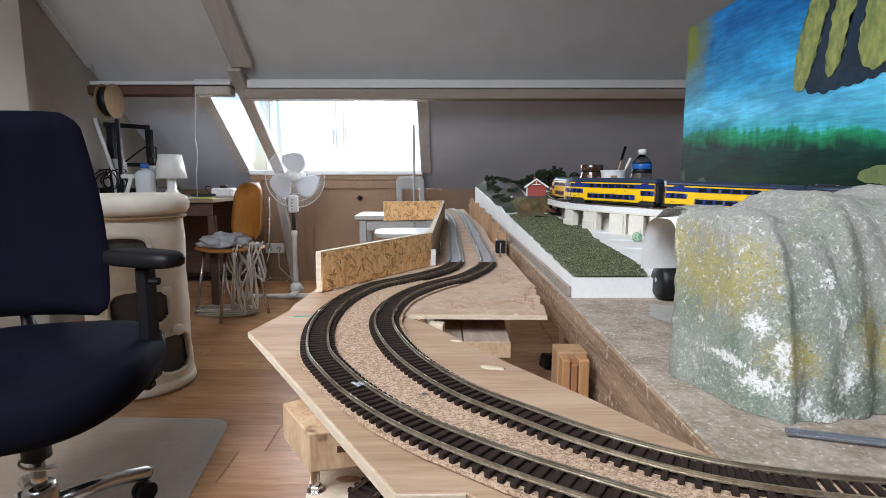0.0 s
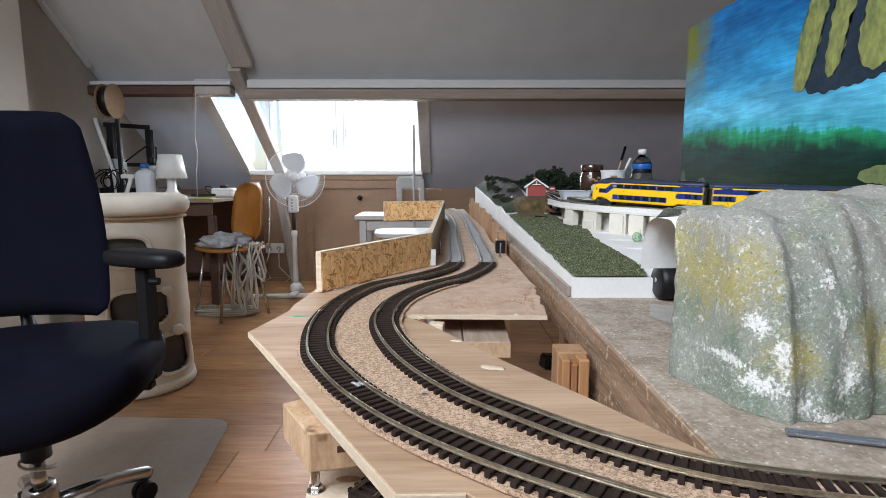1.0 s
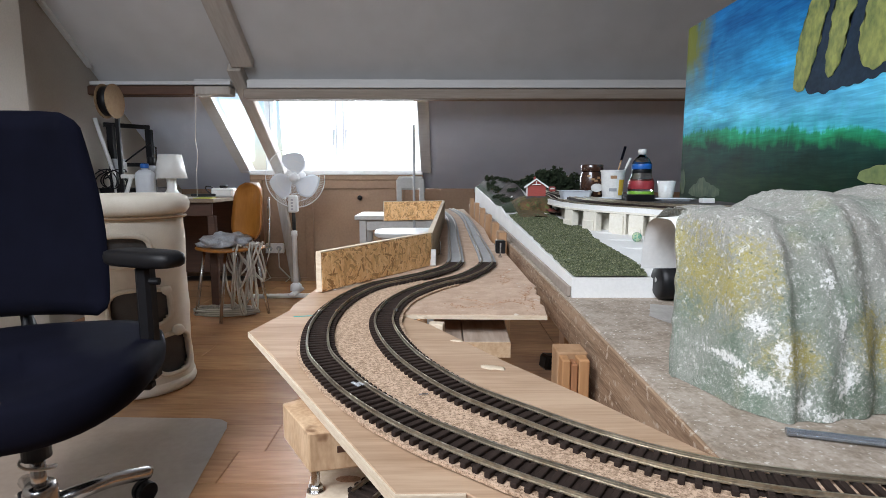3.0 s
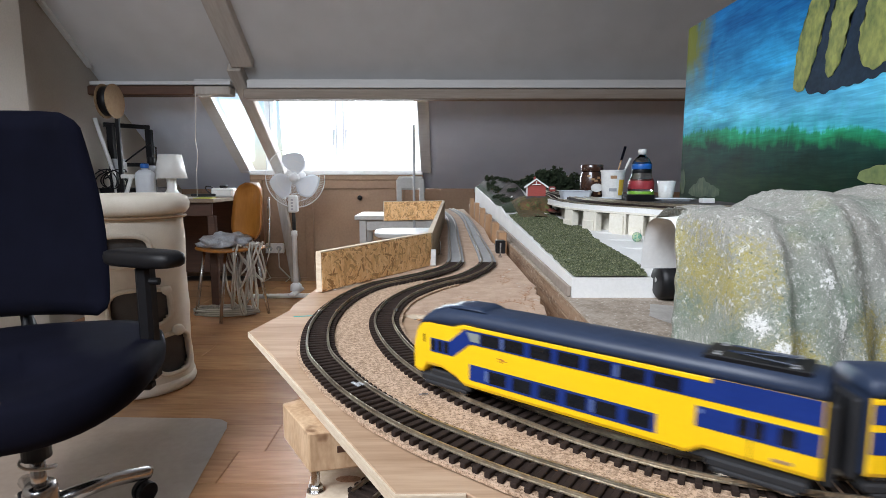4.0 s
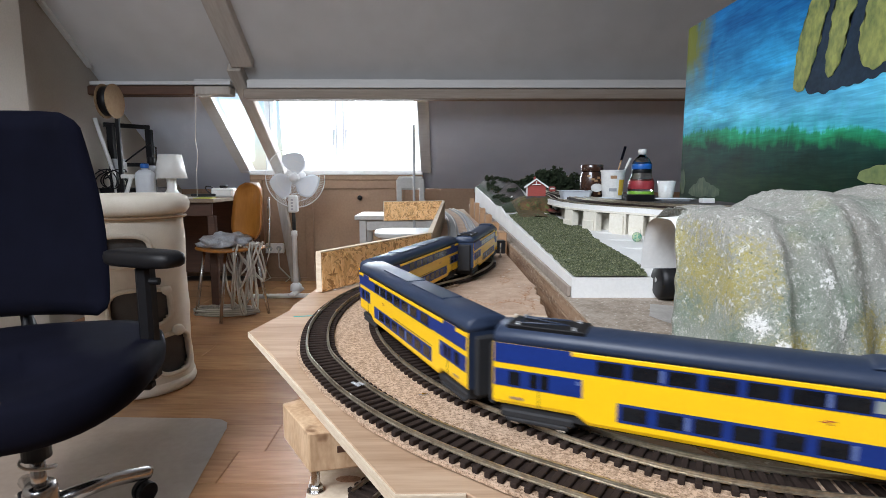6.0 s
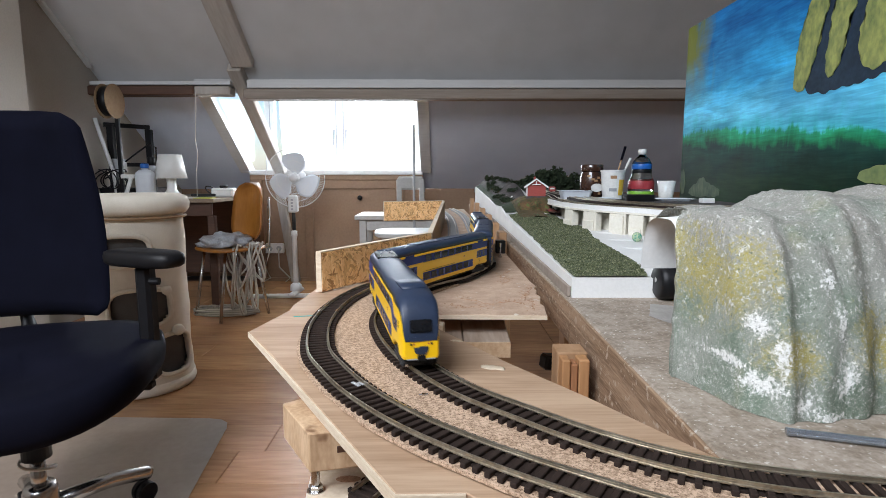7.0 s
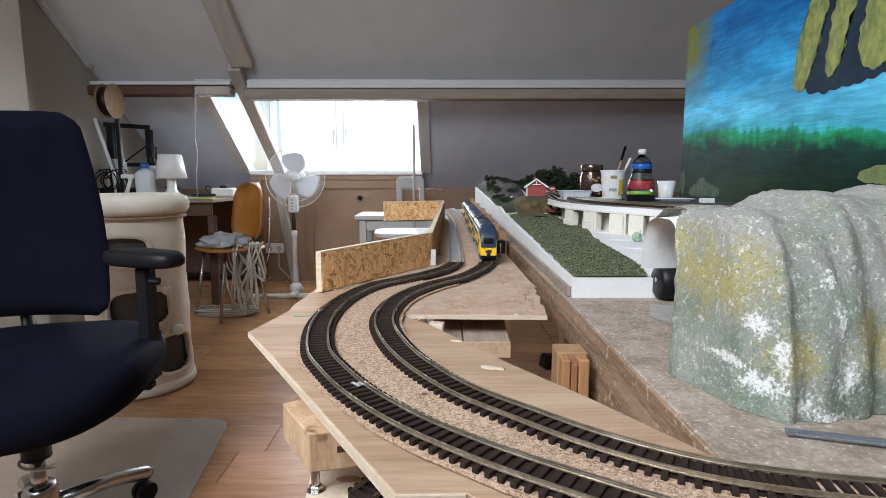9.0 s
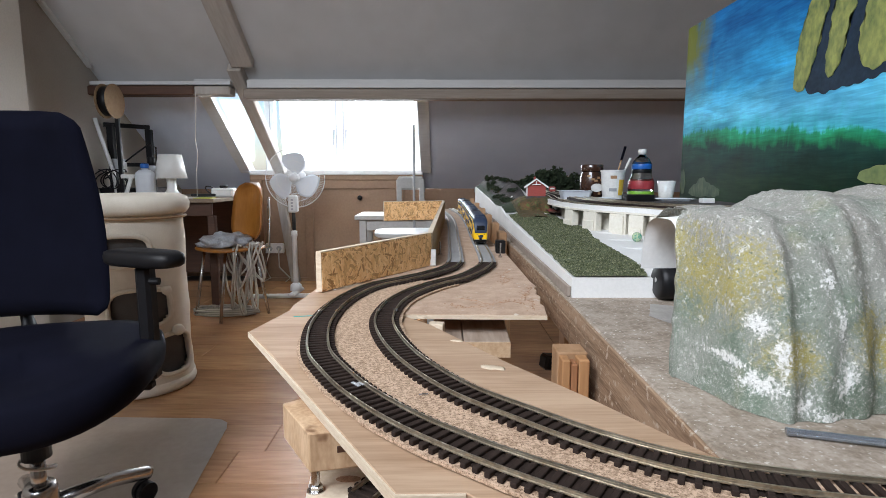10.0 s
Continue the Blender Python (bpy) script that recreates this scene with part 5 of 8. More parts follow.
# little red house
house = thing("model_house", pose(0.2530, 1.505, 0.8432, 0, 0, -6), "small red wooden house with white gable trim on the hill", "model house")
hw, hd, hh, rh = 0.0248, 0.028, 0.029, 0.017
part("plinth", box(-hw - 0.001, hw + 0.001, -hd - 0.001, hd + 0.001, -0.008, 0.002), M["ballast"], house)
bh = bmesh.new()
for y in (-hd, hd):
    for x, z in ((-hw, 0.002), (hw, 0.002), (hw, hh), (0, hh + rh), (-hw, hh)):
        bh.verts.new((x, y, z))
bmesh.ops.convex_hull(bh, input=bh.verts[:])
part("wall", bh, M["red"], house)
for sd in (-1, 1):
    br = bmesh.new()
    for y in (-hd - 0.004, hd + 0.004):
        for x, z in ((0, hh + rh + 0.0005), (0, hh + rh + 0.003), (sd * (hw + 0.006), hh - 0.0040), (sd * (hw + 0.006), hh - 0.0015)):
            br.verts.new((x, y, z))
    bmesh.ops.convex_hull(br, input=br.verts[:])
    part("roof", br, M["ballast"], house, "grey roof")
    br = bmesh.new()
    for y in (-hd - 0.0058, -hd - 0.0042):
        for x, z in ((0, hh + rh - 0.001), (0, hh + rh + 0.0036), (sd * (hw + 0.007), hh - 0.0062), (sd * (hw + 0.007), hh - 0.0014)):
            br.verts.new((x, y, z))
    bmesh.ops.convex_hull(br, input=br.verts[:])
    part("bargeboard", br, M["white"], house, "white bargeboard")
part("tie", box(-0.011, 0.011, -hd - 0.0050, -hd - 0.0005, hh + 0.003, hh + 0.0052), M["white"], house)
part("king_post", box(-0.0012, 0.0012, -hd - 0.0050, -hd - 0.0005, hh + 0.0053, hh + 0.013), M["white"], house)
part("corner_board", box(-hw - 0.0012, -hw + 0.0015, -hd - 0.0012, -hd + 0.0015, 0.002, hh), M["white"], house)
part("chimney", box(-0.006, -0.001, -0.006, 0.0, hh + rh - 0.004, hh + rh + 0.008), M["red"], house)


def bush(name, x, y, z, rx, ry, rz, count, seed, material, label):
    """A ragged clump of many small leaf tufts round a twiggy core."""
    rng = random.Random(seed)
    vs, fs = [], []
    blobs = [(rng.uniform(-0.75, 0.75), rng.uniform(-0.6, 0.6), rng.uniform(0.1, 0.75), rng.uniform(0.25, 0.45)) for _ in range(14)]
    for _ in range(count):
        bx, by, bz, br = rng.choice(blobs)
        v = Vector((rng.gauss(0, 1), rng.gauss(0, 1), rng.gauss(0, 1))).normalized() * br * rng.uniform(0.5, 1.05)
        c = Vector((x + (bx + v.x) * rx, y + (by + v.y) * ry, z + max(0.0, (bz + v.z)) * rz))
        s = rz * rng.uniform(0.05, 0.13)
        a = Vector((rng.uniform(-1, 1), rng.uniform(-1, 1), rng.uniform(-1, 1))).normalized() * s
        e = Vector((rng.uniform(-1, 1), rng.uniform(-1, 1), rng.uniform(-1, 1))).normalized() * s
        k = len(vs)
        vs += [tuple(c + a), tuple(c + e), tuple(c - a), tuple(c - e)]
        fs.append((k, k + 1, k + 2, k + 3))
    tr = thing(name, pose(0, 0, 0), label, "model tree")
    part("trunk", tube([(x, y, z - 0.01), (x + 0.002, y, z + rz * 0.5)], 0.004, 6), M["soil"], tr)
    me = bpy.data.meshes.new("crown")
    me.from_pydata(vs, [], fs)
    me.materials.append(material)
    cr = new("crown", me)
    cr.parent = tr
    return tr


for i, (x, y, rx, rz) in enumerate(((0.43, 2.56, 0.08, 0.075), (0.52, 2.60, 0.095, 0.095), (0.60, 2.67, 0.08, 0.075), (0.40, 2.62, 0.07, 0.05), (0.335, 2.66, 0.06, 0.04))):
    bush("model_tree", x, y, UP_Z - 0.009, rx, 0.05, rz, 2600, 30 + i, M["leaf"], "dark green foliage clump behind the red house")
for i, (x, y, rz) in enumerate(((0.195, 1.75, 0.020), (0.20, 2.0, 0.022), (0.205, 2.35, 0.028), (0.22, 2.65, 0.03), (0.20, 1.62, 0.014), (0.235, 1.85, 0.016), (0.245, 2.12, 0.018), (0.19, 1.88, 0.016), (0.235, 2.5, 0.020), (0.195, 2.2, 0.022), (0.25, 2.3, 0.016), (0.255, 1.70, 0.012))):
    bush("model_bush", x, y, ground_z(x, y) + 0.002, 0.022, 0.05, rz, 700, 50 + i, M["leaf"], "low dark green shrub at the landscape's edge")
wagon = thing("model_wagon", pose(0.430, 2.17, UP_Z - 0.0088, 0, 0, 80), "tiny dark red railway wagon by the trees", "model wagon")
part("body", box(-0.03, 0.03, -0.012, 0.012, 0.006, 0.026, 0.003), M["red"], wagon)
part("window", box(-0.031, -0.0295, -0.008, 0.008, 0.016, 0.022), M["paper"], wagon, "pale window band")
for x in (-0.018, 0.018):
    part("wheel", moved(lathe([(0.005, -0.012), (0.005, 0.012)], 12), pose(x, 0, 0.005, 90)), M["rubber"], wagon)
# second and third line on the plateau
for dx in (0.052, 0.104):
    ctrl = [(0.39 + dx, 2.8), (0.362 + dx, 2.1), (0.336 + dx * 0.9, 1.70), (0.338 + dx * 0.8, 1.42), (0.372 + dx * 0.7, 1.25 + dx * 0.35), (0.445 + dx * 0.5, 1.115 + dx * 0.5), (0.56, 1.035 + dx * 0.8), (0.73, 1.01 + dx * 0.8)]
    sp, _ = spline([(x, y, UP_Z) for x, y in ctrl])
    sd = thing("siding", pose(0, 0, 0), "model railway siding beside the upper line", "railway track")
    for off in (GAUGE_HALF, -GAUGE_HALF):
        part("rail", rail_bar(sp, off), M["rail"], sd)
    part("roadbed", strip(sp, 0.0145, -0.0086, -0.0030, every=4), M["sleeper"], sd, "dark sleeper bed")

# ---- jars and tubs on the plateau ----
def cushion_plate(rx, rz, n=24):
    return prism([(rx * math.cos(2 * math.pi * k / n), rz * math.sin(2 * math.pi * k / n)) for k in range(n)], -0.0012, 0.0006)


PZ = UP_Z - 0.0088
SIZE = 1.113


def on_plateau(x, y, grow=1.0):
    """A spot on the plateau for a thing built a size smaller."""
    return pose(x * SIZE, y * SIZE, PZ) @ Matrix.Diagonal((SIZE * grow, SIZE * grow, SIZE * grow, 1))


jar = thing("chocolate_spread_jar", on_plateau(0.412, 1.53, 1.12), "glass jar of dark chocolate spread with a brown lid", "jar")
part("glass_body", lathe([(0.024, 0), (0.0275, 0.004), (0.0285, 0.03), (0.0285, 0.052), (0.024, 0.064), (0.0235, 0.066)], 28), M["chocolate"], jar, "dark brown filled glass", True)
part("lid", lathe([(0.0265, 0.066), (0.027, 0.067), (0.027, 0.080), (0.0255, 0.082)], 28), M["chocolate"], jar, "dark brown screw lid", True)
part("label_plate", moved(cushion_plate(0.016, 0.010), pose(0.0289 * math.cos(radians(-78)), 0.0289 * math.sin(radians(-78)), 0.026, 90, 0, 12)), M["tub"], jar, "pale oval label")
for a, z in ((-100, 0.046), (-70, 0.050), (-120, 0.054), (-85, 0.043), (-55, 0.044), (-65, 0.012)):
    part("print_mark", moved(box(-0.004, 0.004, -0.0005, 0.0005, -0.0025, 0.0025, 0.0004), pose(0.0287 * math.cos(radians(a)), 0.0287 * math.sin(radians(a)), z, 0, 0, a + 90)), M["hazel"], jar)

cup = thing("yoghurt_tub", on_plateau(0.452, 1.47, 1.03), "white yoghurt tub with yellow print holding brushes", "tub")
part("tub_wall", lathe([(0.024, 0.0), (0.025, 0.001), (0.0305, 0.070), (0.032, 0.070), (0.032, 0.074), (0.0295, 0.074), (0.0235, 0.006), (0.001, 0.006)], 48), M["tub"], cup)
for a0, a1, z0, z1, mt, lb in ((-75, -40, 0.010, 0.050, "yellowprint", "yellow fruit print"), (-125, -85, 0.020, 0.028, "greymetal", "grey print bar"), (-118, -88, 0.052, 0.060, "hazel", "brown mark")):
    bb = bmesh.new()
    cols = []
    for k in range(7):
        a = radians(a0 + (a1 - a0) * k / 6)
        row = []
        for z in (z0, z1):
            rr = 0.0253 + (0.0305 - 0.025) * z / 0.070 + 0.0002
            row.append(bb.verts.new((rr * math.cos(a), rr * math.sin(a), z)))
        cols.append(row)
    for q, w2 in zip(cols, cols[1:]):
        bb.faces.new((q[0], w2[0], w2[1], q[1]))
    ob2 = part("print", bb, M[mt], cup, lb)
    ob2.modifiers.new("thick", "SOLIDIFY").thickness = 0.0003


def brush_thing(x0, y0, z0, x1, y1, z1, material, tipmat, label):
    br = thing("paint_brush", on_plateau(0, 0), label, "brush")
    a, c = Vector((x0, y0, z0)), Vector((x1, y1, z1))
    part("handle", tube([a, a.lerp(c, 0.72)], 0.0022, 8), material, br)
    part("tip", tube([a.lerp(c, 0.72), a.lerp(c, 0.80), c], 0.0034, 8), tipmat, br)


brush_thing(0.447, 1.47, 0.008, 0.482, 1.47, 0.138, M["hazel"], M["navy"], "brush with a brown handle and dark blue end in the tub")
brush_thing(0.455, 1.475, 0.008, 0.500, 1.48, 0.108, M["paper"], M["paper"], "white plastic stick leaning in the tub")

bot = thing("paint_bottle", on_plateau(0.538, 1.50), "clear plastic bottle with a red layer and blue label", "bottle")
part("bottle_wall", lathe([(0.030, 0), (0.033, 0.003), (0.034, 0.045), (0.026, 0.066), (0.0255, 0.094), (0.018, 0.108), (0.009, 0.114), (0.009, 0.122)], 28), M["clear"], bot, "clear plastic", True)
part("green_band", lathe([(0.0342, 0.006), (0.0345, 0.007), (0.0345, 0.019), (0.0342, 0.020)], 28, cap=False), M["greenpaint"], bot, "green label band", True)
part("red_band", lathe([(0.0343, 0.026), (0.0346, 0.027), (0.0344, 0.044), (0.0335, 0.048)], 28, cap=False), M["redpaint"], bot, "red label band", True)
part("black_band", lathe([(0.0262, 0.068), (0.0265, 0.069), (0.0265, 0.076), (0.0262, 0.077)], 28, cap=False), M["black"], bot, "black ring", True)
part("blue_band", lathe([(0.0262, 0.079), (0.0266, 0.080), (0.0266, 0.091), (0.0262, 0.092)], 28, cap=False), M["bluecap"], bot, "blue label band", True)
part("cap", lathe([(0.0105, 0.118), (0.0105, 0.131), (0.009, 0.132)], 20), M["tub"], bot, "white screw cap", True)

wc = thing("plastic_cup", on_plateau(0.583, 1.44, 1.05), "white plastic cup beside the bottle", "cup")
part("cup_wall", lathe([(0.016, 0), (0.0165, 0.001), (0.022, 0.046), (0.0205, 0.046), (0.0125, 0.003), (0.001, 0.003)], 24), M["tub"], wc, smooth=True)
bx = thing("black_box", on_plateau(0.475, 1.34), "small flat black box on the plateau", "box")
part("case", box(-0.034, 0.034, -0.02, 0.02, 0, 0.016, 0.002), M["black"], bx)
for x, y, rx, ry, nm in ((0.355, 1.48, 0.040, 0.03, 0.022), (0.40, 1.40, 0.036, 0.028, 0.006), (0.565, 1.36, 0.045, 0.03, 0.006)):
    tr = thing("plastic_tray", on_plateau(x, y), "clear plastic packaging tray lying on the plateau", "tray")
    b = bmesh.new()
    rim = []
    for zz, f in ((0, 0.85), (nm, 1.0), (nm, 1.08), (nm - 0.001, 1.08), (nm - 0.001, 0.97), (0.0012, 0.82)):
        rim.append([b.verts.new((rx * f * sx * (1 if abs(sx) else 1), ry * f * sy, zz)) for sx, sy in ((-1, -0.8), (-0.85, -1), (0.85, -1), (1, -0.8), (1, 0.8), (0.85, 1), (-0.85, 1), (-1, 0.8))])
    for r0, r1 in zip(rim, rim[1:]):
        for i in range(8):
            b.faces.new((r0[i], r0[(i + 1) % 8], r1[(i + 1) % 8], r1[i]))
    b.faces.new(list(reversed(rim[0])))
    b.faces.new(rim[-1])
    part("tray", b, M["milky"], tr)
mb = bmesh.new()
bmesh.ops.create_uvsphere(mb, u_segments=20, v_segments=12, radius=0.0088)
marble = obj("marble", mb, mat("green_marble_glass", (0.05, 0.30, 0.22), (0.45, 0.55, 0.35), 110, 0.08, coat=0.6, spread=(0.46, 0.56)), smooth=True)
marble.matrix_basis = pose(0.346, 0.972, ground_z(0.346, 0.972) + 0.0086)
tagged(marble, "green glass marble lying on the white foam", "marble")
wb = obj("foam_offcut", box(-0.014, 0.014, -0.01, 0.01, 0, 0.011, 0.001), M["foam"])
wb.matrix_basis = on_plateau(0.60, 1.25)
tagged(wb, "small white foam offcut on the plateau", "foam block")

# ---- painting ----
canvas = thing("painting", pose(0, 0, 0), "large acrylic landscape painting on a stretched canvas", "painting")
PX = 0.79
part("canvas", box(PX, PX + 0.02, 0.86, 1.84, T_TOP, 1.368, 0.002), M["painting"], canvas, "blue sky over green hills")


def blob_patch(name, pts, thick, material, seed, jag=0.008):
    """A flat patch of thick paint with a ragged outline, in the canvas plane."""
    rng = random.Random(seed)
    out = []
    area = sum(a0 * b1 - a1 * b0 for (a0, b0), (a1, b1) in zip(pts, pts[1:] + pts[:1]))
    sign = 1 if area > 0 else -1
    ring = pts
    for _ in range(2):
        ring = [w for (a0, b0), (a1, b1) in zip(ring, ring[1:] + ring[:1])
                for w in ((a0 * 0.75 + a1 * 0.25, b0 * 0.75 + b1 * 0.25), (a0 * 0.25 + a1 * 0.75, b0 * 0.25 + b1 * 0.75))]
    run = 0.0
    for (y, z), (y2, z2) in zip(ring, ring[1:] + ring[:1]):
        h = math.hypot(y2 - y, z2 - z)
        k = max(1, int(h / 0.0035))
        for q in range(k):
            f = q / k
            wob = sign * jag * (0.9 + 0.7 * abs(math.sin((run + h * f) * 95 + seed)) + 0.9 * noise.noise(Vector((run * 40 + h * f * 40, seed * 3.1, 0))))
            out.append((y + (y2 - y) * f + (z2 - z) / h * wob, z + (z2 - z) * f - (y2 - y) / h * wob))
        run += h
    b = bmesh.new()
    a = [b.verts.new((PX - 0.0002, y, z)) for y, z in out]
    c = [b.verts.new((PX - thick, y, z)) for y, z in out]
    b.faces.new(c)
    for i in range(len(out)):
        b.faces.new((a[i], a[(i + 1) % len(out)], c[(i + 1) % len(out)], c[i]))
    bmesh.ops.triangulate(b, faces=[f for f in b.faces if len(f.verts) > 4])
    bmesh.ops.recalc_face_normals(b, faces=b.faces[:])
    return part(name, b, material, canvas, "yellow green painted form" if material is M["moss"] else "")


blob_patch("paint_shadow", [(1.250, 1.085), (1.190, 1.36), (0.900, 1.36), (0.900, 1.10), (1.050, 1.085), (1.160, 1.075)], 0.0008, M["mossdark"], 3, 0.005)
blob_patch("paint_column", [(1.265, 1.10), (1.235, 1.09), (1.185, 1.25), (1.160, 1.355), (1.195, 1.355), (1.220, 1.27), (1.252, 1.20)], 0.0022, M["moss"], 1)
blob_patch("paint_column", [(1.165, 1.11), (1.142, 1.105), (1.115, 1.22), (1.080, 1.33), (1.115, 1.345), (1.148, 1.24)], 0.0022, M["moss"], 2)
blob_patch("paint_column", [(1.075, 1.115), (0.995, 1.10), (0.980, 1.23), (1.020, 1.27), (1.060, 1.22)], 0.0022, M["moss"], 4)
blob_patch("paint_column", [(0.975, 1.10), (0.930, 1.09), (0.930, 1.30), (0.975, 1.27)], 0.0022, M["moss"], 5)
blob_patch("paint_bush", [(1.06, 0.893), (0.90, 0.885), (0.90, 0.912), (0.97, 0.918), (1.03, 0.908)], 0.0020, M["mossgreen"], 6, 0.004)

blob_patch("paint_grass", [(1.835, 0.845), (1.800, 0.845), (1.806, 0.895), (1.818, 0.925), (1.828, 0.890)], 0.0012, M["mossgrey"], 7, 0.003)
blob_patch("paint_grass", [(1.780, 0.840), (1.560, 0.845), (1.600, 0.862), (1.650, 0.872), (1.690, 0.895), (1.715, 0.872), (1.750, 0.862)], 0.0012, M["mossgrey"], 8, 0.004)

# ---- rock ----
def mountain_mesh():
    """An arched plaster shell over the ramp, open at its end, with gullies and ridges."""
    nu, nv = 150, 96
    x_lo, x_hi = 0.178, 0.60
    crest_x = [0.165, 0.190, 0.205, 0.220, 0.236, 0.248, 0.262, 0.280, 0.300, 0.325, 0.335, 0.350, 0.375, 0.45, 0.60]
    crest_z = [0.8690, 0.8758, 0.8772, 0.8770, 0.8750, 0.8805, 0.8885, 0.8878, 0.8862, 0.8812, 0.8865, 0.8920, 0.8905, 0.892, 0.89]
    near_x = [0.165, 0.180, 0.190, 0.211, 0.235, 0.258, 0.270, 0.29, 0.33, 0.45, 0.70]
    near_y = [0.402, 0.396, 0.336, 0.316, 0.319, 0.324, 0.331, 0.330, 0.322, 0.318, 0.34]

    def shape(u, v, inner):
        x = x_lo + (x_hi - x_lo) * u ** 1.25
        zc = np.interp(x, crest_x, crest_z)
        yn = np.interp(x, near_x, near_y) + 0.0035 * noise.noise(Vector((x * 70, 2, 1))) + 0.0014 * noise.noise(Vector((x * 260, 2, 1)))
        yf = 0.500 + 0.045 * smoothstep(0.15, 0.6, u)
        th = 0.0075 + 0.0020 * noise.noise(Vector((x * 20, v * 4, 3)))
        z_base = T_TOP + 0.0004
        far_base = z_base + 0.066 * (1 - smoothstep(0.25, 0.6, u))
        # arch by angle from the near foot to the far foot
        a = math.pi * v
        c, s = math.cos(a), math.sin(a)
        e = 0.52
        px = math.copysign(abs(c) ** e, c)
        pz = abs(s) ** 0.62
        ym = (yn + yf) / 2
        hw2 = (yf - yn) / 2
        y = ym - px * hw2 * (1 - 0.16 * pz * (1 if c > 0 else 0.6))
        zb = z_base if c > 0 else z_base + (far_base - z_base) * (-c) ** 0.5
        z = zb + (zc - zb) * pz
        if inner:
            y = ym + (y - ym) * (1 - th / hw2)
            z = zb + (z - zb) * (1 - th / (zc - zb))
            return Vector((x + 0.001, y, z))
        lo_f = smoothstep(0.0, 0.012, z - z_base) if c > 0 else 1.0
        gully = noise.noise(Vector((x * 27, y * 14, z * 17 + 4)))
        butt = math.exp(-((x - 0.243 - 0.25 * (0.84 - z)) / (0.009 + 0.10 * max(0.0, 0.845 - z))) ** 2) * (1 - smoothstep(0.825, 0.846, z)) * (1 if c > 0 else 0)
        d = 0.0055 * butt + 0.0012 * gully + 0.0026 * noise.noise(Vector((x * 85, y * 85, z * 45))) + 0.0010 * noise.noise(Vector((x * 260, y * 260, z * 200)))
        out = Vector((0, -px * (1 - 0.8 * pz), pz * 0.55)).normalized()
        p = Vector((x, y, z)) + out * d * (0.35 + 0.65 * lo_f)
        edge = 1 - smoothstep(0.0, 0.05, u)
        p.x += edge * (-0.0075 + 0.0060 * pz + 0.0185 * smoothstep(0.30, 0.56, v)) + 0.0016 * noise.noise(Vector((5, y * 90, z * 90))) * edge
        p.z = max(p.z, z_base)
        return p

    b = bmesh.new()
    outer = [[b.verts.new(shape(i / nu, j / nv, False)) for j in range(nv + 1)] for i in range(nu + 1)]
    inner = [[b.verts.new(shape(i / nu, j / nv, True)) for j in range(nv + 1)] for i in range(nu + 1)]
    for j in range(nv + 1):
        inner[0][j].co.x = outer[0][j].co.x + 0.0015
    for i in range(nu):
        for j in range(nv):
            b.faces.new((outer[i][j], outer[i + 1][j], outer[i + 1][j + 1], outer[i][j + 1]))
            f = b.faces.new((inner[i][j], inner[i][j + 1], inner[i + 1][j + 1], inner[i + 1][j]))
            f.material_index = 1
    for j in range(nv):
        b.faces.new((outer[0][j], outer[0][j + 1], inner[0][j + 1], inner[0][j]))
        b.faces.new((outer[nu][j], inner[nu][j], inner[nu][j + 1], outer[nu][j + 1]))
    for i in range(nu):
        b.faces.new((outer[i][0], inner[i][0], inner[i + 1][0], outer[i + 1][0]))
        b.faces.new((outer[i][nv], outer[i + 1][nv], inner[i + 1][nv], inner[i][nv]))
    bmesh.ops.recalc_face_normals(b, faces=b.faces[:])
    for e in b.edges:
        if e.calc_face_angle(0.0) > 0.8:
            e.smooth = False
    return b


tagged(obj("model_mountain", mountain_mesh(), [M["rock"], M["foam"]], smooth=True), "hollow plaster mountain painted moss green, grey and white", "model mountain")

# ---- bits on the table ----
cyl = thing("black_cylinder", pose(0.262, 0.655, T_TOP + 0.0225), "black plastic cylinder lying under the tunnel mouth", "cylinder")
part("barrel", moved(lathe([(0.017, -0.003), (0.0205, -0.001), (0.0222, 0.004), (0.0222, 0.080), (0.019, 0.082)], 32), pose(0, 0, 0, 0, 90)), M["black"], cyl, smooth=True)
part("mount_hole", moved(lathe([(0.003, -0.0036), (0.003, -0.0026)], 12), pose(0, 0, 0.002, 0, 90)), M["steel"], cyl)
pap = obj("tissue_sheet", prism([(0.243, 0.628), (0.30, 0.60), (0.31, 0.50), (0.232, 0.545), (0.222, 0.575)], T_TOP + 0.0003, T_TOP + 0.0012), M["scrap"])
tagged(pap, "crumpled grey paper scrap on the table", "paper")
rod = thing("threaded_rod", pose(0, 0, 0), "bluish zinc threaded rod lying on the chipboard", "rod")
a, c = Vector((0.199, 0.3010, T_TOP + 0.0030)), Vector((0.32, 0.2640, T_TOP + 0.0030))
part("core", tube([a, c], 0.0021, 12), M["zinc"], rod)
thr = []
L = (c - a).length
d = (c - a).normalized()
sv = Vector((-d.y, d.x, 0))
for i in range(int(L / 0.0008) * 10):
    s = i * 0.00008
    an = 2 * math.pi * i / 10
    thr.append(a + d * s + 0.0023 * (math.cos(an) * sv + math.sin(an) * Vector((0, 0, 1))))
part("thread", tube(thr, 0.00026, 4), M["zinc"], rod)
rngd = random.Random(12)
vs, fs = [], []
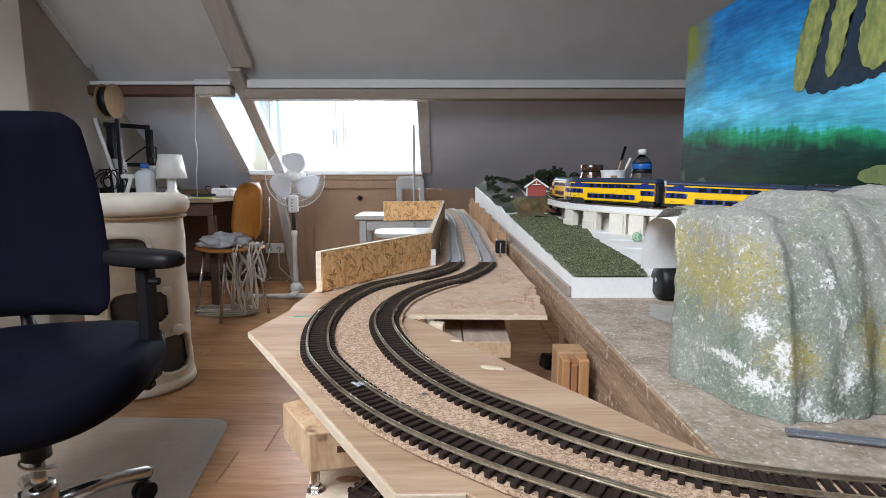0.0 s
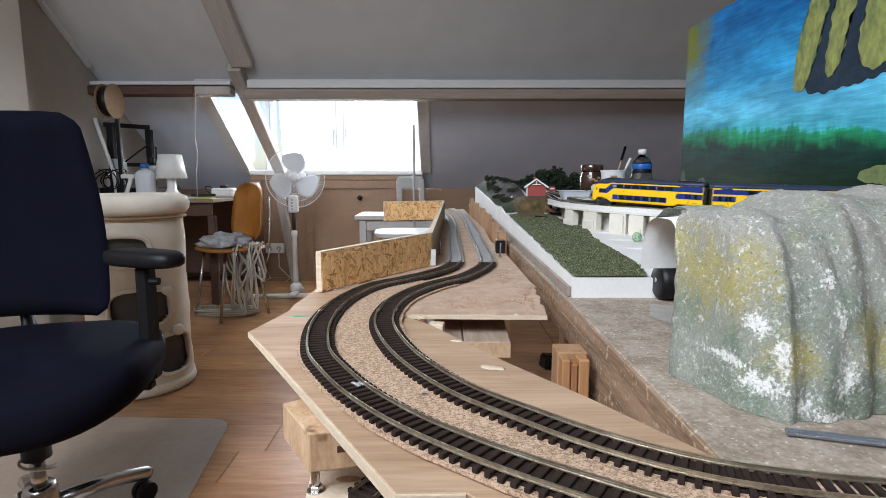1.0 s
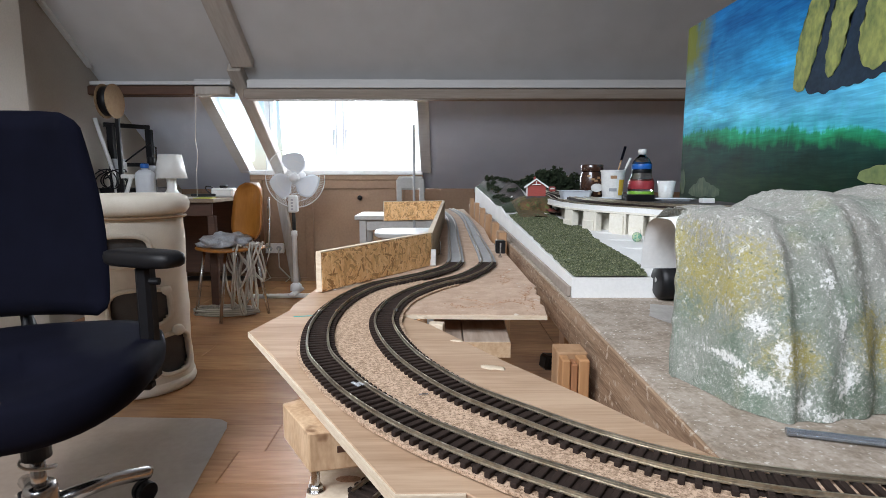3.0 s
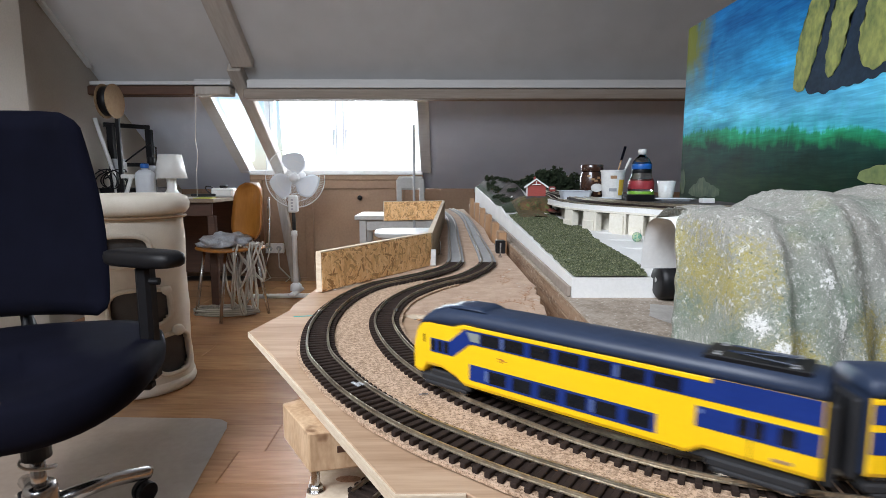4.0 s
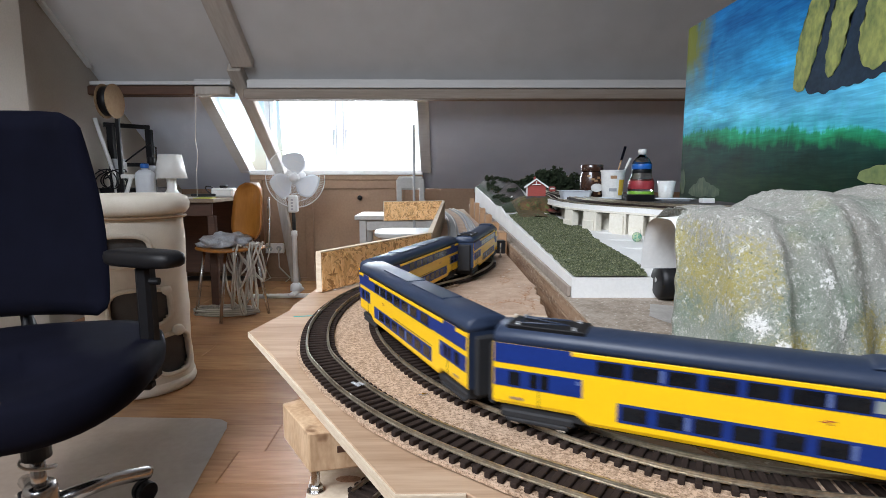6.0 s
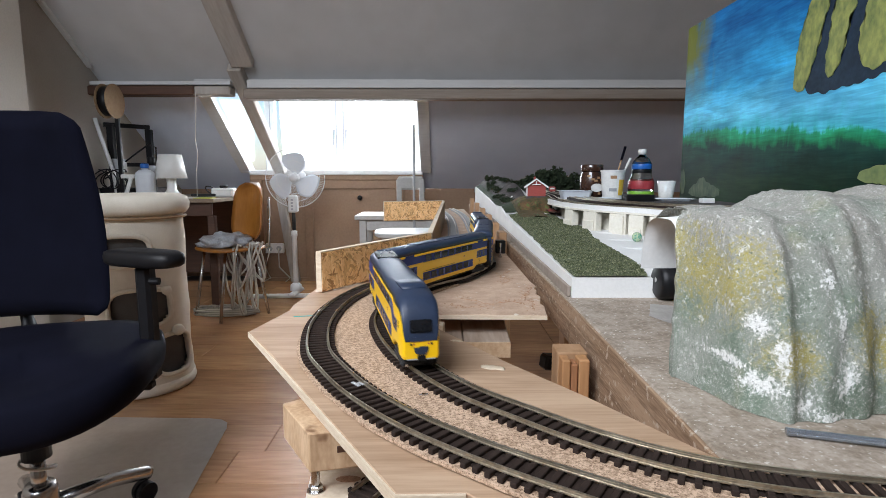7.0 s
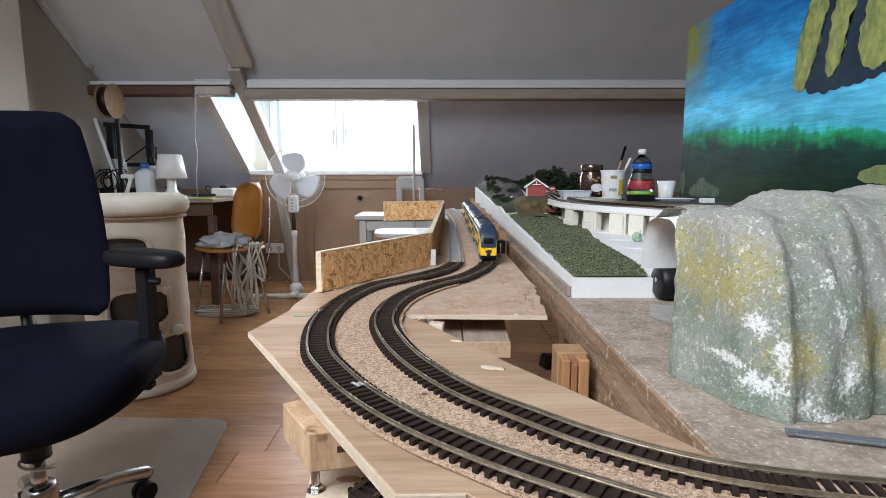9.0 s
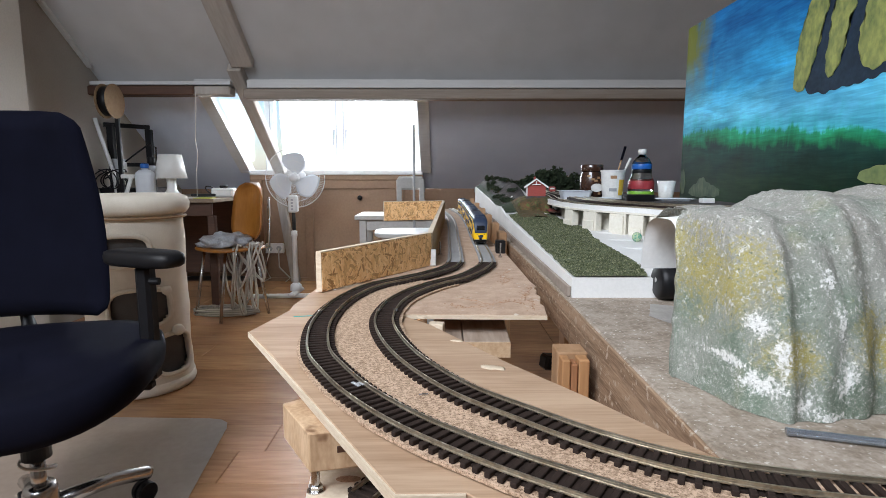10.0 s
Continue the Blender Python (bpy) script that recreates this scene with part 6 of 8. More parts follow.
for _ in range(130):
    x, y = rngd.uniform(0.15, 0.30), rngd.uniform(0.27, 0.66)
    if y < 0.40 and x > 0.17:
        continue
    r = rngd.uniform(0.0003, 0.0009)
    k = len(vs)
    vs += [(x - r, y, T_TOP), (x, y - r * 0.8, T_TOP), (x + r, y, T_TOP), (x, y + r * 0.7, T_TOP), (x, y, T_TOP + r * 0.8)]
    fs += [(k, k + 1, k + 4), (k + 1, k + 2, k + 4), (k + 2, k + 3, k + 4), (k + 3, k, k + 4)]
me = bpy.data.meshes.new("plaster_crumbs")
me.from_pydata(vs, [], fs)
me.materials.append(M["plasterfoam"])
tagged(new("plaster_crumbs", me), "white plaster crumbs scattered on the table", "crumbs", kind="stuff")

# ---- strand board fence round the far curve ----
def wall_piece(name, p, q, z0, z1, thick, material, edge, label, dz=0.0):
    t = thing(name, pose(0, 0, 0), label, "board", "fence boards")
    p, q = Vector((*p, 0)), Vector((*q, 0))
    d = (q - p).normalized()
    n = Vector((-d.y, d.x, 0)) * thick
    b = bmesh.new()
    for w2, top in ((p, z1), (q, z1 + dz), (q + n, z1 + dz), (p + n, z1)):
        b.verts.new((w2.x, w2.y, z0))
        b.verts.new((w2.x, w2.y, top))
    bmesh.ops.convex_hull(b, input=b.verts[:])
    part("panel", b, material, t)
    b = bmesh.new()
    for w2, top in ((p, z1), (q, z1 + dz), (q + n, z1 + dz), (p + n, z1)):
        b.verts.new((w2.x, w2.y, top + 0.0001))
        b.verts.new((w2.x, w2.y, top + 0.0010))
    bmesh.ops.convex_hull(b, input=b.verts[:])
    part("top_edge", b, edge, t, "pale sawn edge")
    b = bmesh.new()
    for w2 in (p - d * 0.0008, p - d * 0.0001, p + n - d * 0.0001, p + n - d * 0.0008):
        b.verts.new((w2.x, w2.y, z0))
        b.verts.new((w2.x, w2.y, z1))
    bmesh.ops.convex_hull(b, input=b.verts[:])
    part("end_edge", b, edge, t, "pale sawn edge")
    return t


def flake_colour():
    m = mat("pressed_flakes", (0.94, 0.68, 0.37), (0.76, 0.47, 0.21), 120, 0.6, bump=0.3, stretch=(1, 1, 0.4))
    n, l = m.node_tree.nodes, m.node_tree.links
    geo = n.new("ShaderNodeNewGeometry")
    r = n.new("ShaderNodeValToRGB")
    for e, c in zip(r.color_ramp.elements, ((0.50, 0.38, 0.28, 1), (1.1, 1.1, 1.1, 1))):
        e.color = c
    e = r.color_ramp.elements.new(0.35)
    e.color = (0.98, 0.90, 0.78, 1)
    l.new(geo.outputs["Random Per Island"], r.inputs[0])
    mx = n.new("ShaderNodeMix")
    mx.data_type, mx.blend_type = "RGBA", "MULTIPLY"
    mx.inputs["Factor"].default_value = 1.0
    p = n["Principled BSDF"]
    l.new(p.inputs["Base Color"].links[0].from_socket, mx.inputs["A"])
    l.new(r.outputs[0], mx.inputs["B"])
    l.new(mx.outputs["Result"], p.inputs["Base Color"])
    return m


M["flakes"] = flake_colour()


def flakes(parent, p, q, z0, z1, side, count, seed):
    """Pressed wood flakes lying crosswise over the face of a strand board."""
    rng = random.Random(seed)
    p, q = Vector((*p, 0)), Vector((*q, 0))
    d = (q - p).normalized()
    nn = Vector((d.y, -d.x, 0)) * side
    length = (q - p).length
    verts, faces = [], []
    for k in range(count):
        a = rng.choice((rng.gauss(1.3, 0.5), rng.uniform(-1.6, 1.6), rng.gauss(2.2, 0.5)))
        lh, wh = rng.uniform(0.004, 0.012), rng.uniform(0.0008, 0.0024)
        u, v = rng.uniform(0, length), rng.uniform(z0, z1)
        out = 0.0002 + 0.0008 * rng.random()
        pts = []
        for su, sv in ((-1, -0.7), (-0.8, 1), (0.9, 0.8), (1.0, -0.5), (0.1, -1.1)):
            su, sv = su * lh * rng.uniform(0.8, 1.1), sv * wh * rng.uniform(0.6, 1.2)
            pu = min(max(u + su * math.cos(a) - sv * math.sin(a), 0.0002), length - 0.0002)
            pv = min(max(v + su * math.sin(a) + sv * math.cos(a), z0 + 0.0002), z1 - 0.0002)
            pts.append((pu, pv))
        base = len(verts)
        tilt = rng.uniform(-0.00025, 0.00025)
        for h in (0.0, 1.0):
            for i, (pu, pv) in enumerate(pts):
                w = p + d * pu + nn * (h * (out + tilt * (i - 2) * 0.4) + 0.00005)
                verts.append((w.x, w.y, pv))
        faces.append(tuple(base + 5 + i for i in range(5)))
        for i in range(5):
            faces.append((base + i, base + (i + 1) % 5, base + 5 + (i + 1) % 5, base + 5 + i))
    me = bpy.data.meshes.new("flake_surface")
    me.from_pydata(verts, [], faces)
    me.materials.append(M["flakes"])
    ob = new("flake_surface", me)
    ob.parent = parent
    return tagged(ob, "pressed wood flakes in mixed honey browns", kind="stuff")


near_board = wall_piece("fence_board", (-0.1490, 0.664), (-0.0190, 0.866), B_TOP + 0.0005, 0.8065, 0.009, M["osb"], M["plyedge"], "strand board strip standing along the outer track", 0.003)
wall_piece("fence_board", (-0.0170, 0.872), (0.006, 1.78), B_TOP + 0.0005, 0.8085, 0.008, M["pinex"], M["plyedge"], "pale wooden strip standing beside the straight track", 0.010)
far_board = wall_piece("fence_board", (-0.185, 1.73), (0.003, 1.80), B_TOP + 0.0005, 0.818, 0.009, M["osb"], M["plyedge"], "strand board strip closing the far end")
flakes(near_board, (-0.1490, 0.664), (-0.0190, 0.866), B_TOP + 0.0008, 0.8062, 1, 900, 21)
flakes(far_board, (-0.185, 1.73), (0.003, 1.80), B_TOP + 0.0008, 0.8178, 1, 500, 22)
stick = obj("dark_rod", moved(lathe([(0.0070, 0), (0.0070, 1.17), (0.005, 1.172)], 10), pose(-0.158, 3.0, 0)), M["greymetal"], smooth=True)
tagged(stick, "thin dark metal rod standing on the floor behind the boards", "rod")
for x, y, h in ((-0.0055, 0.985, 0.024), (0.101, 0.955, 0.025)):
    sc = thing("machine_screw", pose(x, y, B_TOP), "upright steel machine screw through the board", "screw")
    part("shank", lathe([(0.0014, 0.002), (0.0014, h), (0.0010, h + 0.0005)], 8), M["steel"], sc)
    part("nut", lathe([(0.0034, 0), (0.0034, 0.0028)], 6), M["steel"], sc)
clip = obj("white_bracket", box(-0.006, 0.006, -0.004, 0.004, 0, 0.012, 0.001, box(-0.0025, 0.006, -0.004, 0.004, 0.012, 0.026, 0.001)), M["fanwhite"])
clip.matrix_basis = pose(-0.0135 + 0.001, 0.93, B_TOP) @ pose(-0.0045, -0.063, 0)
tagged(clip, "small white plastic bracket behind the fence", "bracket")

conn = thing("connector_box", pose(0.111, 1.012, B_TOP), "small black connector box on the chipboard plate", "connector")
part("case", box(-0.013, 0.0045, -0.010, 0.010, 0, 0.024, 0.0012), M["black"], conn)
part("lead", tube([(-0.005, 0.010, 0.008), (-0.006, 0.030, 0.004), (-0.002, 0.070, 0.0015), (-0.004, 0.12, 0.0015)], 0.0011, 6), M["black"], conn, "thin black lead")

# timber round the boards
blk = thing("timber_block", pose(0, 0, 0), "sawn pine block below the chipboard plate", "wood block")
part("block", prism([(0.0212, 0.532), (0.0680, 0.532), (0.0725, 0.66), (0.0212, 0.66)], 0.7185, 0.7350, 0.0012), M["greypine"], blk, "greyed sawn pine")
part("end_face", prism([(0.0216, 0.5305), (0.0676, 0.5305), (0.0676, 0.5318), (0.0216, 0.5318)], 0.7190, 0.7345), M["endgrain"], blk, "rough end grain")
blk2 = thing("timber_block", pose(0, 0, 0), "narrow greyed pine block beside a wider one", "wood block")
part("block", prism([(-0.0110, 0.540), (0.0203, 0.534), (0.0203, 0.66), (-0.0110, 0.66)], 0.7200, 0.7345, 0.0012), M["greypine"], blk2)
wedge = obj("shim", prism([(-0.0140, 0.5400), (0.0000, 0.5340), (0.0020, 0.5480), (-0.0140, 0.5500)], 0.7352, 0.7515, 0.0008), M["plyedge"])
tagged(wedge, "pale wooden shim below the chipboard plate", "shim")
M["lathpine"] = mat("orange_pine_lath", (0.47, 0.25, 0.11), (0.30, 0.14, 0.055), 30, 0.7, bump=0.3, stretch=(1, 1, 0.1))
for i, (x0, x1, mt) in enumerate(((0.1125, 0.1205, "lathpine"), (0.1213, 0.1275, "darkpine"), (0.1283, 0.1385, "lathpine"))):
    if mt == "darkpine":
        M["darkpine"] = mat("reddish_split_pine", (0.40, 0.19, 0.085), (0.25, 0.10, 0.04), 22, 0.8, bump=0.3, stretch=(1, 1, 0.1))
    st = obj("table_post", box(x0, x1, 0.497, 0.515, 0.02, 0.7275 - (0.004 if i == 1 else 0.0), 0.001), M[mt])
    tagged(st, "upright pine lath clamped beside the table edge", "post", "post laths")
cap = obj("post_cap", box(0.112, 0.141, 0.516, 0.545, 0.60, 0.7290, 0.001), M["pine"])
tagged(cap, "pine post behind the laths", "post")
for y, z, x in ((2.45, 0.800, 0.131), (2.1, 0.797, 0.131), (1.82, 0.793, 0.132), (1.58, 0.789, 0.132), (1.38, 0.783, 0.133), (1.22, 0.776, 0.133)):
    bl = obj("edge_block", box(x - 0.011, x + 0.007 + 0.004 * 0, y - 0.025, y + 0.025, 0.64, z, 0.0015), M["pine"])
    tagged(bl, "small pine block along the table's edge", "wood block", "edge blocks")
# added black shape, stands in for the dark void under the boards
dark = obj("dark_gap_shape", moved(box(-0.006, 0.006, -0.015, 0.015, 0.35, 0.66, 0.003, box(-0.06, 0.06, -0.010, 0.010, 0.60, 0.62, 0.003)), pose(0.10, 0.70, 0.04, 0, 9, 20)), M["black"])
tagged(dark, "black shape added in the dark gap below the boards", "clamp")

# beam, bolt and lower plank under the plywood
beam = thing("support_beam", pose(0, 0, 0), "sawn pine support block under the plywood board", "wood block")
part("block", prism([(-0.0826, 0.318), (-0.0330, 0.3300), (-0.030, 0.42), (-0.1120, 0.3640)], 0.7172, 0.7430, 0.0009), M["endpine"], beam)
part("splinter", prism([(-0.0660, 0.3217), (-0.0560, 0.3241), (-0.0560, 0.3270), (-0.0660, 0.3250)], 0.7285, 0.7330, 0.0003), M["darkwood"], beam, "dark torn knot hole")
plank = thing("lower_plank", pose(0, 0, 0), "plywood shelf with a knot below the beam, paled to look window-lit", "board")
# the paler edge wood replaces window light falling on the shelf
part("plate", prism([(-0.102, 0.44), (0.02, 0.44), (0.02, 0.315), (-0.090, 0.330)], 0.683, 0.690, 0.0006), M["plyedge"], plank)
part("knot", moved(lathe([(0.0002, 0.0004), (0.004, 0.0004), (0.007, 0.0002), (0.008, 0.0001)], 20), pose(-0.066, 0.358, 0.690) @ Matrix.Diagonal((1.1, 0.55, 1, 1))), M["crack"], plank, "brown knot")
part("leg", box(-0.03, 0.01, 0.38, 0.42, 0, 0.6825), M["pine"], plank)
bolt = thing("adjusting_bolt", pose(-0.0855, 0.3440, 0.690), "steel bolt with nut carrying the beam", "bolt")
part("shank", lathe([(0.0030, 0.002), (0.0030, 0.0258)], 12), M["steel"], bolt)
part("nut", lathe([(0.0042, 0.0008), (0.0047, 0.0012), (0.0047, 0.0040), (0.0042, 0.0044)], 6), M["steel"], bolt)
part("washer", lathe([(0.0060, 0), (0.0060, 0.0008)], 20), M["steel"], bolt)
low = thing("hidden_track", pose(0, 0, 0), "model railway track on the shelf below", "railway track")
lp, _ = spline([(-0.052, 0.328, 0.6985), (-0.036, 0.352, 0.6985), (-0.005, 0.385, 0.6985)])
for off in (GAUGE_HALF, -GAUGE_HALF):
    part("rail", rail_bar(lp, off), M["rail"], low)
sleepers(low, lp, 0.003, 0.075)
part("bed", strip(lp, 0.012, -0.0083, -0.0050), M["sleeper"], low)

# small marks on the tracks and boards
tk = obj("rail_joiner_scraps", box(-0.0050, 0.0042, -0.0012, 0.0012, 0, 0.0007, 0.0002, box(-0.0020, 0.0040, 0.0022, 0.0042, 0, 0.0007, 0.0002, box(-0.0016, 0.0005, -0.0012, 0.0035, 0, 0.0006))), M["greymetal"])
tk.matrix_basis = pose(-0.0575, 0.3480, RAIL - 0.0024, 0, 0, -50)
tagged(tk, "small grey metal scraps lying between the rails", "scrap")
pin = obj("track_pin", tube([(-0.003, 0, 0.0006), (0.003, 0.0004, 0.0008)], 0.0005, 6, box(-0.001, 0.001, -0.001, 0.001, 0, 0.0012)), M["steel"])
pin.matrix_basis = pose(-0.0125, 0.3380, RAIL - 0.0056)
tagged(pin, "tiny steel track pin on the cork", "pin")
for x, y, r, s in ((0.037, 0.3985, 0.0075, 1), (0.012, 0.4660, 0.004, 2), (-0.022, 0.545, 0.005, 3)):
    q = bmesh.new()
    bmesh.ops.create_icosphere(q, subdivisions=3, radius=1)
    for v in q.verts:
        k = 1 + 0.45 * noise.noise(v.co * 1.7 + Vector((s, 0, 0)))
        v.co = Vector((v.co.x * r * 1.3 * k, v.co.y * r * 0.55 * k, v.co.z * 0.0008))
    g = obj("glue_blob", q, M["plyedge"], smooth=True)
    g.matrix_basis = pose(x, y, A_TOP + 0.0002 if y < 0.5 else B_TOP + 0.0002, 0, 0, -20)
    tagged(g, "dried white glue blob on the plywood", "glue")
tm = obj("teal_mark", box(-0.012, 0.012, -0.0013, 0.0013, 0, 0.0004, 0.0001), M["tealmark"])
tm.matrix_basis = pose(-0.142, 0.552, A_TOP, 0, 0, 12)
tagged(tm, "teal marker stroke on the plywood", "mark")
for y, path in ((0.548, outer_path), (0.549, lower_path)):
    i = int(s_at_y(path, y, 0) / ST)
    for off in (GAUGE_HALF, -GAUGE_HALF):
        p = side_line(path, off)[i]
        j = obj("rail_joiner", box(-0.0022, 0.0022, -0.0045, 0.0045, -0.0026, -0.0006, 0.0002), M["steel"])
        j.matrix_basis = pose(p[0], p[1], p[2])
        tagged(j, "bright metal rail joiner at the track joint", "rail joiner", "rail joiners")

rngt = random.Random(31)
for pts in ([(0.098, 0.575), (0.100, 0.61), (0.093, 0.63), (0.104, 0.66), (0.112, 0.70)], [(0.02, 0.63), (0.055, 0.60), (0.075, 0.615), (0.092, 0.605)], [(0.005, 0.60), (0.02, 0.585), (0.05, 0.588)], [(0.075, 0.72), (0.09, 0.74), (0.085, 0.78), (0.10, 0.82)]):
    fine = []
    for a, c in zip(pts, pts[1:]):
        for k in range(7):
            f = k / 7
            fine.append((a[0] + (c[0] - a[0]) * f + rngt.uniform(-0.0025, 0.0025), a[1] + (c[1] - a[1]) * f + rngt.uniform(-0.0035, 0.0035), B_TOP + 0.0002))
    bits = tube([(x + 0.0016, y - 0.0012, z - 0.0001) for x, y, z in fine], 0.0004, 5)
    for x, y, z in fine:
        for _ in range(2):
            r, ox, oy = rngt.uniform(0.0003, 0.0009), rngt.gauss(0, 0.0040), rngt.gauss(0, 0.0060)
            box(x + ox - r, x + ox + r, y + oy - r * 0.7, y + oy + r * 0.7, z - 0.0002, z + r * 0.5, 0.0, bits)
    crack = obj("surface_crack", bits, M["crack"])
    tagged(crack, "ragged crack with torn orange chips in the board", "crack", "chipboard cracks")


# ---- office chair ----
def superellipse(rx, ry, n, e=2.6):
    out = []
    for i in range(n):
        a = 2 * math.pi * i / n
        c, s = math.cos(a), math.sin(a)
        out.append((rx * math.copysign(abs(c) ** (2 / e), c), ry * math.copysign(abs(s) ** (2 / e), s)))
    return out


def cushion(rx, ry, layers, n=48, e=2.8, droop=0.0):
    """A padded form from (scale, height) layers over a rounded plan."""
    b = bmesh.new()
    base = superellipse(rx, ry, n, e)
    rings = []
    for f, z in layers:
        rings.append([b.verts.new((x * f, y * f, z - droop * max(0.0, -y / ry) ** 3)) for x, y in base])
    for r0, r1 in zip(rings, rings[1:]):
        for i in range(n):
            b.faces.new((r0[i], r0[(i + 1) % n], r1[(i + 1) % n], r1[i]))
    b.faces.new(list(reversed(rings[0])))
    b.faces.new(rings[-1])
    return b


chair = thing("office_chair", pose(-0.945, 1.20, 0), "navy upholstered office chair with black armrest and chrome base", "office chair")
seat = part("seat", moved(cushion(0.272, 0.275, [(0.80, 0.405), (0.93, 0.412), (0.985, 0.435), (1.0, 0.465), (0.985, 0.492), (0.94, 0.506), (0.80, 0.510), (0.4, 0.505), (0.05, 0.503)], droop=0.035), pose(0, 0, 0, 0, 0, 14)), M["navy"], chair, "thick navy seat cushion", True)
# backrest: a curved padded plate
bb = bmesh.new()
nx, nz = 26, 30
grid = {}
for side in (0, 1):
    for j in range(nz + 1):
        for i in range(nx + 1):
            u, v = -1 + 2 * i / nx, j / nz
            half = 0.292 - 0.060 * v ** 1.6
            cx = -0.238
            # rounded corners
            cr = 1.0
            if v > 0.93:
                cr = 1 - 0.16 * ((v - 0.93) / 0.07) ** 2
            if v < 0.06:
                cr = 1 - 0.10 * ((0.06 - v) / 0.06) ** 2
            z = 0.510 + 0.565 * v - 0.020 * u * u * (v - 0.3) + (0.014 * u if v < 0.1 else 0)
            edge = max(abs(u), abs(2 * v - 1))
            th = 0.034 * (1 - smoothstep(0.86, 1.0, edge) * 0.95)
            y = 0.300 - 0.075 * u * u + 0.045 * math.sin(v * 2.6) + (-th if side == 0 else th)
            grid[side, i, j] = bb.verts.new((cx + u * half * cr, y, z))
for side in (0, 1):
    for j in range(nz):
        for i in range(nx):
            q = [grid[side, i, j], grid[side, i + 1, j], grid[side, i + 1, j + 1], grid[side, i, j + 1]]
            bb.faces.new(q if side == 0 else q[::-1])
for j in range(nz):
    for i in (0, nx):
        bb.faces.new((grid[0, i, j], grid[1, i, j], grid[1, i, j + 1], grid[0, i, j + 1]))
for i in range(nx):
    for j in (0, nz):
        bb.faces.new((grid[0, i, j], grid[1, i, j], grid[1, i + 1, j], grid[0, i + 1, j]))
bmesh.ops.recalc_face_normals(bb, faces=bb.faces[:])
part("backrest", bb, M["navy"], chair, "tall navy backrest", True)
part("back_bracket", tube([(-0.25, 0.31, 0.60), (-0.24, 0.33, 0.46), (-0.14, 0.20, 0.385), (0, 0.02, 0.385)], 0.022, 10), M["chairblack"], chair, "black back bracket", True)
part("mechanism", box(-0.09, 0.09, -0.11, 0.12, 0.365, 0.404, 0.01), M["chairblack"], chair, "black seat mechanism")
for sx, ang in ((1, -16),):
    arm = part("armrest_post", box(0.207, 0.242, 0.085, 0.128, 0.40, 0.686, 0.008), M["chairblack"], chair, "black armrest post")
    part("armrest_bracket", box(0.05, 0.232, 0.080, 0.112, 0.378, 0.400, 0.006), M["chairblack"], arm)
    part("armrest_pad", moved(cushion(0.112, 0.046, [(0.90, 0.686), (0.98, 0.692), (1.0, 0.704), (0.97, 0.716), (0.86, 0.721), (0.4, 0.722)], 40, 3.2), pose(0.222, 0.108, 0, 0, 0, -22)), M["chairblack"], arm, "soft black armrest pad", True)
    part("knob", moved(lathe([(0.009, 0), (0.009, 0.022)], 12), pose(0.240, 0.097, 0.648, 0, 90)), M["chairblack"], arm)
col = part("gas_column", lathe([(0.030, 0.250), (0.030, 0.345), (0.034, 0.350), (0.034, 0.366)], 20), M["chairblack"], chair, "black column sleeve", True)
part("piston", lathe([(0.016, 0.13), (0.016, 0.255)], 16), M["steel"], col, "bright steel piston", True)
part("hub", lathe([(0.038, 0.085), (0.040, 0.10), (0.036, 0.17), (0.030, 0.185)], 20), M["steel"], chair, "chrome hub", True)
for k in range(5):
    a = math.atan2(0.26, 0.135) + k * 2 * math.pi / 5
    leg = part("base_leg", tube([(0.03 * math.cos(a), 0.03 * math.sin(a), 0.125), (0.16 * math.cos(a), 0.16 * math.sin(a), 0.110), (0.255 * math.cos(a), 0.255 * math.sin(a), 0.083), (0.265 * math.cos(a), 0.265 * math.sin(a), 0.078)], 0.019, 10), M["steel"], chair, "chrome base leg", True)
    part("castor", moved(lathe([(0.026, -0.020), (0.028, -0.016), (0.028, -0.004), (0.020, -0.002), (0.020, 0.002), (0.028, 0.004), (0.028, 0.016), (0.026, 0.020)], 18), pose(0.250 * math.cos(a), 0.250 * math.sin(a), 0.0315, 90, 0, math.degrees(a))), M["chairblack"], leg, "black castor")
part("cable_loop", tube([(0.034 * math.cos(t), 0.034 * math.sin(t), 0.225 + 0.02 * math.sin(t * 0.5)) for t in np.linspace(2.6, 8.2, 28)], 0.0035, 8), M["cable"], chair, "pale cable round the column")

fm = obj("floor_mat", prism([(-2.1, 0.75), (-0.62, 0.75), (-0.775, 1.86), (-0.79, 1.905), (-0.82, 1.93), (-0.87, 1.94), (-2.1, 1.97)], 0.002, 0.0045, 0.001), M["mat"])
tagged(fm, "hazy translucent plastic mat under the office chair", "floor mat")

# ---- cat barrel ----
CX, CY = -1.305, 2.30
cat = thing("cat_barrel", pose(CX, CY, 0), "cream plush cat barrel with round openings and grey lining", "cat tree")
FACE = math.atan2(-CY, -CX)


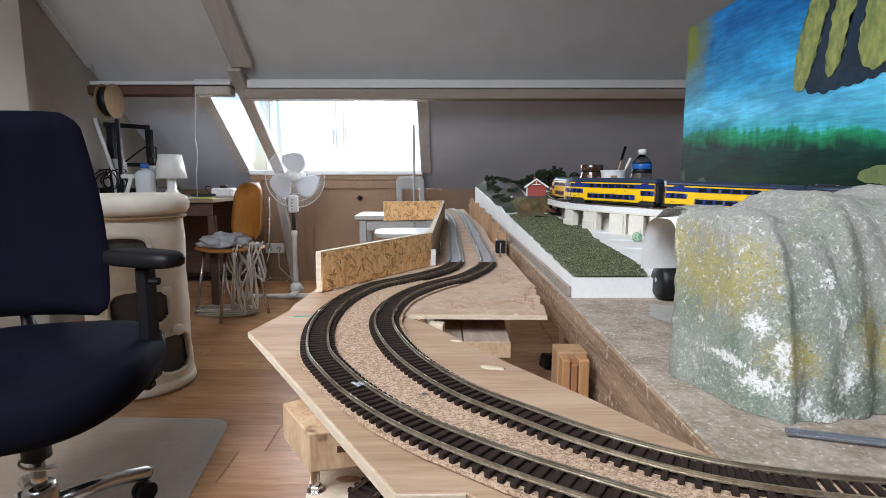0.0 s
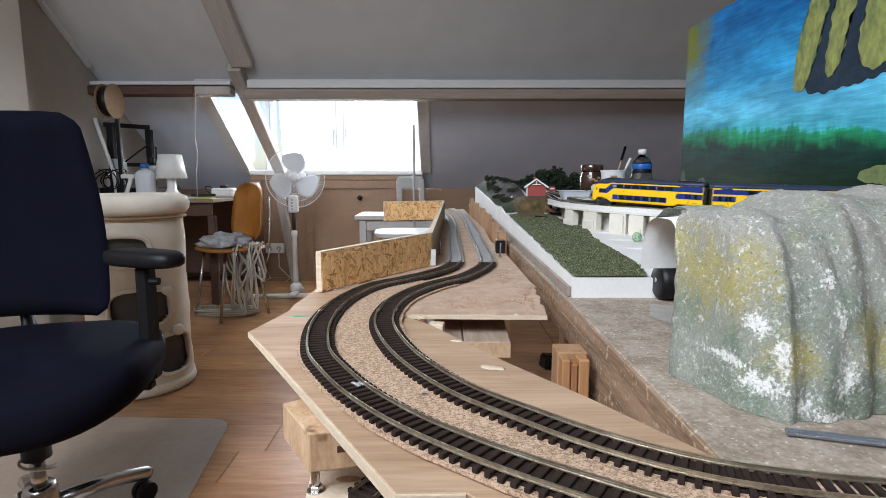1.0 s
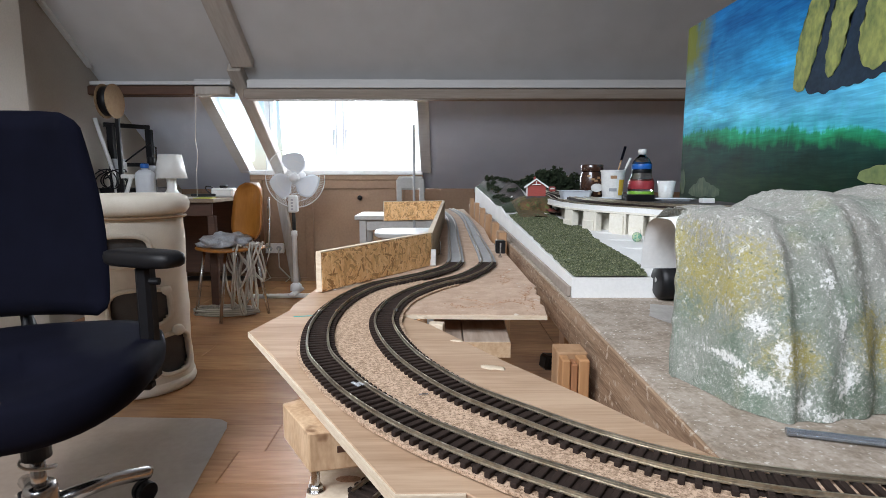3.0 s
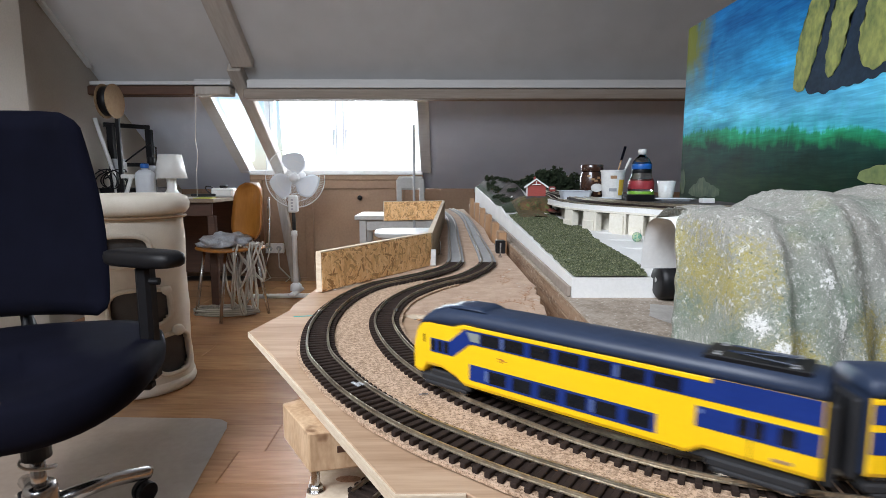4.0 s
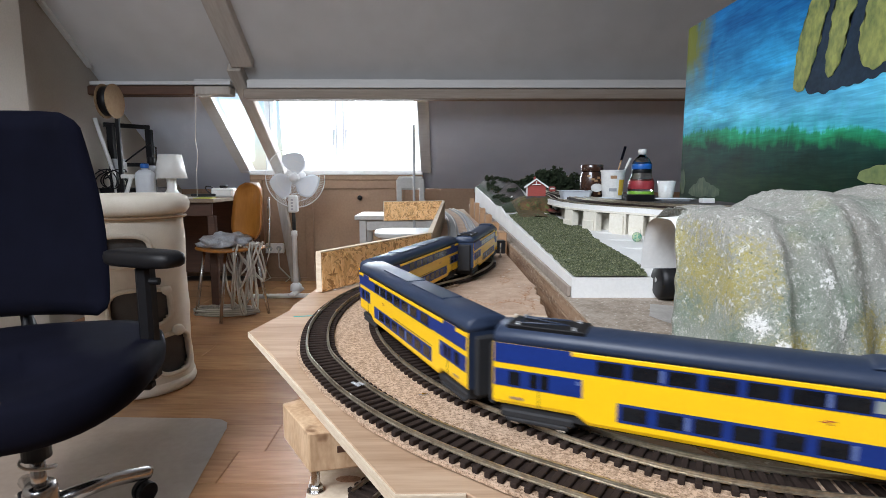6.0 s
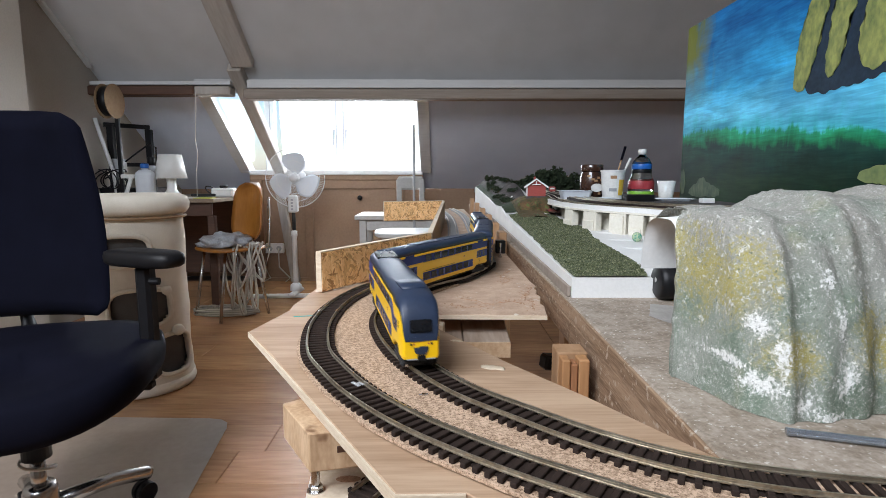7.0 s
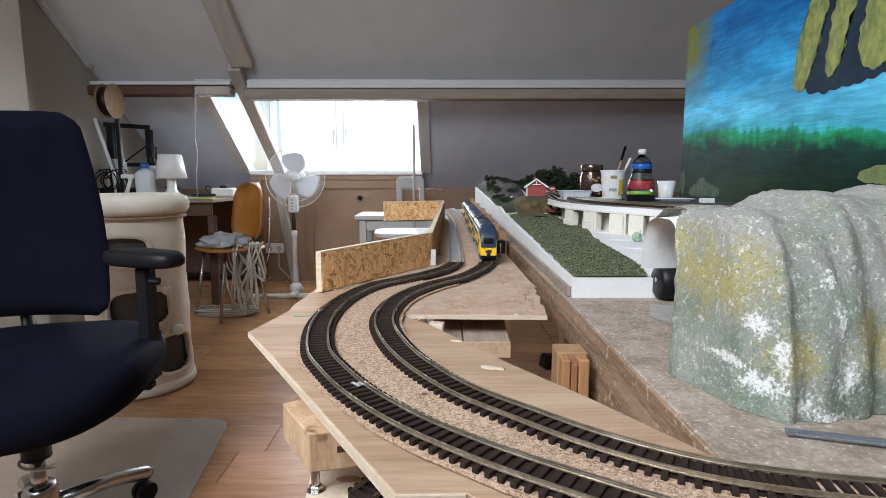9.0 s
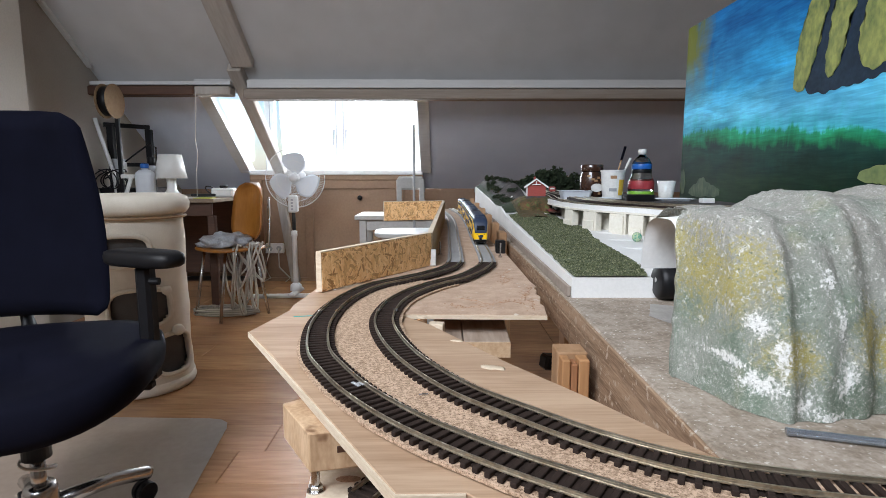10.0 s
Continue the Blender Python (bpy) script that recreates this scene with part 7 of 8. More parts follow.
def barrel(radius, z0, z1, holes, material, name, label, taper=0.0):
    n, k = 96, 60
    b = bmesh.new()
    rings = []
    for j in range(k + 1):
        z = z0 + (z1 - z0) * j / k
        r = radius * (1 + 0.012 * math.sin(z * 23) + 0.004 * math.sin(z * 61)) + taper * (1 - j / k) ** 3
        rings.append([b.verts.new((r * math.cos(2 * math.pi * i / n), r * math.sin(2 * math.pi * i / n), z)) for i in range(n)])
    for j in range(k):
        for i in range(n):
            a = 2 * math.pi * (i + 0.5) / n
            z = z0 + (z1 - z0) * (j + 0.5) / k
            skip = False
            for ha, hz, hw2, hh2 in holes:
                da = (a - ha + math.pi) % (2 * math.pi) - math.pi
                if abs(da / hw2) ** 3 + abs((z - hz) / hh2) ** 3 < 1:
                    skip = True
            if not skip:
                b.faces.new((rings[j][i], rings[j][(i + 1) % n], rings[j + 1][(i + 1) % n], rings[j + 1][i]))
    ob = part(name, b, material, cat, label, True)
    sol = ob.modifiers.new("thick", "SOLIDIFY")
    sol.thickness = 0.014
    return ob


HOLES = [(FACE - 0.22, 0.605, 0.48, 0.062), (FACE + 0.02, 0.372, 0.60, 0.078), (FACE + 0.66, 0.165, 0.46, 0.085), (FACE - 0.9, 0.17, 0.4, 0.08)]
barrel(0.194, 0.03, 0.745, HOLES, M["plush"], "wall", "cream plush wall", 0.006)
for ha, hz, hw2, hh2 in HOLES:
    pts = []
    for k in range(36):
        t = 2 * math.pi * k / 36
        c, s = math.cos(t), math.sin(t)
        a = ha + hw2 * math.copysign(abs(c) ** 0.67, c)
        z = hz + hh2 * math.copysign(abs(s) ** 0.67, s)
        r = 0.198 * (1 + 0.012 * math.sin(z * 23)) + 0.006 * (1 - (z - 0.03) / 0.715) ** 3
        pts.append((r * math.cos(a), r * math.sin(a), z))
    part("opening_rim", tube(pts, 0.010, 8, closed=True), M["plush"], cat, "plush rim of the opening", True)
for z in (0.035, 0.285, 0.515):
    fl = part("inner_floor", lathe([(0.001, z), (0.172, z), (0.174, z + 0.012), (0.001, z + 0.03)], 40), M["greyplush"], cat, "grey plush floor inside")
part("lining", lathe([(0.178, 0.03), (0.176, 0.74)], 48, cap=False), M["greyplush"], cat, "grey inner lining", True)
part("top_cushion", lathe([(0.185, 0.742), (0.206, 0.745), (0.220, 0.765), (0.222, 0.79), (0.214, 0.812), (0.185, 0.825), (0.10, 0.822), (0.001, 0.820)], 56), M["plush"], cat, "rounded plush top cushion", True)
part("base_ring", lathe([(0.185, 0.0), (0.203, 0.004), (0.210, 0.02), (0.206, 0.045), (0.192, 0.055)], 56), M["plush"], cat, "plush base ring", True)
part("piping", tube([(0.203 * math.cos(2 * math.pi * k / 48), 0.203 * math.sin(2 * math.pi * k / 48), 0.732) for k in range(48)], 0.006, 6, closed=True), M["cardboard"], cat, "brown piping")
for ha, hz, r in ((FACE + 0.70, 0.262, 0.024), (FACE + 0.50, 0.438, 0.020), (FACE - 0.62, 0.640, 0.026)):
    q = bmesh.new()
    bmesh.ops.create_icosphere(q, subdivisions=3, radius=r)
    for v in q.verts:
        v.co *= 1 + 0.10 * noise.noise(v.co * 160)
    pm = part("pompom", q, M["plush"], cat, "hanging plush ball", True)
    pm.matrix_basis = pose(0.212 * math.cos(ha), 0.212 * math.sin(ha), hz)

# ---- desk and what stands on it ----
desk = thing("desk", pose(0, 0, 0), "worn wooden desk in the gable corner", "desk")
DZ = 0.752
part("top", box(-2.30, -1.47, 3.52, 4.46, DZ - 0.025, DZ, 0.003), M["deskwood"], desk)
part("apron", box(-2.28, -1.50, 3.56, 3.575, 0.64, DZ - 0.0255, 0.002), M["darkwood"], desk, "dark apron")
part("back_panel", box(-2.28, -1.50, 4.40, 4.415, 0.12, DZ - 0.0255, 0.002), M["darkwood"], desk, "dark back panel")
for x, y in ((-2.26, 3.58), (-1.51, 3.58), (-2.26, 4.40), (-1.51, 4.40)):
    part("leg", box(x - 0.025, x + 0.025, y - 0.02, y + 0.02, 0, 0.64, 0.004), M["darkwood"], desk)

lamp = thing("table_lamp", pose(-1.80, 3.66, DZ), "white plastic table lamp, switched off, on the desk", "table lamp")
part("shade", lathe([(0.097, 0.130), (0.099, 0.131), (0.072, 0.285), (0.070, 0.285), (0.096, 0.132)], 36, cap=False), M["shade"], lamp, "white conical shade", True)
part("foot", lathe([(0.060, 0), (0.062, 0.006), (0.050, 0.022), (0.030, 0.060), (0.028, 0.10), (0.034, 0.140), (0.030, 0.150)], 28), M["shade"], lamp, smooth=True)

can = thing("spray_can", pose(-1.955, 3.72, DZ), "tall spray can with a black cap", "spray can")
part("can", lathe([(0.024, 0), (0.026, 0.003), (0.026, 0.195), (0.020, 0.215)], 22), M["greymetal"], can, smooth=True)
part("cap", lathe([(0.022, 0.215), (0.024, 0.217), (0.024, 0.268), (0.021, 0.272)], 22), M["black"], can, "black cap", True)
part("label_band", lathe([(0.0262, 0.02), (0.0264, 0.022), (0.0264, 0.12), (0.0262, 0.122)], 22, cap=False), M["rubber"], can, "dark label", True)
jug = thing("plastic_jug", pose(-1.915, 3.555, DZ), "translucent milky plastic bottle with a blue cap", "bottle")
part("bottle", cushion(0.056, 0.045, [(0.94, 0), (1.0, 0.006), (1.0, 0.150), (0.95, 0.165), (0.55, 0.185), (0.32, 0.186), (0.32, 0.20)], 32, 3.0), M["milky"], jug, smooth=True)
part("cap", lathe([(0.024, 0.195), (0.025, 0.197), (0.025, 0.222), (0.022, 0.224)], 20), M["bluecap"], jug, "blue screw cap", True)

pr = thing("printer_frame", pose(-2.155, 3.85, DZ), "black open-frame desktop printer with a filament spool", "3d printer")
for x, y in ((-0.075, -0.10), (0.075, 0.10)):
    part("upright", box(x - 0.020, x + 0.020, y - 0.020, y + 0.020, 0.0, 0.47 if x > 0 else 0.49, 0.003), M["black"], pr)
part("top_bar", moved(box(-0.15, 0.13, -0.020, 0.020, 0.472, 0.500, 0.003), pose(-0.02, 0, 0.0, 0, 1, 40)), M["black"], pr)
part("base", box(-0.14, 0.18, -0.17, 0.17, 0.02, 0.065, 0.006), M["black"], pr)
part("cross_bar", moved(box(-0.13, 0.13, -0.014, 0.014, 0.21, 0.235, 0.003), pose(0, 0, 0, 0, 0, 52)), M["black"], pr)
part("carriage", box(-0.07, 0.01, -0.14, -0.08, 0.17, 0.26, 0.006), M["greymetal"], pr, "grey print head")
part("spool_arm", box(0.046, 0.072, -0.255, -0.235, 0.0, 0.62, 0.003, box(0.052, 0.066, -0.318, -0.256, 0.604, 0.618, 0.002)), M["black"], pr)
sp = part("spool", moved(lathe([(0.030, -0.034), (0.106, -0.034), (0.106, -0.030), (0.062, -0.029), (0.062, 0.029), (0.106, 0.030), (0.106, 0.034), (0.030, 0.034)], 36), pose(0.059, -0.31, 0.611, 0, 90, 0)), M["cardboard"], pr, "brown card filament spool")
part("filament", moved(lathe([(0.090, -0.028), (0.090, 0.028)], 32), pose(0.059, -0.31, 0.611, 0, 90, 0)), M["black"], pr, "black filament", True)
rngw = random.Random(21)
for k in range(7):
    x0 = rngw.uniform(-0.16, 0.0)
    pts = [(x0 + 0.09 * math.sin(t * 1.3 + k), -0.16 + 0.05 * math.cos(t * 1.7 + k), 0.06 + 0.13 * (0.5 + 0.5 * math.sin(t + k * 0.8))) for t in np.linspace(0, 5, 26)]
    part("wire", tube(pts, 0.0042, 6), M["black"], pr)
part("tube_loop", tube([(0.02, -0.12, 0.24), (0.09, -0.10, 0.30), (0.15, -0.05, 0.36), (0.17, 0.0, 0.34), (0.15, 0.03, 0.24), (0.10, 0.02, 0.16)], 0.0055, 8), M["black"], pr, "black feed tube", True)
tool = thing("white_caliper", pose(-2.035, 3.57, DZ), "white plastic holder leaning by the printer", "tool")
part("stem", tube([(-0.03, 0, 0.0), (0.01, 0.02, 0.135)], 0.012, 8), M["fanwhite"], tool)
part("head", box(-0.055, 0.03, 0.01, 0.035, 0.13, 0.155, 0.004), M["fanwhite"], tool)

for x, y, a, w2, h2, mt, lb in ((-1.70, 3.62, 12, 0.15, 0.11, "paper", "sheet of white paper on the desk"), (-1.56, 3.60, -8, 0.12, 0.07, "yellowpaper", "yellow paper note on the desk"), (-1.62, 3.74, 30, 0.14, 0.10, "paper", "sheet of white paper on the desk"), (-1.80, 3.58, 5, 0.12, 0.08, "hazel", "brown paper scrap on the desk")):
    s = obj("paper_sheet", box(-w2 / 2, w2 / 2, -h2 / 2, h2 / 2, 0, 0.004, 0.0005), M[mt])
    s.matrix_basis = pose(x, y, DZ + 0.0005 + 0.0045 * (1 if x == -1.62 else 0), 0, 0, a)
    tagged(s, lb, "paper")
rem = obj("remote_control", box(-0.075, 0.075, -0.022, 0.022, 0, 0.018, 0.004), M["black"])
rem.matrix_basis = pose(-1.60, 3.68, DZ + 0.010, 0, 0, 14)
tagged(rem, "flat black handset on the papers", "handset")
dev = thing("white_adapter", pose(-1.53, 3.85, DZ), "white box with black plugs and cable", "adapter")
part("case", box(-0.075, 0.075, -0.045, 0.045, 0, 0.062, 0.010), M["fanwhite"], dev)
part("plug", box(-0.02, 0.03, -0.03, 0.0, 0.062, 0.080, 0.004), M["black"], dev)
part("cord", tube([(-0.09 + 0.03 * math.cos(t), -0.02 + 0.02 * math.sin(t), 0.04 + 0.035 * math.sin(t * 0.7)) for t in np.linspace(0, 8, 30)], 0.004, 6), M["black"], dev)
hang = obj("hanging_cable", tube([(-1.600, 3.645, 1.43), (-1.607, 3.655, 1.34), (-1.612, 3.650, 1.24), (-1.622, 3.650, 1.14), (-1.606, 3.640, 1.04), (-1.618, 3.635, 0.93), (-1.622, 3.63, DZ)], 0.0022, 6), M["cable"])
tagged(hang, "thin pale cable hanging from the purlin", "cable")
pipe = obj("corner_pipe", tube([(-2.262, 3.64, 1.27), (-2.235, 3.64, 1.16), (-2.205, 3.66, 1.02), (-2.19, 3.68, 0.92), (-2.185, 3.69, DZ)], 0.012, 10), M["trim"], smooth=True)
tagged(pipe, "pale plastic pipe running down the gable corner", "pipe")

# ---- moulded wooden chair with cables ----
sc = thing("wooden_chair", pose(-1.37, 3.50, 0, 0, 0, -40), "orange beech shell chair on steel legs", "chair")
part("seat", moved(cushion(0.20, 0.19, [(0.96, 0.432), (1.0, 0.438), (1.0, 0.444), (0.96, 0.450), (0.4, 0.446)], 40, 3.0), pose(0, 0, 0)), M["orangewood"], sc, "veneered seat", True)
b = bmesh.new()
nx, nz = 16, 18
g2 = {}
for side in (0, 1):
    for j in range(nz + 1):
        for i in range(nx + 1):
            u, v = -1 + 2 * i / nx, j / nz
            half = 0.185 * math.sqrt(max(0.0, 1 - (abs(2 * v - 0.95) / 1.06) ** 4)) * (1 - 0.14 * v)
            g2[side, i, j] = b.verts.new((u * half, 0.175 + 0.045 * v - 0.070 * u * u + (0.006 if side else -0.006), 0.490 + 0.365 * v))
for side in (0, 1):
    for j in range(nz):
        for i in range(nx):
            q = [g2[side, i, j], g2[side, i + 1, j], g2[side, i + 1, j + 1], g2[side, i, j + 1]]
            b.faces.new(q if side == 0 else q[::-1])
for j in range(nz):
    for i in (0, nx):
        b.faces.new((g2[0, i, j], g2[1, i, j], g2[1, i, j + 1], g2[0, i, j + 1]))
for i in range(nx):
    for j in (0, nz):
        b.faces.new((g2[0, i, j], g2[1, i, j], g2[1, i + 1, j], g2[0, i + 1, j]))
bmesh.ops.recalc_face_normals(b, faces=b.faces[:])
part("backrest", b, M["orangewood"], sc, "rounded veneer backrest", True)
for x in (-0.13, 0.13):
    part("back_tube", tube([(x, 0.10, 0.425), (x, 0.20, 0.44), (x * 0.8, 0.225, 0.60), (x * 0.7, 0.235, 0.76)], 0.009, 8), M["steel"], sc, "steel back tube", True)
    for y in (-0.15, 0.14):
        part("leg", tube([(x, y * 0.7, 0.428), (x * 1.2, y * 1.15, 0.0)], 0.010, 8), M["steel"], sc, "steel leg", True)
bag = bmesh.new()
bmesh.ops.create_icosphere(bag, subdivisions=4, radius=1)
for v in bag.verts:
    k = 1 + 0.35 * noise.noise(v.co * 2.1) + 0.15 * noise.noise(v.co * 6)
    v.co = Vector((v.co.x * 0.15 * k, v.co.y * 0.13 * k, max(0.0, 0.035 + v.co.z * 0.055 * k)))
bg = obj("plastic_bag", bag, M["bagfilm"], smooth=True)
bg.matrix_basis = pose(-1.39, 3.47, 0.4505)
tagged(bg, "crumpled pale plastic bag on the wooden chair", "bag")
cb = thing("cable_bundle", pose(0, 0, 0), "tangle of off-white cables hanging over the chair", "cable")
rngk = random.Random(77)
for k in range(13):
    x0, y0 = -1.23 + rngk.uniform(-0.09, 0.06), 3.42 + rngk.uniform(-0.06, 0.10)
    pts = []
    low_z = rngk.uniform(0.03, 0.30)
    for t in np.linspace(0, 1, 18):
        z = 0.46 + 0.03 * math.sin(t * 9) - (0.46 - low_z) * math.sin(math.pi * min(1.0, t * 1.1)) ** 0.8
        pts.append((x0 + 0.05 * math.sin(t * 5 + k) + 0.08 * (t - 0.5), y0 + 0.04 * math.cos(t * 6 + k * 2) - 0.02, max(0.012, z)))
    part("cable", tube(pts, 0.0065, 6), M["cable"], cb, smooth=True)
fc = thing("floor_cables", pose(0, 0, 0), "coil of beige cables lying on the floor", "cable")
for k in range(7):
    pts = [(-1.42 + rngk.uniform(-0.02, 0.02) + (0.17 + 0.03 * k / 7) * math.cos(t * 1.2 + k) * rngk.uniform(0.9, 1.1), 3.50 + 0.07 * math.sin(t * 1.2 + k), 0.008 + 0.012 * (k % 4)) for t in np.linspace(0, 5.5, 34)]
    part("cable", tube(pts, 0.007, 6), M["cable"], fc, smooth=True)

# ---- fan ----
fan = thing("standing_fan", pose(-1.085, 3.98, 0), "white standing fan with a round wire guard", "fan")
part("foot_bar", moved(box(-0.33, 0.33, -0.022, 0.022, 0.004, 0.032, 0.008), pose(-0.02, 0, 0, 0, 0, 4)), M["fanwhite"], fan, "white cross foot")
part("foot_bar", moved(box(-0.12, 0.12, -0.022, 0.022, 0.034, 0.060, 0.008), pose(0, 0, 0, 0, 0, 86)), M["fanwhite"], fan, "white cross foot")
part("collar", lathe([(0.045, 0.06), (0.040, 0.10), (0.022, 0.115)], 20), M["fanwhite"], fan, smooth=True)
part("pole", lathe([(0.018, 0.115), (0.018, 0.46), (0.022, 0.462), (0.022, 0.50), (0.013, 0.502), (0.013, 0.505)], 18), M["fanwhite"], fan, smooth=True)
part("inner_pole", lathe([(0.013, 0.505), (0.013, 0.64)], 14), M["rubber"], fan, "dark inner pole", True)
ctl = part("control_box", box(-0.032, 0.032, -0.035, 0.035, 0.635, 0.76, 0.010), M["fanwhite"], fan)
for k in range(4):
    part("button", box(-0.008, 0.008, -0.039, -0.035, 0.655 + k * 0.022, 0.667 + k * 0.022, 0.001), M["greymetal"], ctl)
HZ = 0.885
part("motor", moved(lathe([(0.030, 0.02), (0.055, 0.03), (0.060, 0.09), (0.045, 0.14), (0.02, 0.15)], 24), pose(0.015, 0.02, HZ, -90)), M["fanwhite"], fan, "motor housing", True)
part("hub", moved(lathe([(0.035, 0.0), (0.038, 0.01), (0.034, 0.05), (0.012, 0.06)], 20), pose(0.015, 0.02, HZ, 90)), M["fanwhite"], fan, smooth=True)
for k in range(3):
    b = bmesh.new()
    n1, n2 = 10, 10
    vv = {}
    for i in range(n1 + 1):
        for j in range(n2 + 1):
            r = 0.035 + 0.145 * i / n1
            spread = 0.60 * (0.55 + 0.75 * math.sin(math.pi * min(1, 0.18 + i / n1 * 0.75)))
            a = (j / n2 - 0.5) * 2 * spread + 0.25 * i / n1
            vv[i, j] = b.verts.new((r * math.cos(a), 0.028 * (j / n2 - 0.5), r * math.sin(a)))
    for i in range(n1):
        for j in range(n2):
            b.faces.new((vv[i, j], vv[i + 1, j], vv[i + 1, j + 1], vv[i, j + 1]))
    bl = part("blade", b, M["milky"], fan, "translucent white blade", True)
    bl.modifiers.new("thick", "SOLIDIFY").thickness = 0.003
    bl.matrix_basis = pose(0.015, 0.0, HZ) @ pose(0, 0, 0, 0, 40 + k * 120, 0)
GR = 0.214
for y, rr in ((-0.075, 0.0), (0.045, 0.0)):
    for f in (0.25, 0.55, 0.80, 1.0):
        ring = tube([(0.015 + GR * f * math.cos(2 * math.pi * k / 64), 0.02 + y * (1 - f ** 3), HZ + GR * f * math.sin(2 * math.pi * k / 64)) for k in range(64)], 0.0013 if f < 1 else 0.0035, 6, closed=True)
        part("guard_ring", ring, M["fanwhite"], fan)
    wires = None
    for k in range(96):
        a = 2 * math.pi * k / 96
        pts = [(0.015 + GR * f * math.cos(a), 0.02 + y * (1 - f ** 3), HZ + GR * f * math.sin(a)) for f in (0.14, 0.4, 0.7, 0.9, 1.0)]
        wires = tube(pts, 0.0006, 4, wires)
    part("wire_guard", wires, M["fanwhite"], fan, "fine radial guard wires")

sk = thing("wall_socket", pose(-1.435, KNEE - 0.002, 0.285), "white double wall socket with plugs", "socket")
part("plate", box(-0.078, 0.078, -0.030, 0.0, -0.042, 0.042, 0.006), M["fanwhite"], sk)
for x in (-0.038, 0.038):
    part("insert", moved(lathe([(0.022, 0), (0.022, 0.004), (0.018, 0.006)], 20), pose(x, -0.028, 0, 90)), M["greymetal"], sk)
    part("cord", tube([(x, -0.04, 0), (x * 1.1, -0.06, -0.05), (x * 1.6 - 0.02, -0.05, -0.16), (x * 2.2 + 0.05, -0.06, -0.25), (x * 2.6, -0.08, -0.279)], 0.006, 6), M["cable"], sk, "white cord", True)

# ---- white table and chair behind the boards ----
wt = thing("white_side_table", pose(-0.27, 3.32, 0), "small white painted side table", "table")
part("top", box(-0.24, 0.24, -0.17, 0.17, 0.645, 0.672, 0.004), M["shadedwhite"], wt)
part("apron", box(-0.21, 0.21, -0.145, -0.13, 0.585, 0.6445, 0.002), M["shadedwhite"], wt)
for x in (-0.195, 0.195):
    for y in (-0.135, 0.135):
        part("leg", box(x - 0.02, x + 0.02, y - 0.02, y + 0.02, 0, 0.6445, 0.003), M["shadedwhite"], wt)
wch = thing("white_chair", pose(-0.17, 2.72, 0, 0, 0, 8), "white wooden chair with slatted back", "chair")
part("seat", moved(cushion(0.17, 0.16, [(0.95, 0.605), (1.0, 0.610), (1.0, 0.622), (0.96, 0.628), (0.3, 0.628)], 32, 3.6), pose(0, 0, 0)), M["shadedwhite"], wch, smooth=False)
for x in (-0.13, 0.13):
    for y in (-0.12, 0.12):
        part("leg", tube([(x * 0.9, y * 0.9, 0.605), (x * 1.1, y * 1.1, 0)], 0.014, 8), M["shadedwhite"], wch)
wb2 = thing("white_back_chair", pose(-0.19, 3.72, 0, 0, 0, 5), "white painted chair back beside the window", "chair")
part("seat", box(-0.20, 0.20, -0.18, 0.18, 0.43, 0.455, 0.006), M["shadedwhite"], wb2)
for x in (-0.105, 0.055):
    part("back_post", box(x - 0.018, x + 0.018, 0.15, 0.178, 0.0, 0.875, 0.005), M["shadedwhite"], wb2)
part("back_slat", box(-0.115, 0.065, 0.152, 0.174, 0.80, 0.895, 0.012), M["shadedwhite"], wb2)
part("back_slat", box(-0.085, 0.035, 0.155, 0.17, 0.66, 0.71, 0.004), M["shadedwhite"], wb2)
for x in (-0.17, 0.17):
    part("leg", box(x - 0.018, x + 0.018, -0.17, -0.135, 0, 0.4295, 0.003), M["shadedwhite"], wb2)
crate = obj("leaning_board", box(-0.14, 0.245, 4.30, 4.318, 0, 0.80, 0.002), M["hardboard"])
tagged(crate, "brown board leaning by the knee wall", "board")

# ---- floor planks ----
rngp = random.Random(2)
pw, plen = 0.192, 1.28
shared = None
row = 0
y = 0.55
while y < 4.66:
    x = XL + 0.02 - rngp.uniform(0.0, plen)
    while x < 0.6:
        a, c = max(x, XL + 0.002), min(x + plen, 0.6)
        if c - a > 0.05:
            full = abs((c - a) - plen) < 1e-6
            if full and shared is not None:
                o = share("plank", shared, floor_base, pose(a, y, 0))
            else:
                o = part("plank", box(0.0008, c - a - 0.0008, 0.0006, min(pw, 4.66 - y) - 0.0006, -0.0118, 0.0, 0.0012), M["laminate"], floor_base)
                o.matrix_basis = pose(a, y, 0)
                if full and y + pw < 4.6:
                    shared = o
        x += plen
    y += pw
    row += 1
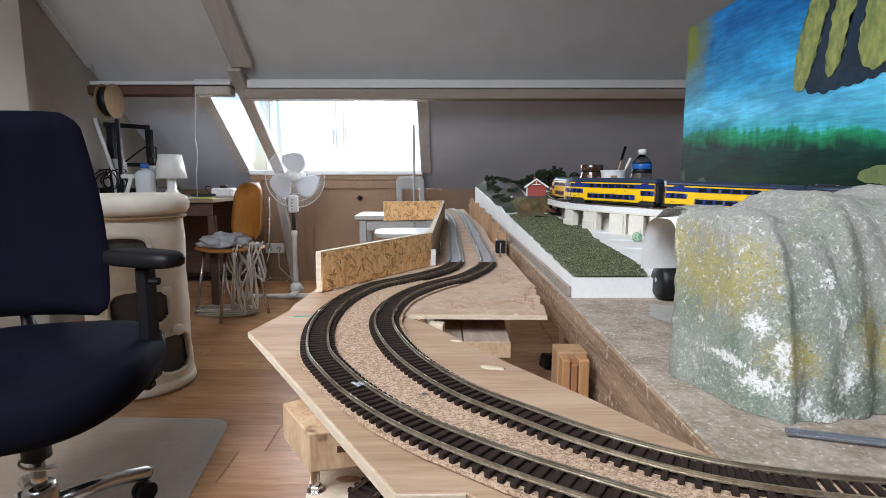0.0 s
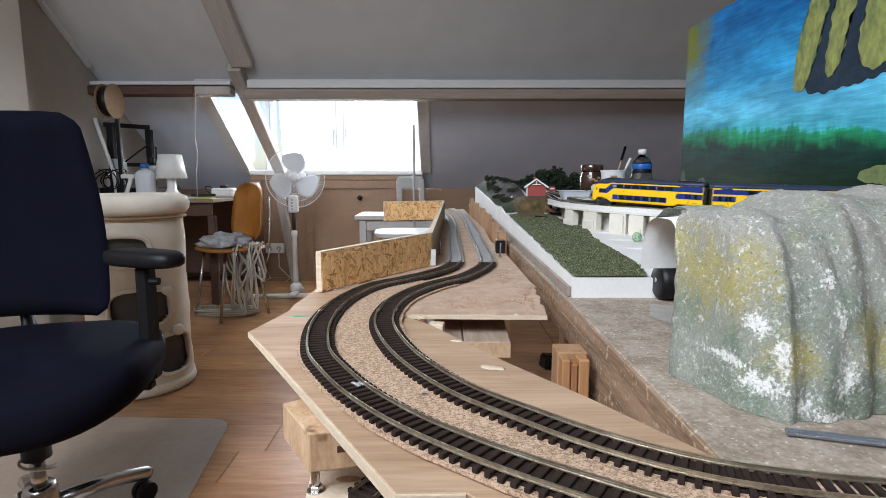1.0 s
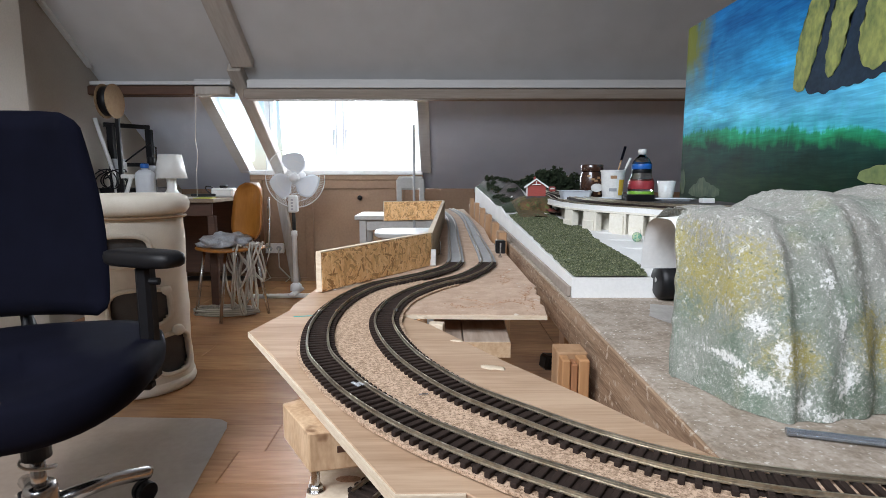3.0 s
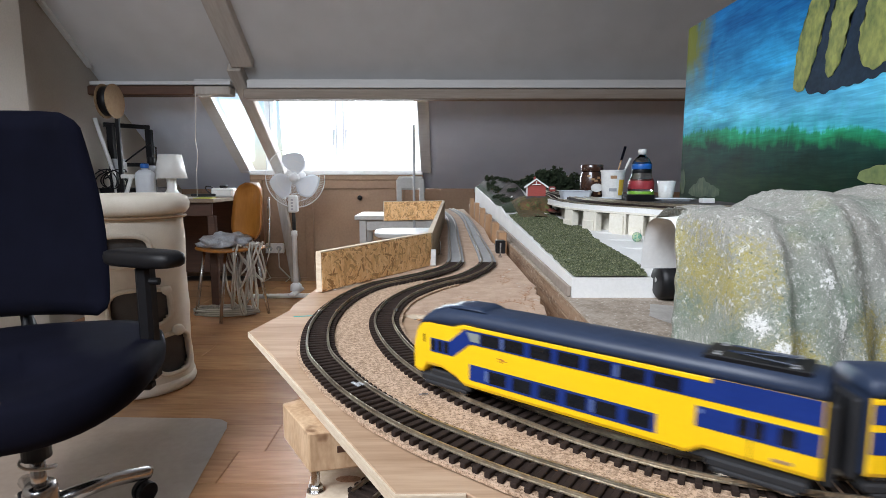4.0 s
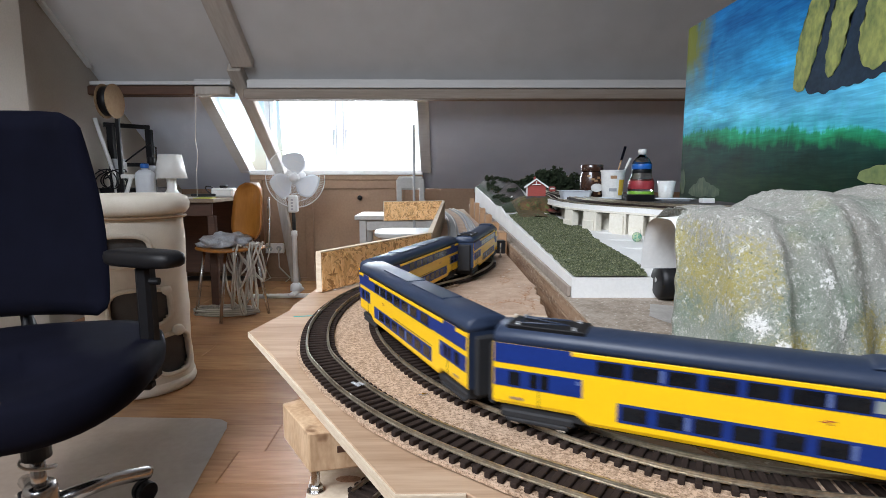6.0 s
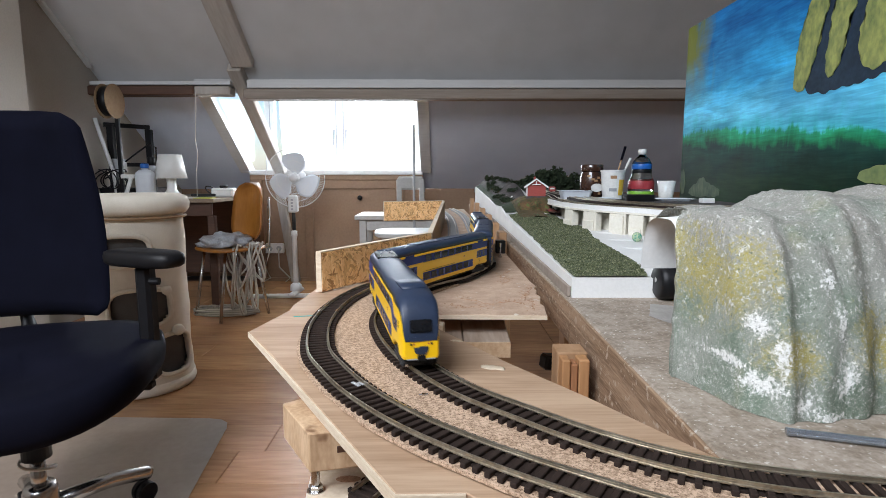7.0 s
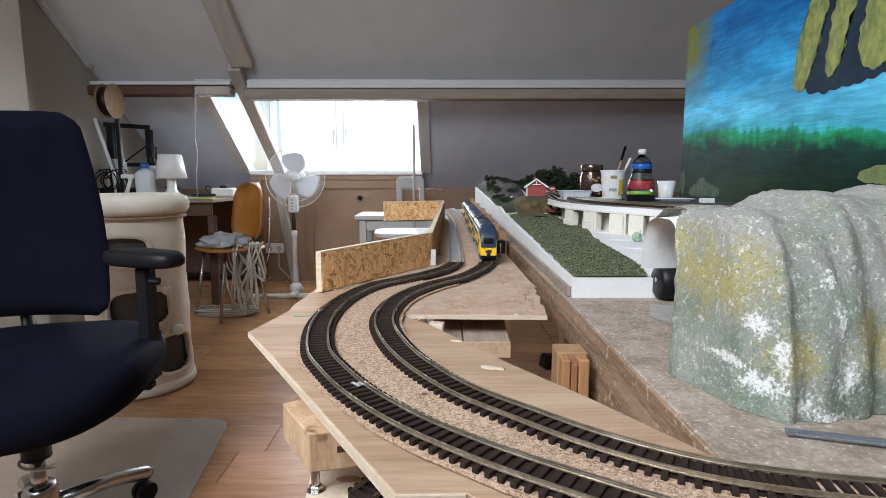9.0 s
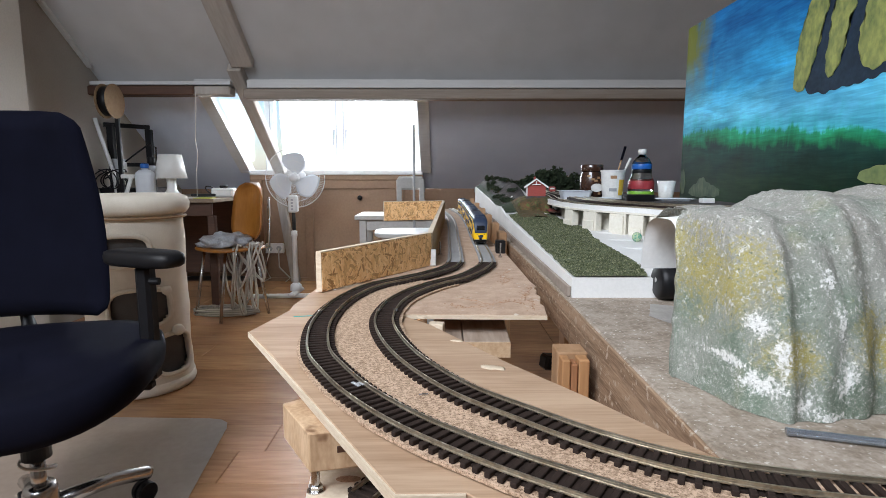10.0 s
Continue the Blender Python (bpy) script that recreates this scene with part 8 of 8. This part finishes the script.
part("plank_rest", box(0.602, XR - 0.01, 0.55, 4.9, -0.0118, 0.0, 0.001, box(XL + 0.002, XR - 0.01, YB + 0.01, 0.548, -0.0118, 0.0, 0.001)), M["laminate"], floor_base)


# ---- motion of the train ----
WS = np.arange(len(whole_path)) * ST


def path_point(s):
    return Vector([np.interp(s, WS, whole_path[:, k]) for k in range(3)])


TRAIN = 2 * CAB_L + 2 * MID_L + 3 * CAR_GAP
OFFSETS = [CAB_L / 2, CAB_L + CAR_GAP + MID_L / 2, CAB_L + 2 * CAR_GAP + 1.5 * MID_L, TRAIN - CAB_L / 2]
# how far the train's tail has come along the line, second by second
TAIL = [(0.0, 1.468), (0.5, 1.622), (1.0, 1.776), (1.5, 1.934), (2.0, 2.105), (2.5, 2.297), (3.0, 2.508), (3.5, 2.721), (4.0, 2.9155), (4.5, 3.073), (5.0, 3.2275), (5.5, 3.3775), (6.0, 3.531), (6.5, 3.682),
        (7.0, 3.8315), (7.5, 3.962), (8.0, 4.104), (8.5, 4.241), (9.0, 4.359), (9.5, 4.470), (10.0, 4.578)]


def motions():
    tt, ss = [r[0] for r in TAIL], [r[1] for r in TAIL]
    steps = [i * 0.1 for i in range(101)]
    raw = np.interp(steps, tt, ss)
    pad = np.r_[[raw[0] - (raw[1] - raw[0]) * k for k in range(2, 0, -1)], raw, [raw[-1] + (raw[-1] - raw[-2]) * k for k in range(1, 3)]]
    kern = np.array([1, 2, 3, 2, 1], float)
    smooth = np.convolve(pad, kern / kern.sum(), "valid")
    for i, car in enumerate(cars):
        rows = []
        for t, s in zip(steps, smooth):
            mid = s + TRAIN - OFFSETS[i]
            a, c = path_point(mid - 0.080), path_point(mid + 0.080)
            d = c - a
            yaw = math.degrees(math.atan2(d.y, d.x))
            tilt = -math.degrees(math.atan2(d.z, math.hypot(d.x, d.y)))
            m = (a + c) / 2
            mtx = pose(m.x, m.y, m.z, 0, 0, yaw) @ pose(0, 0, 0, 0, tilt, 0)
            if i == 3:
                mtx = mtx @ FLIP
            rows.append((t, mtx))
        walk(car, rows)


motions()
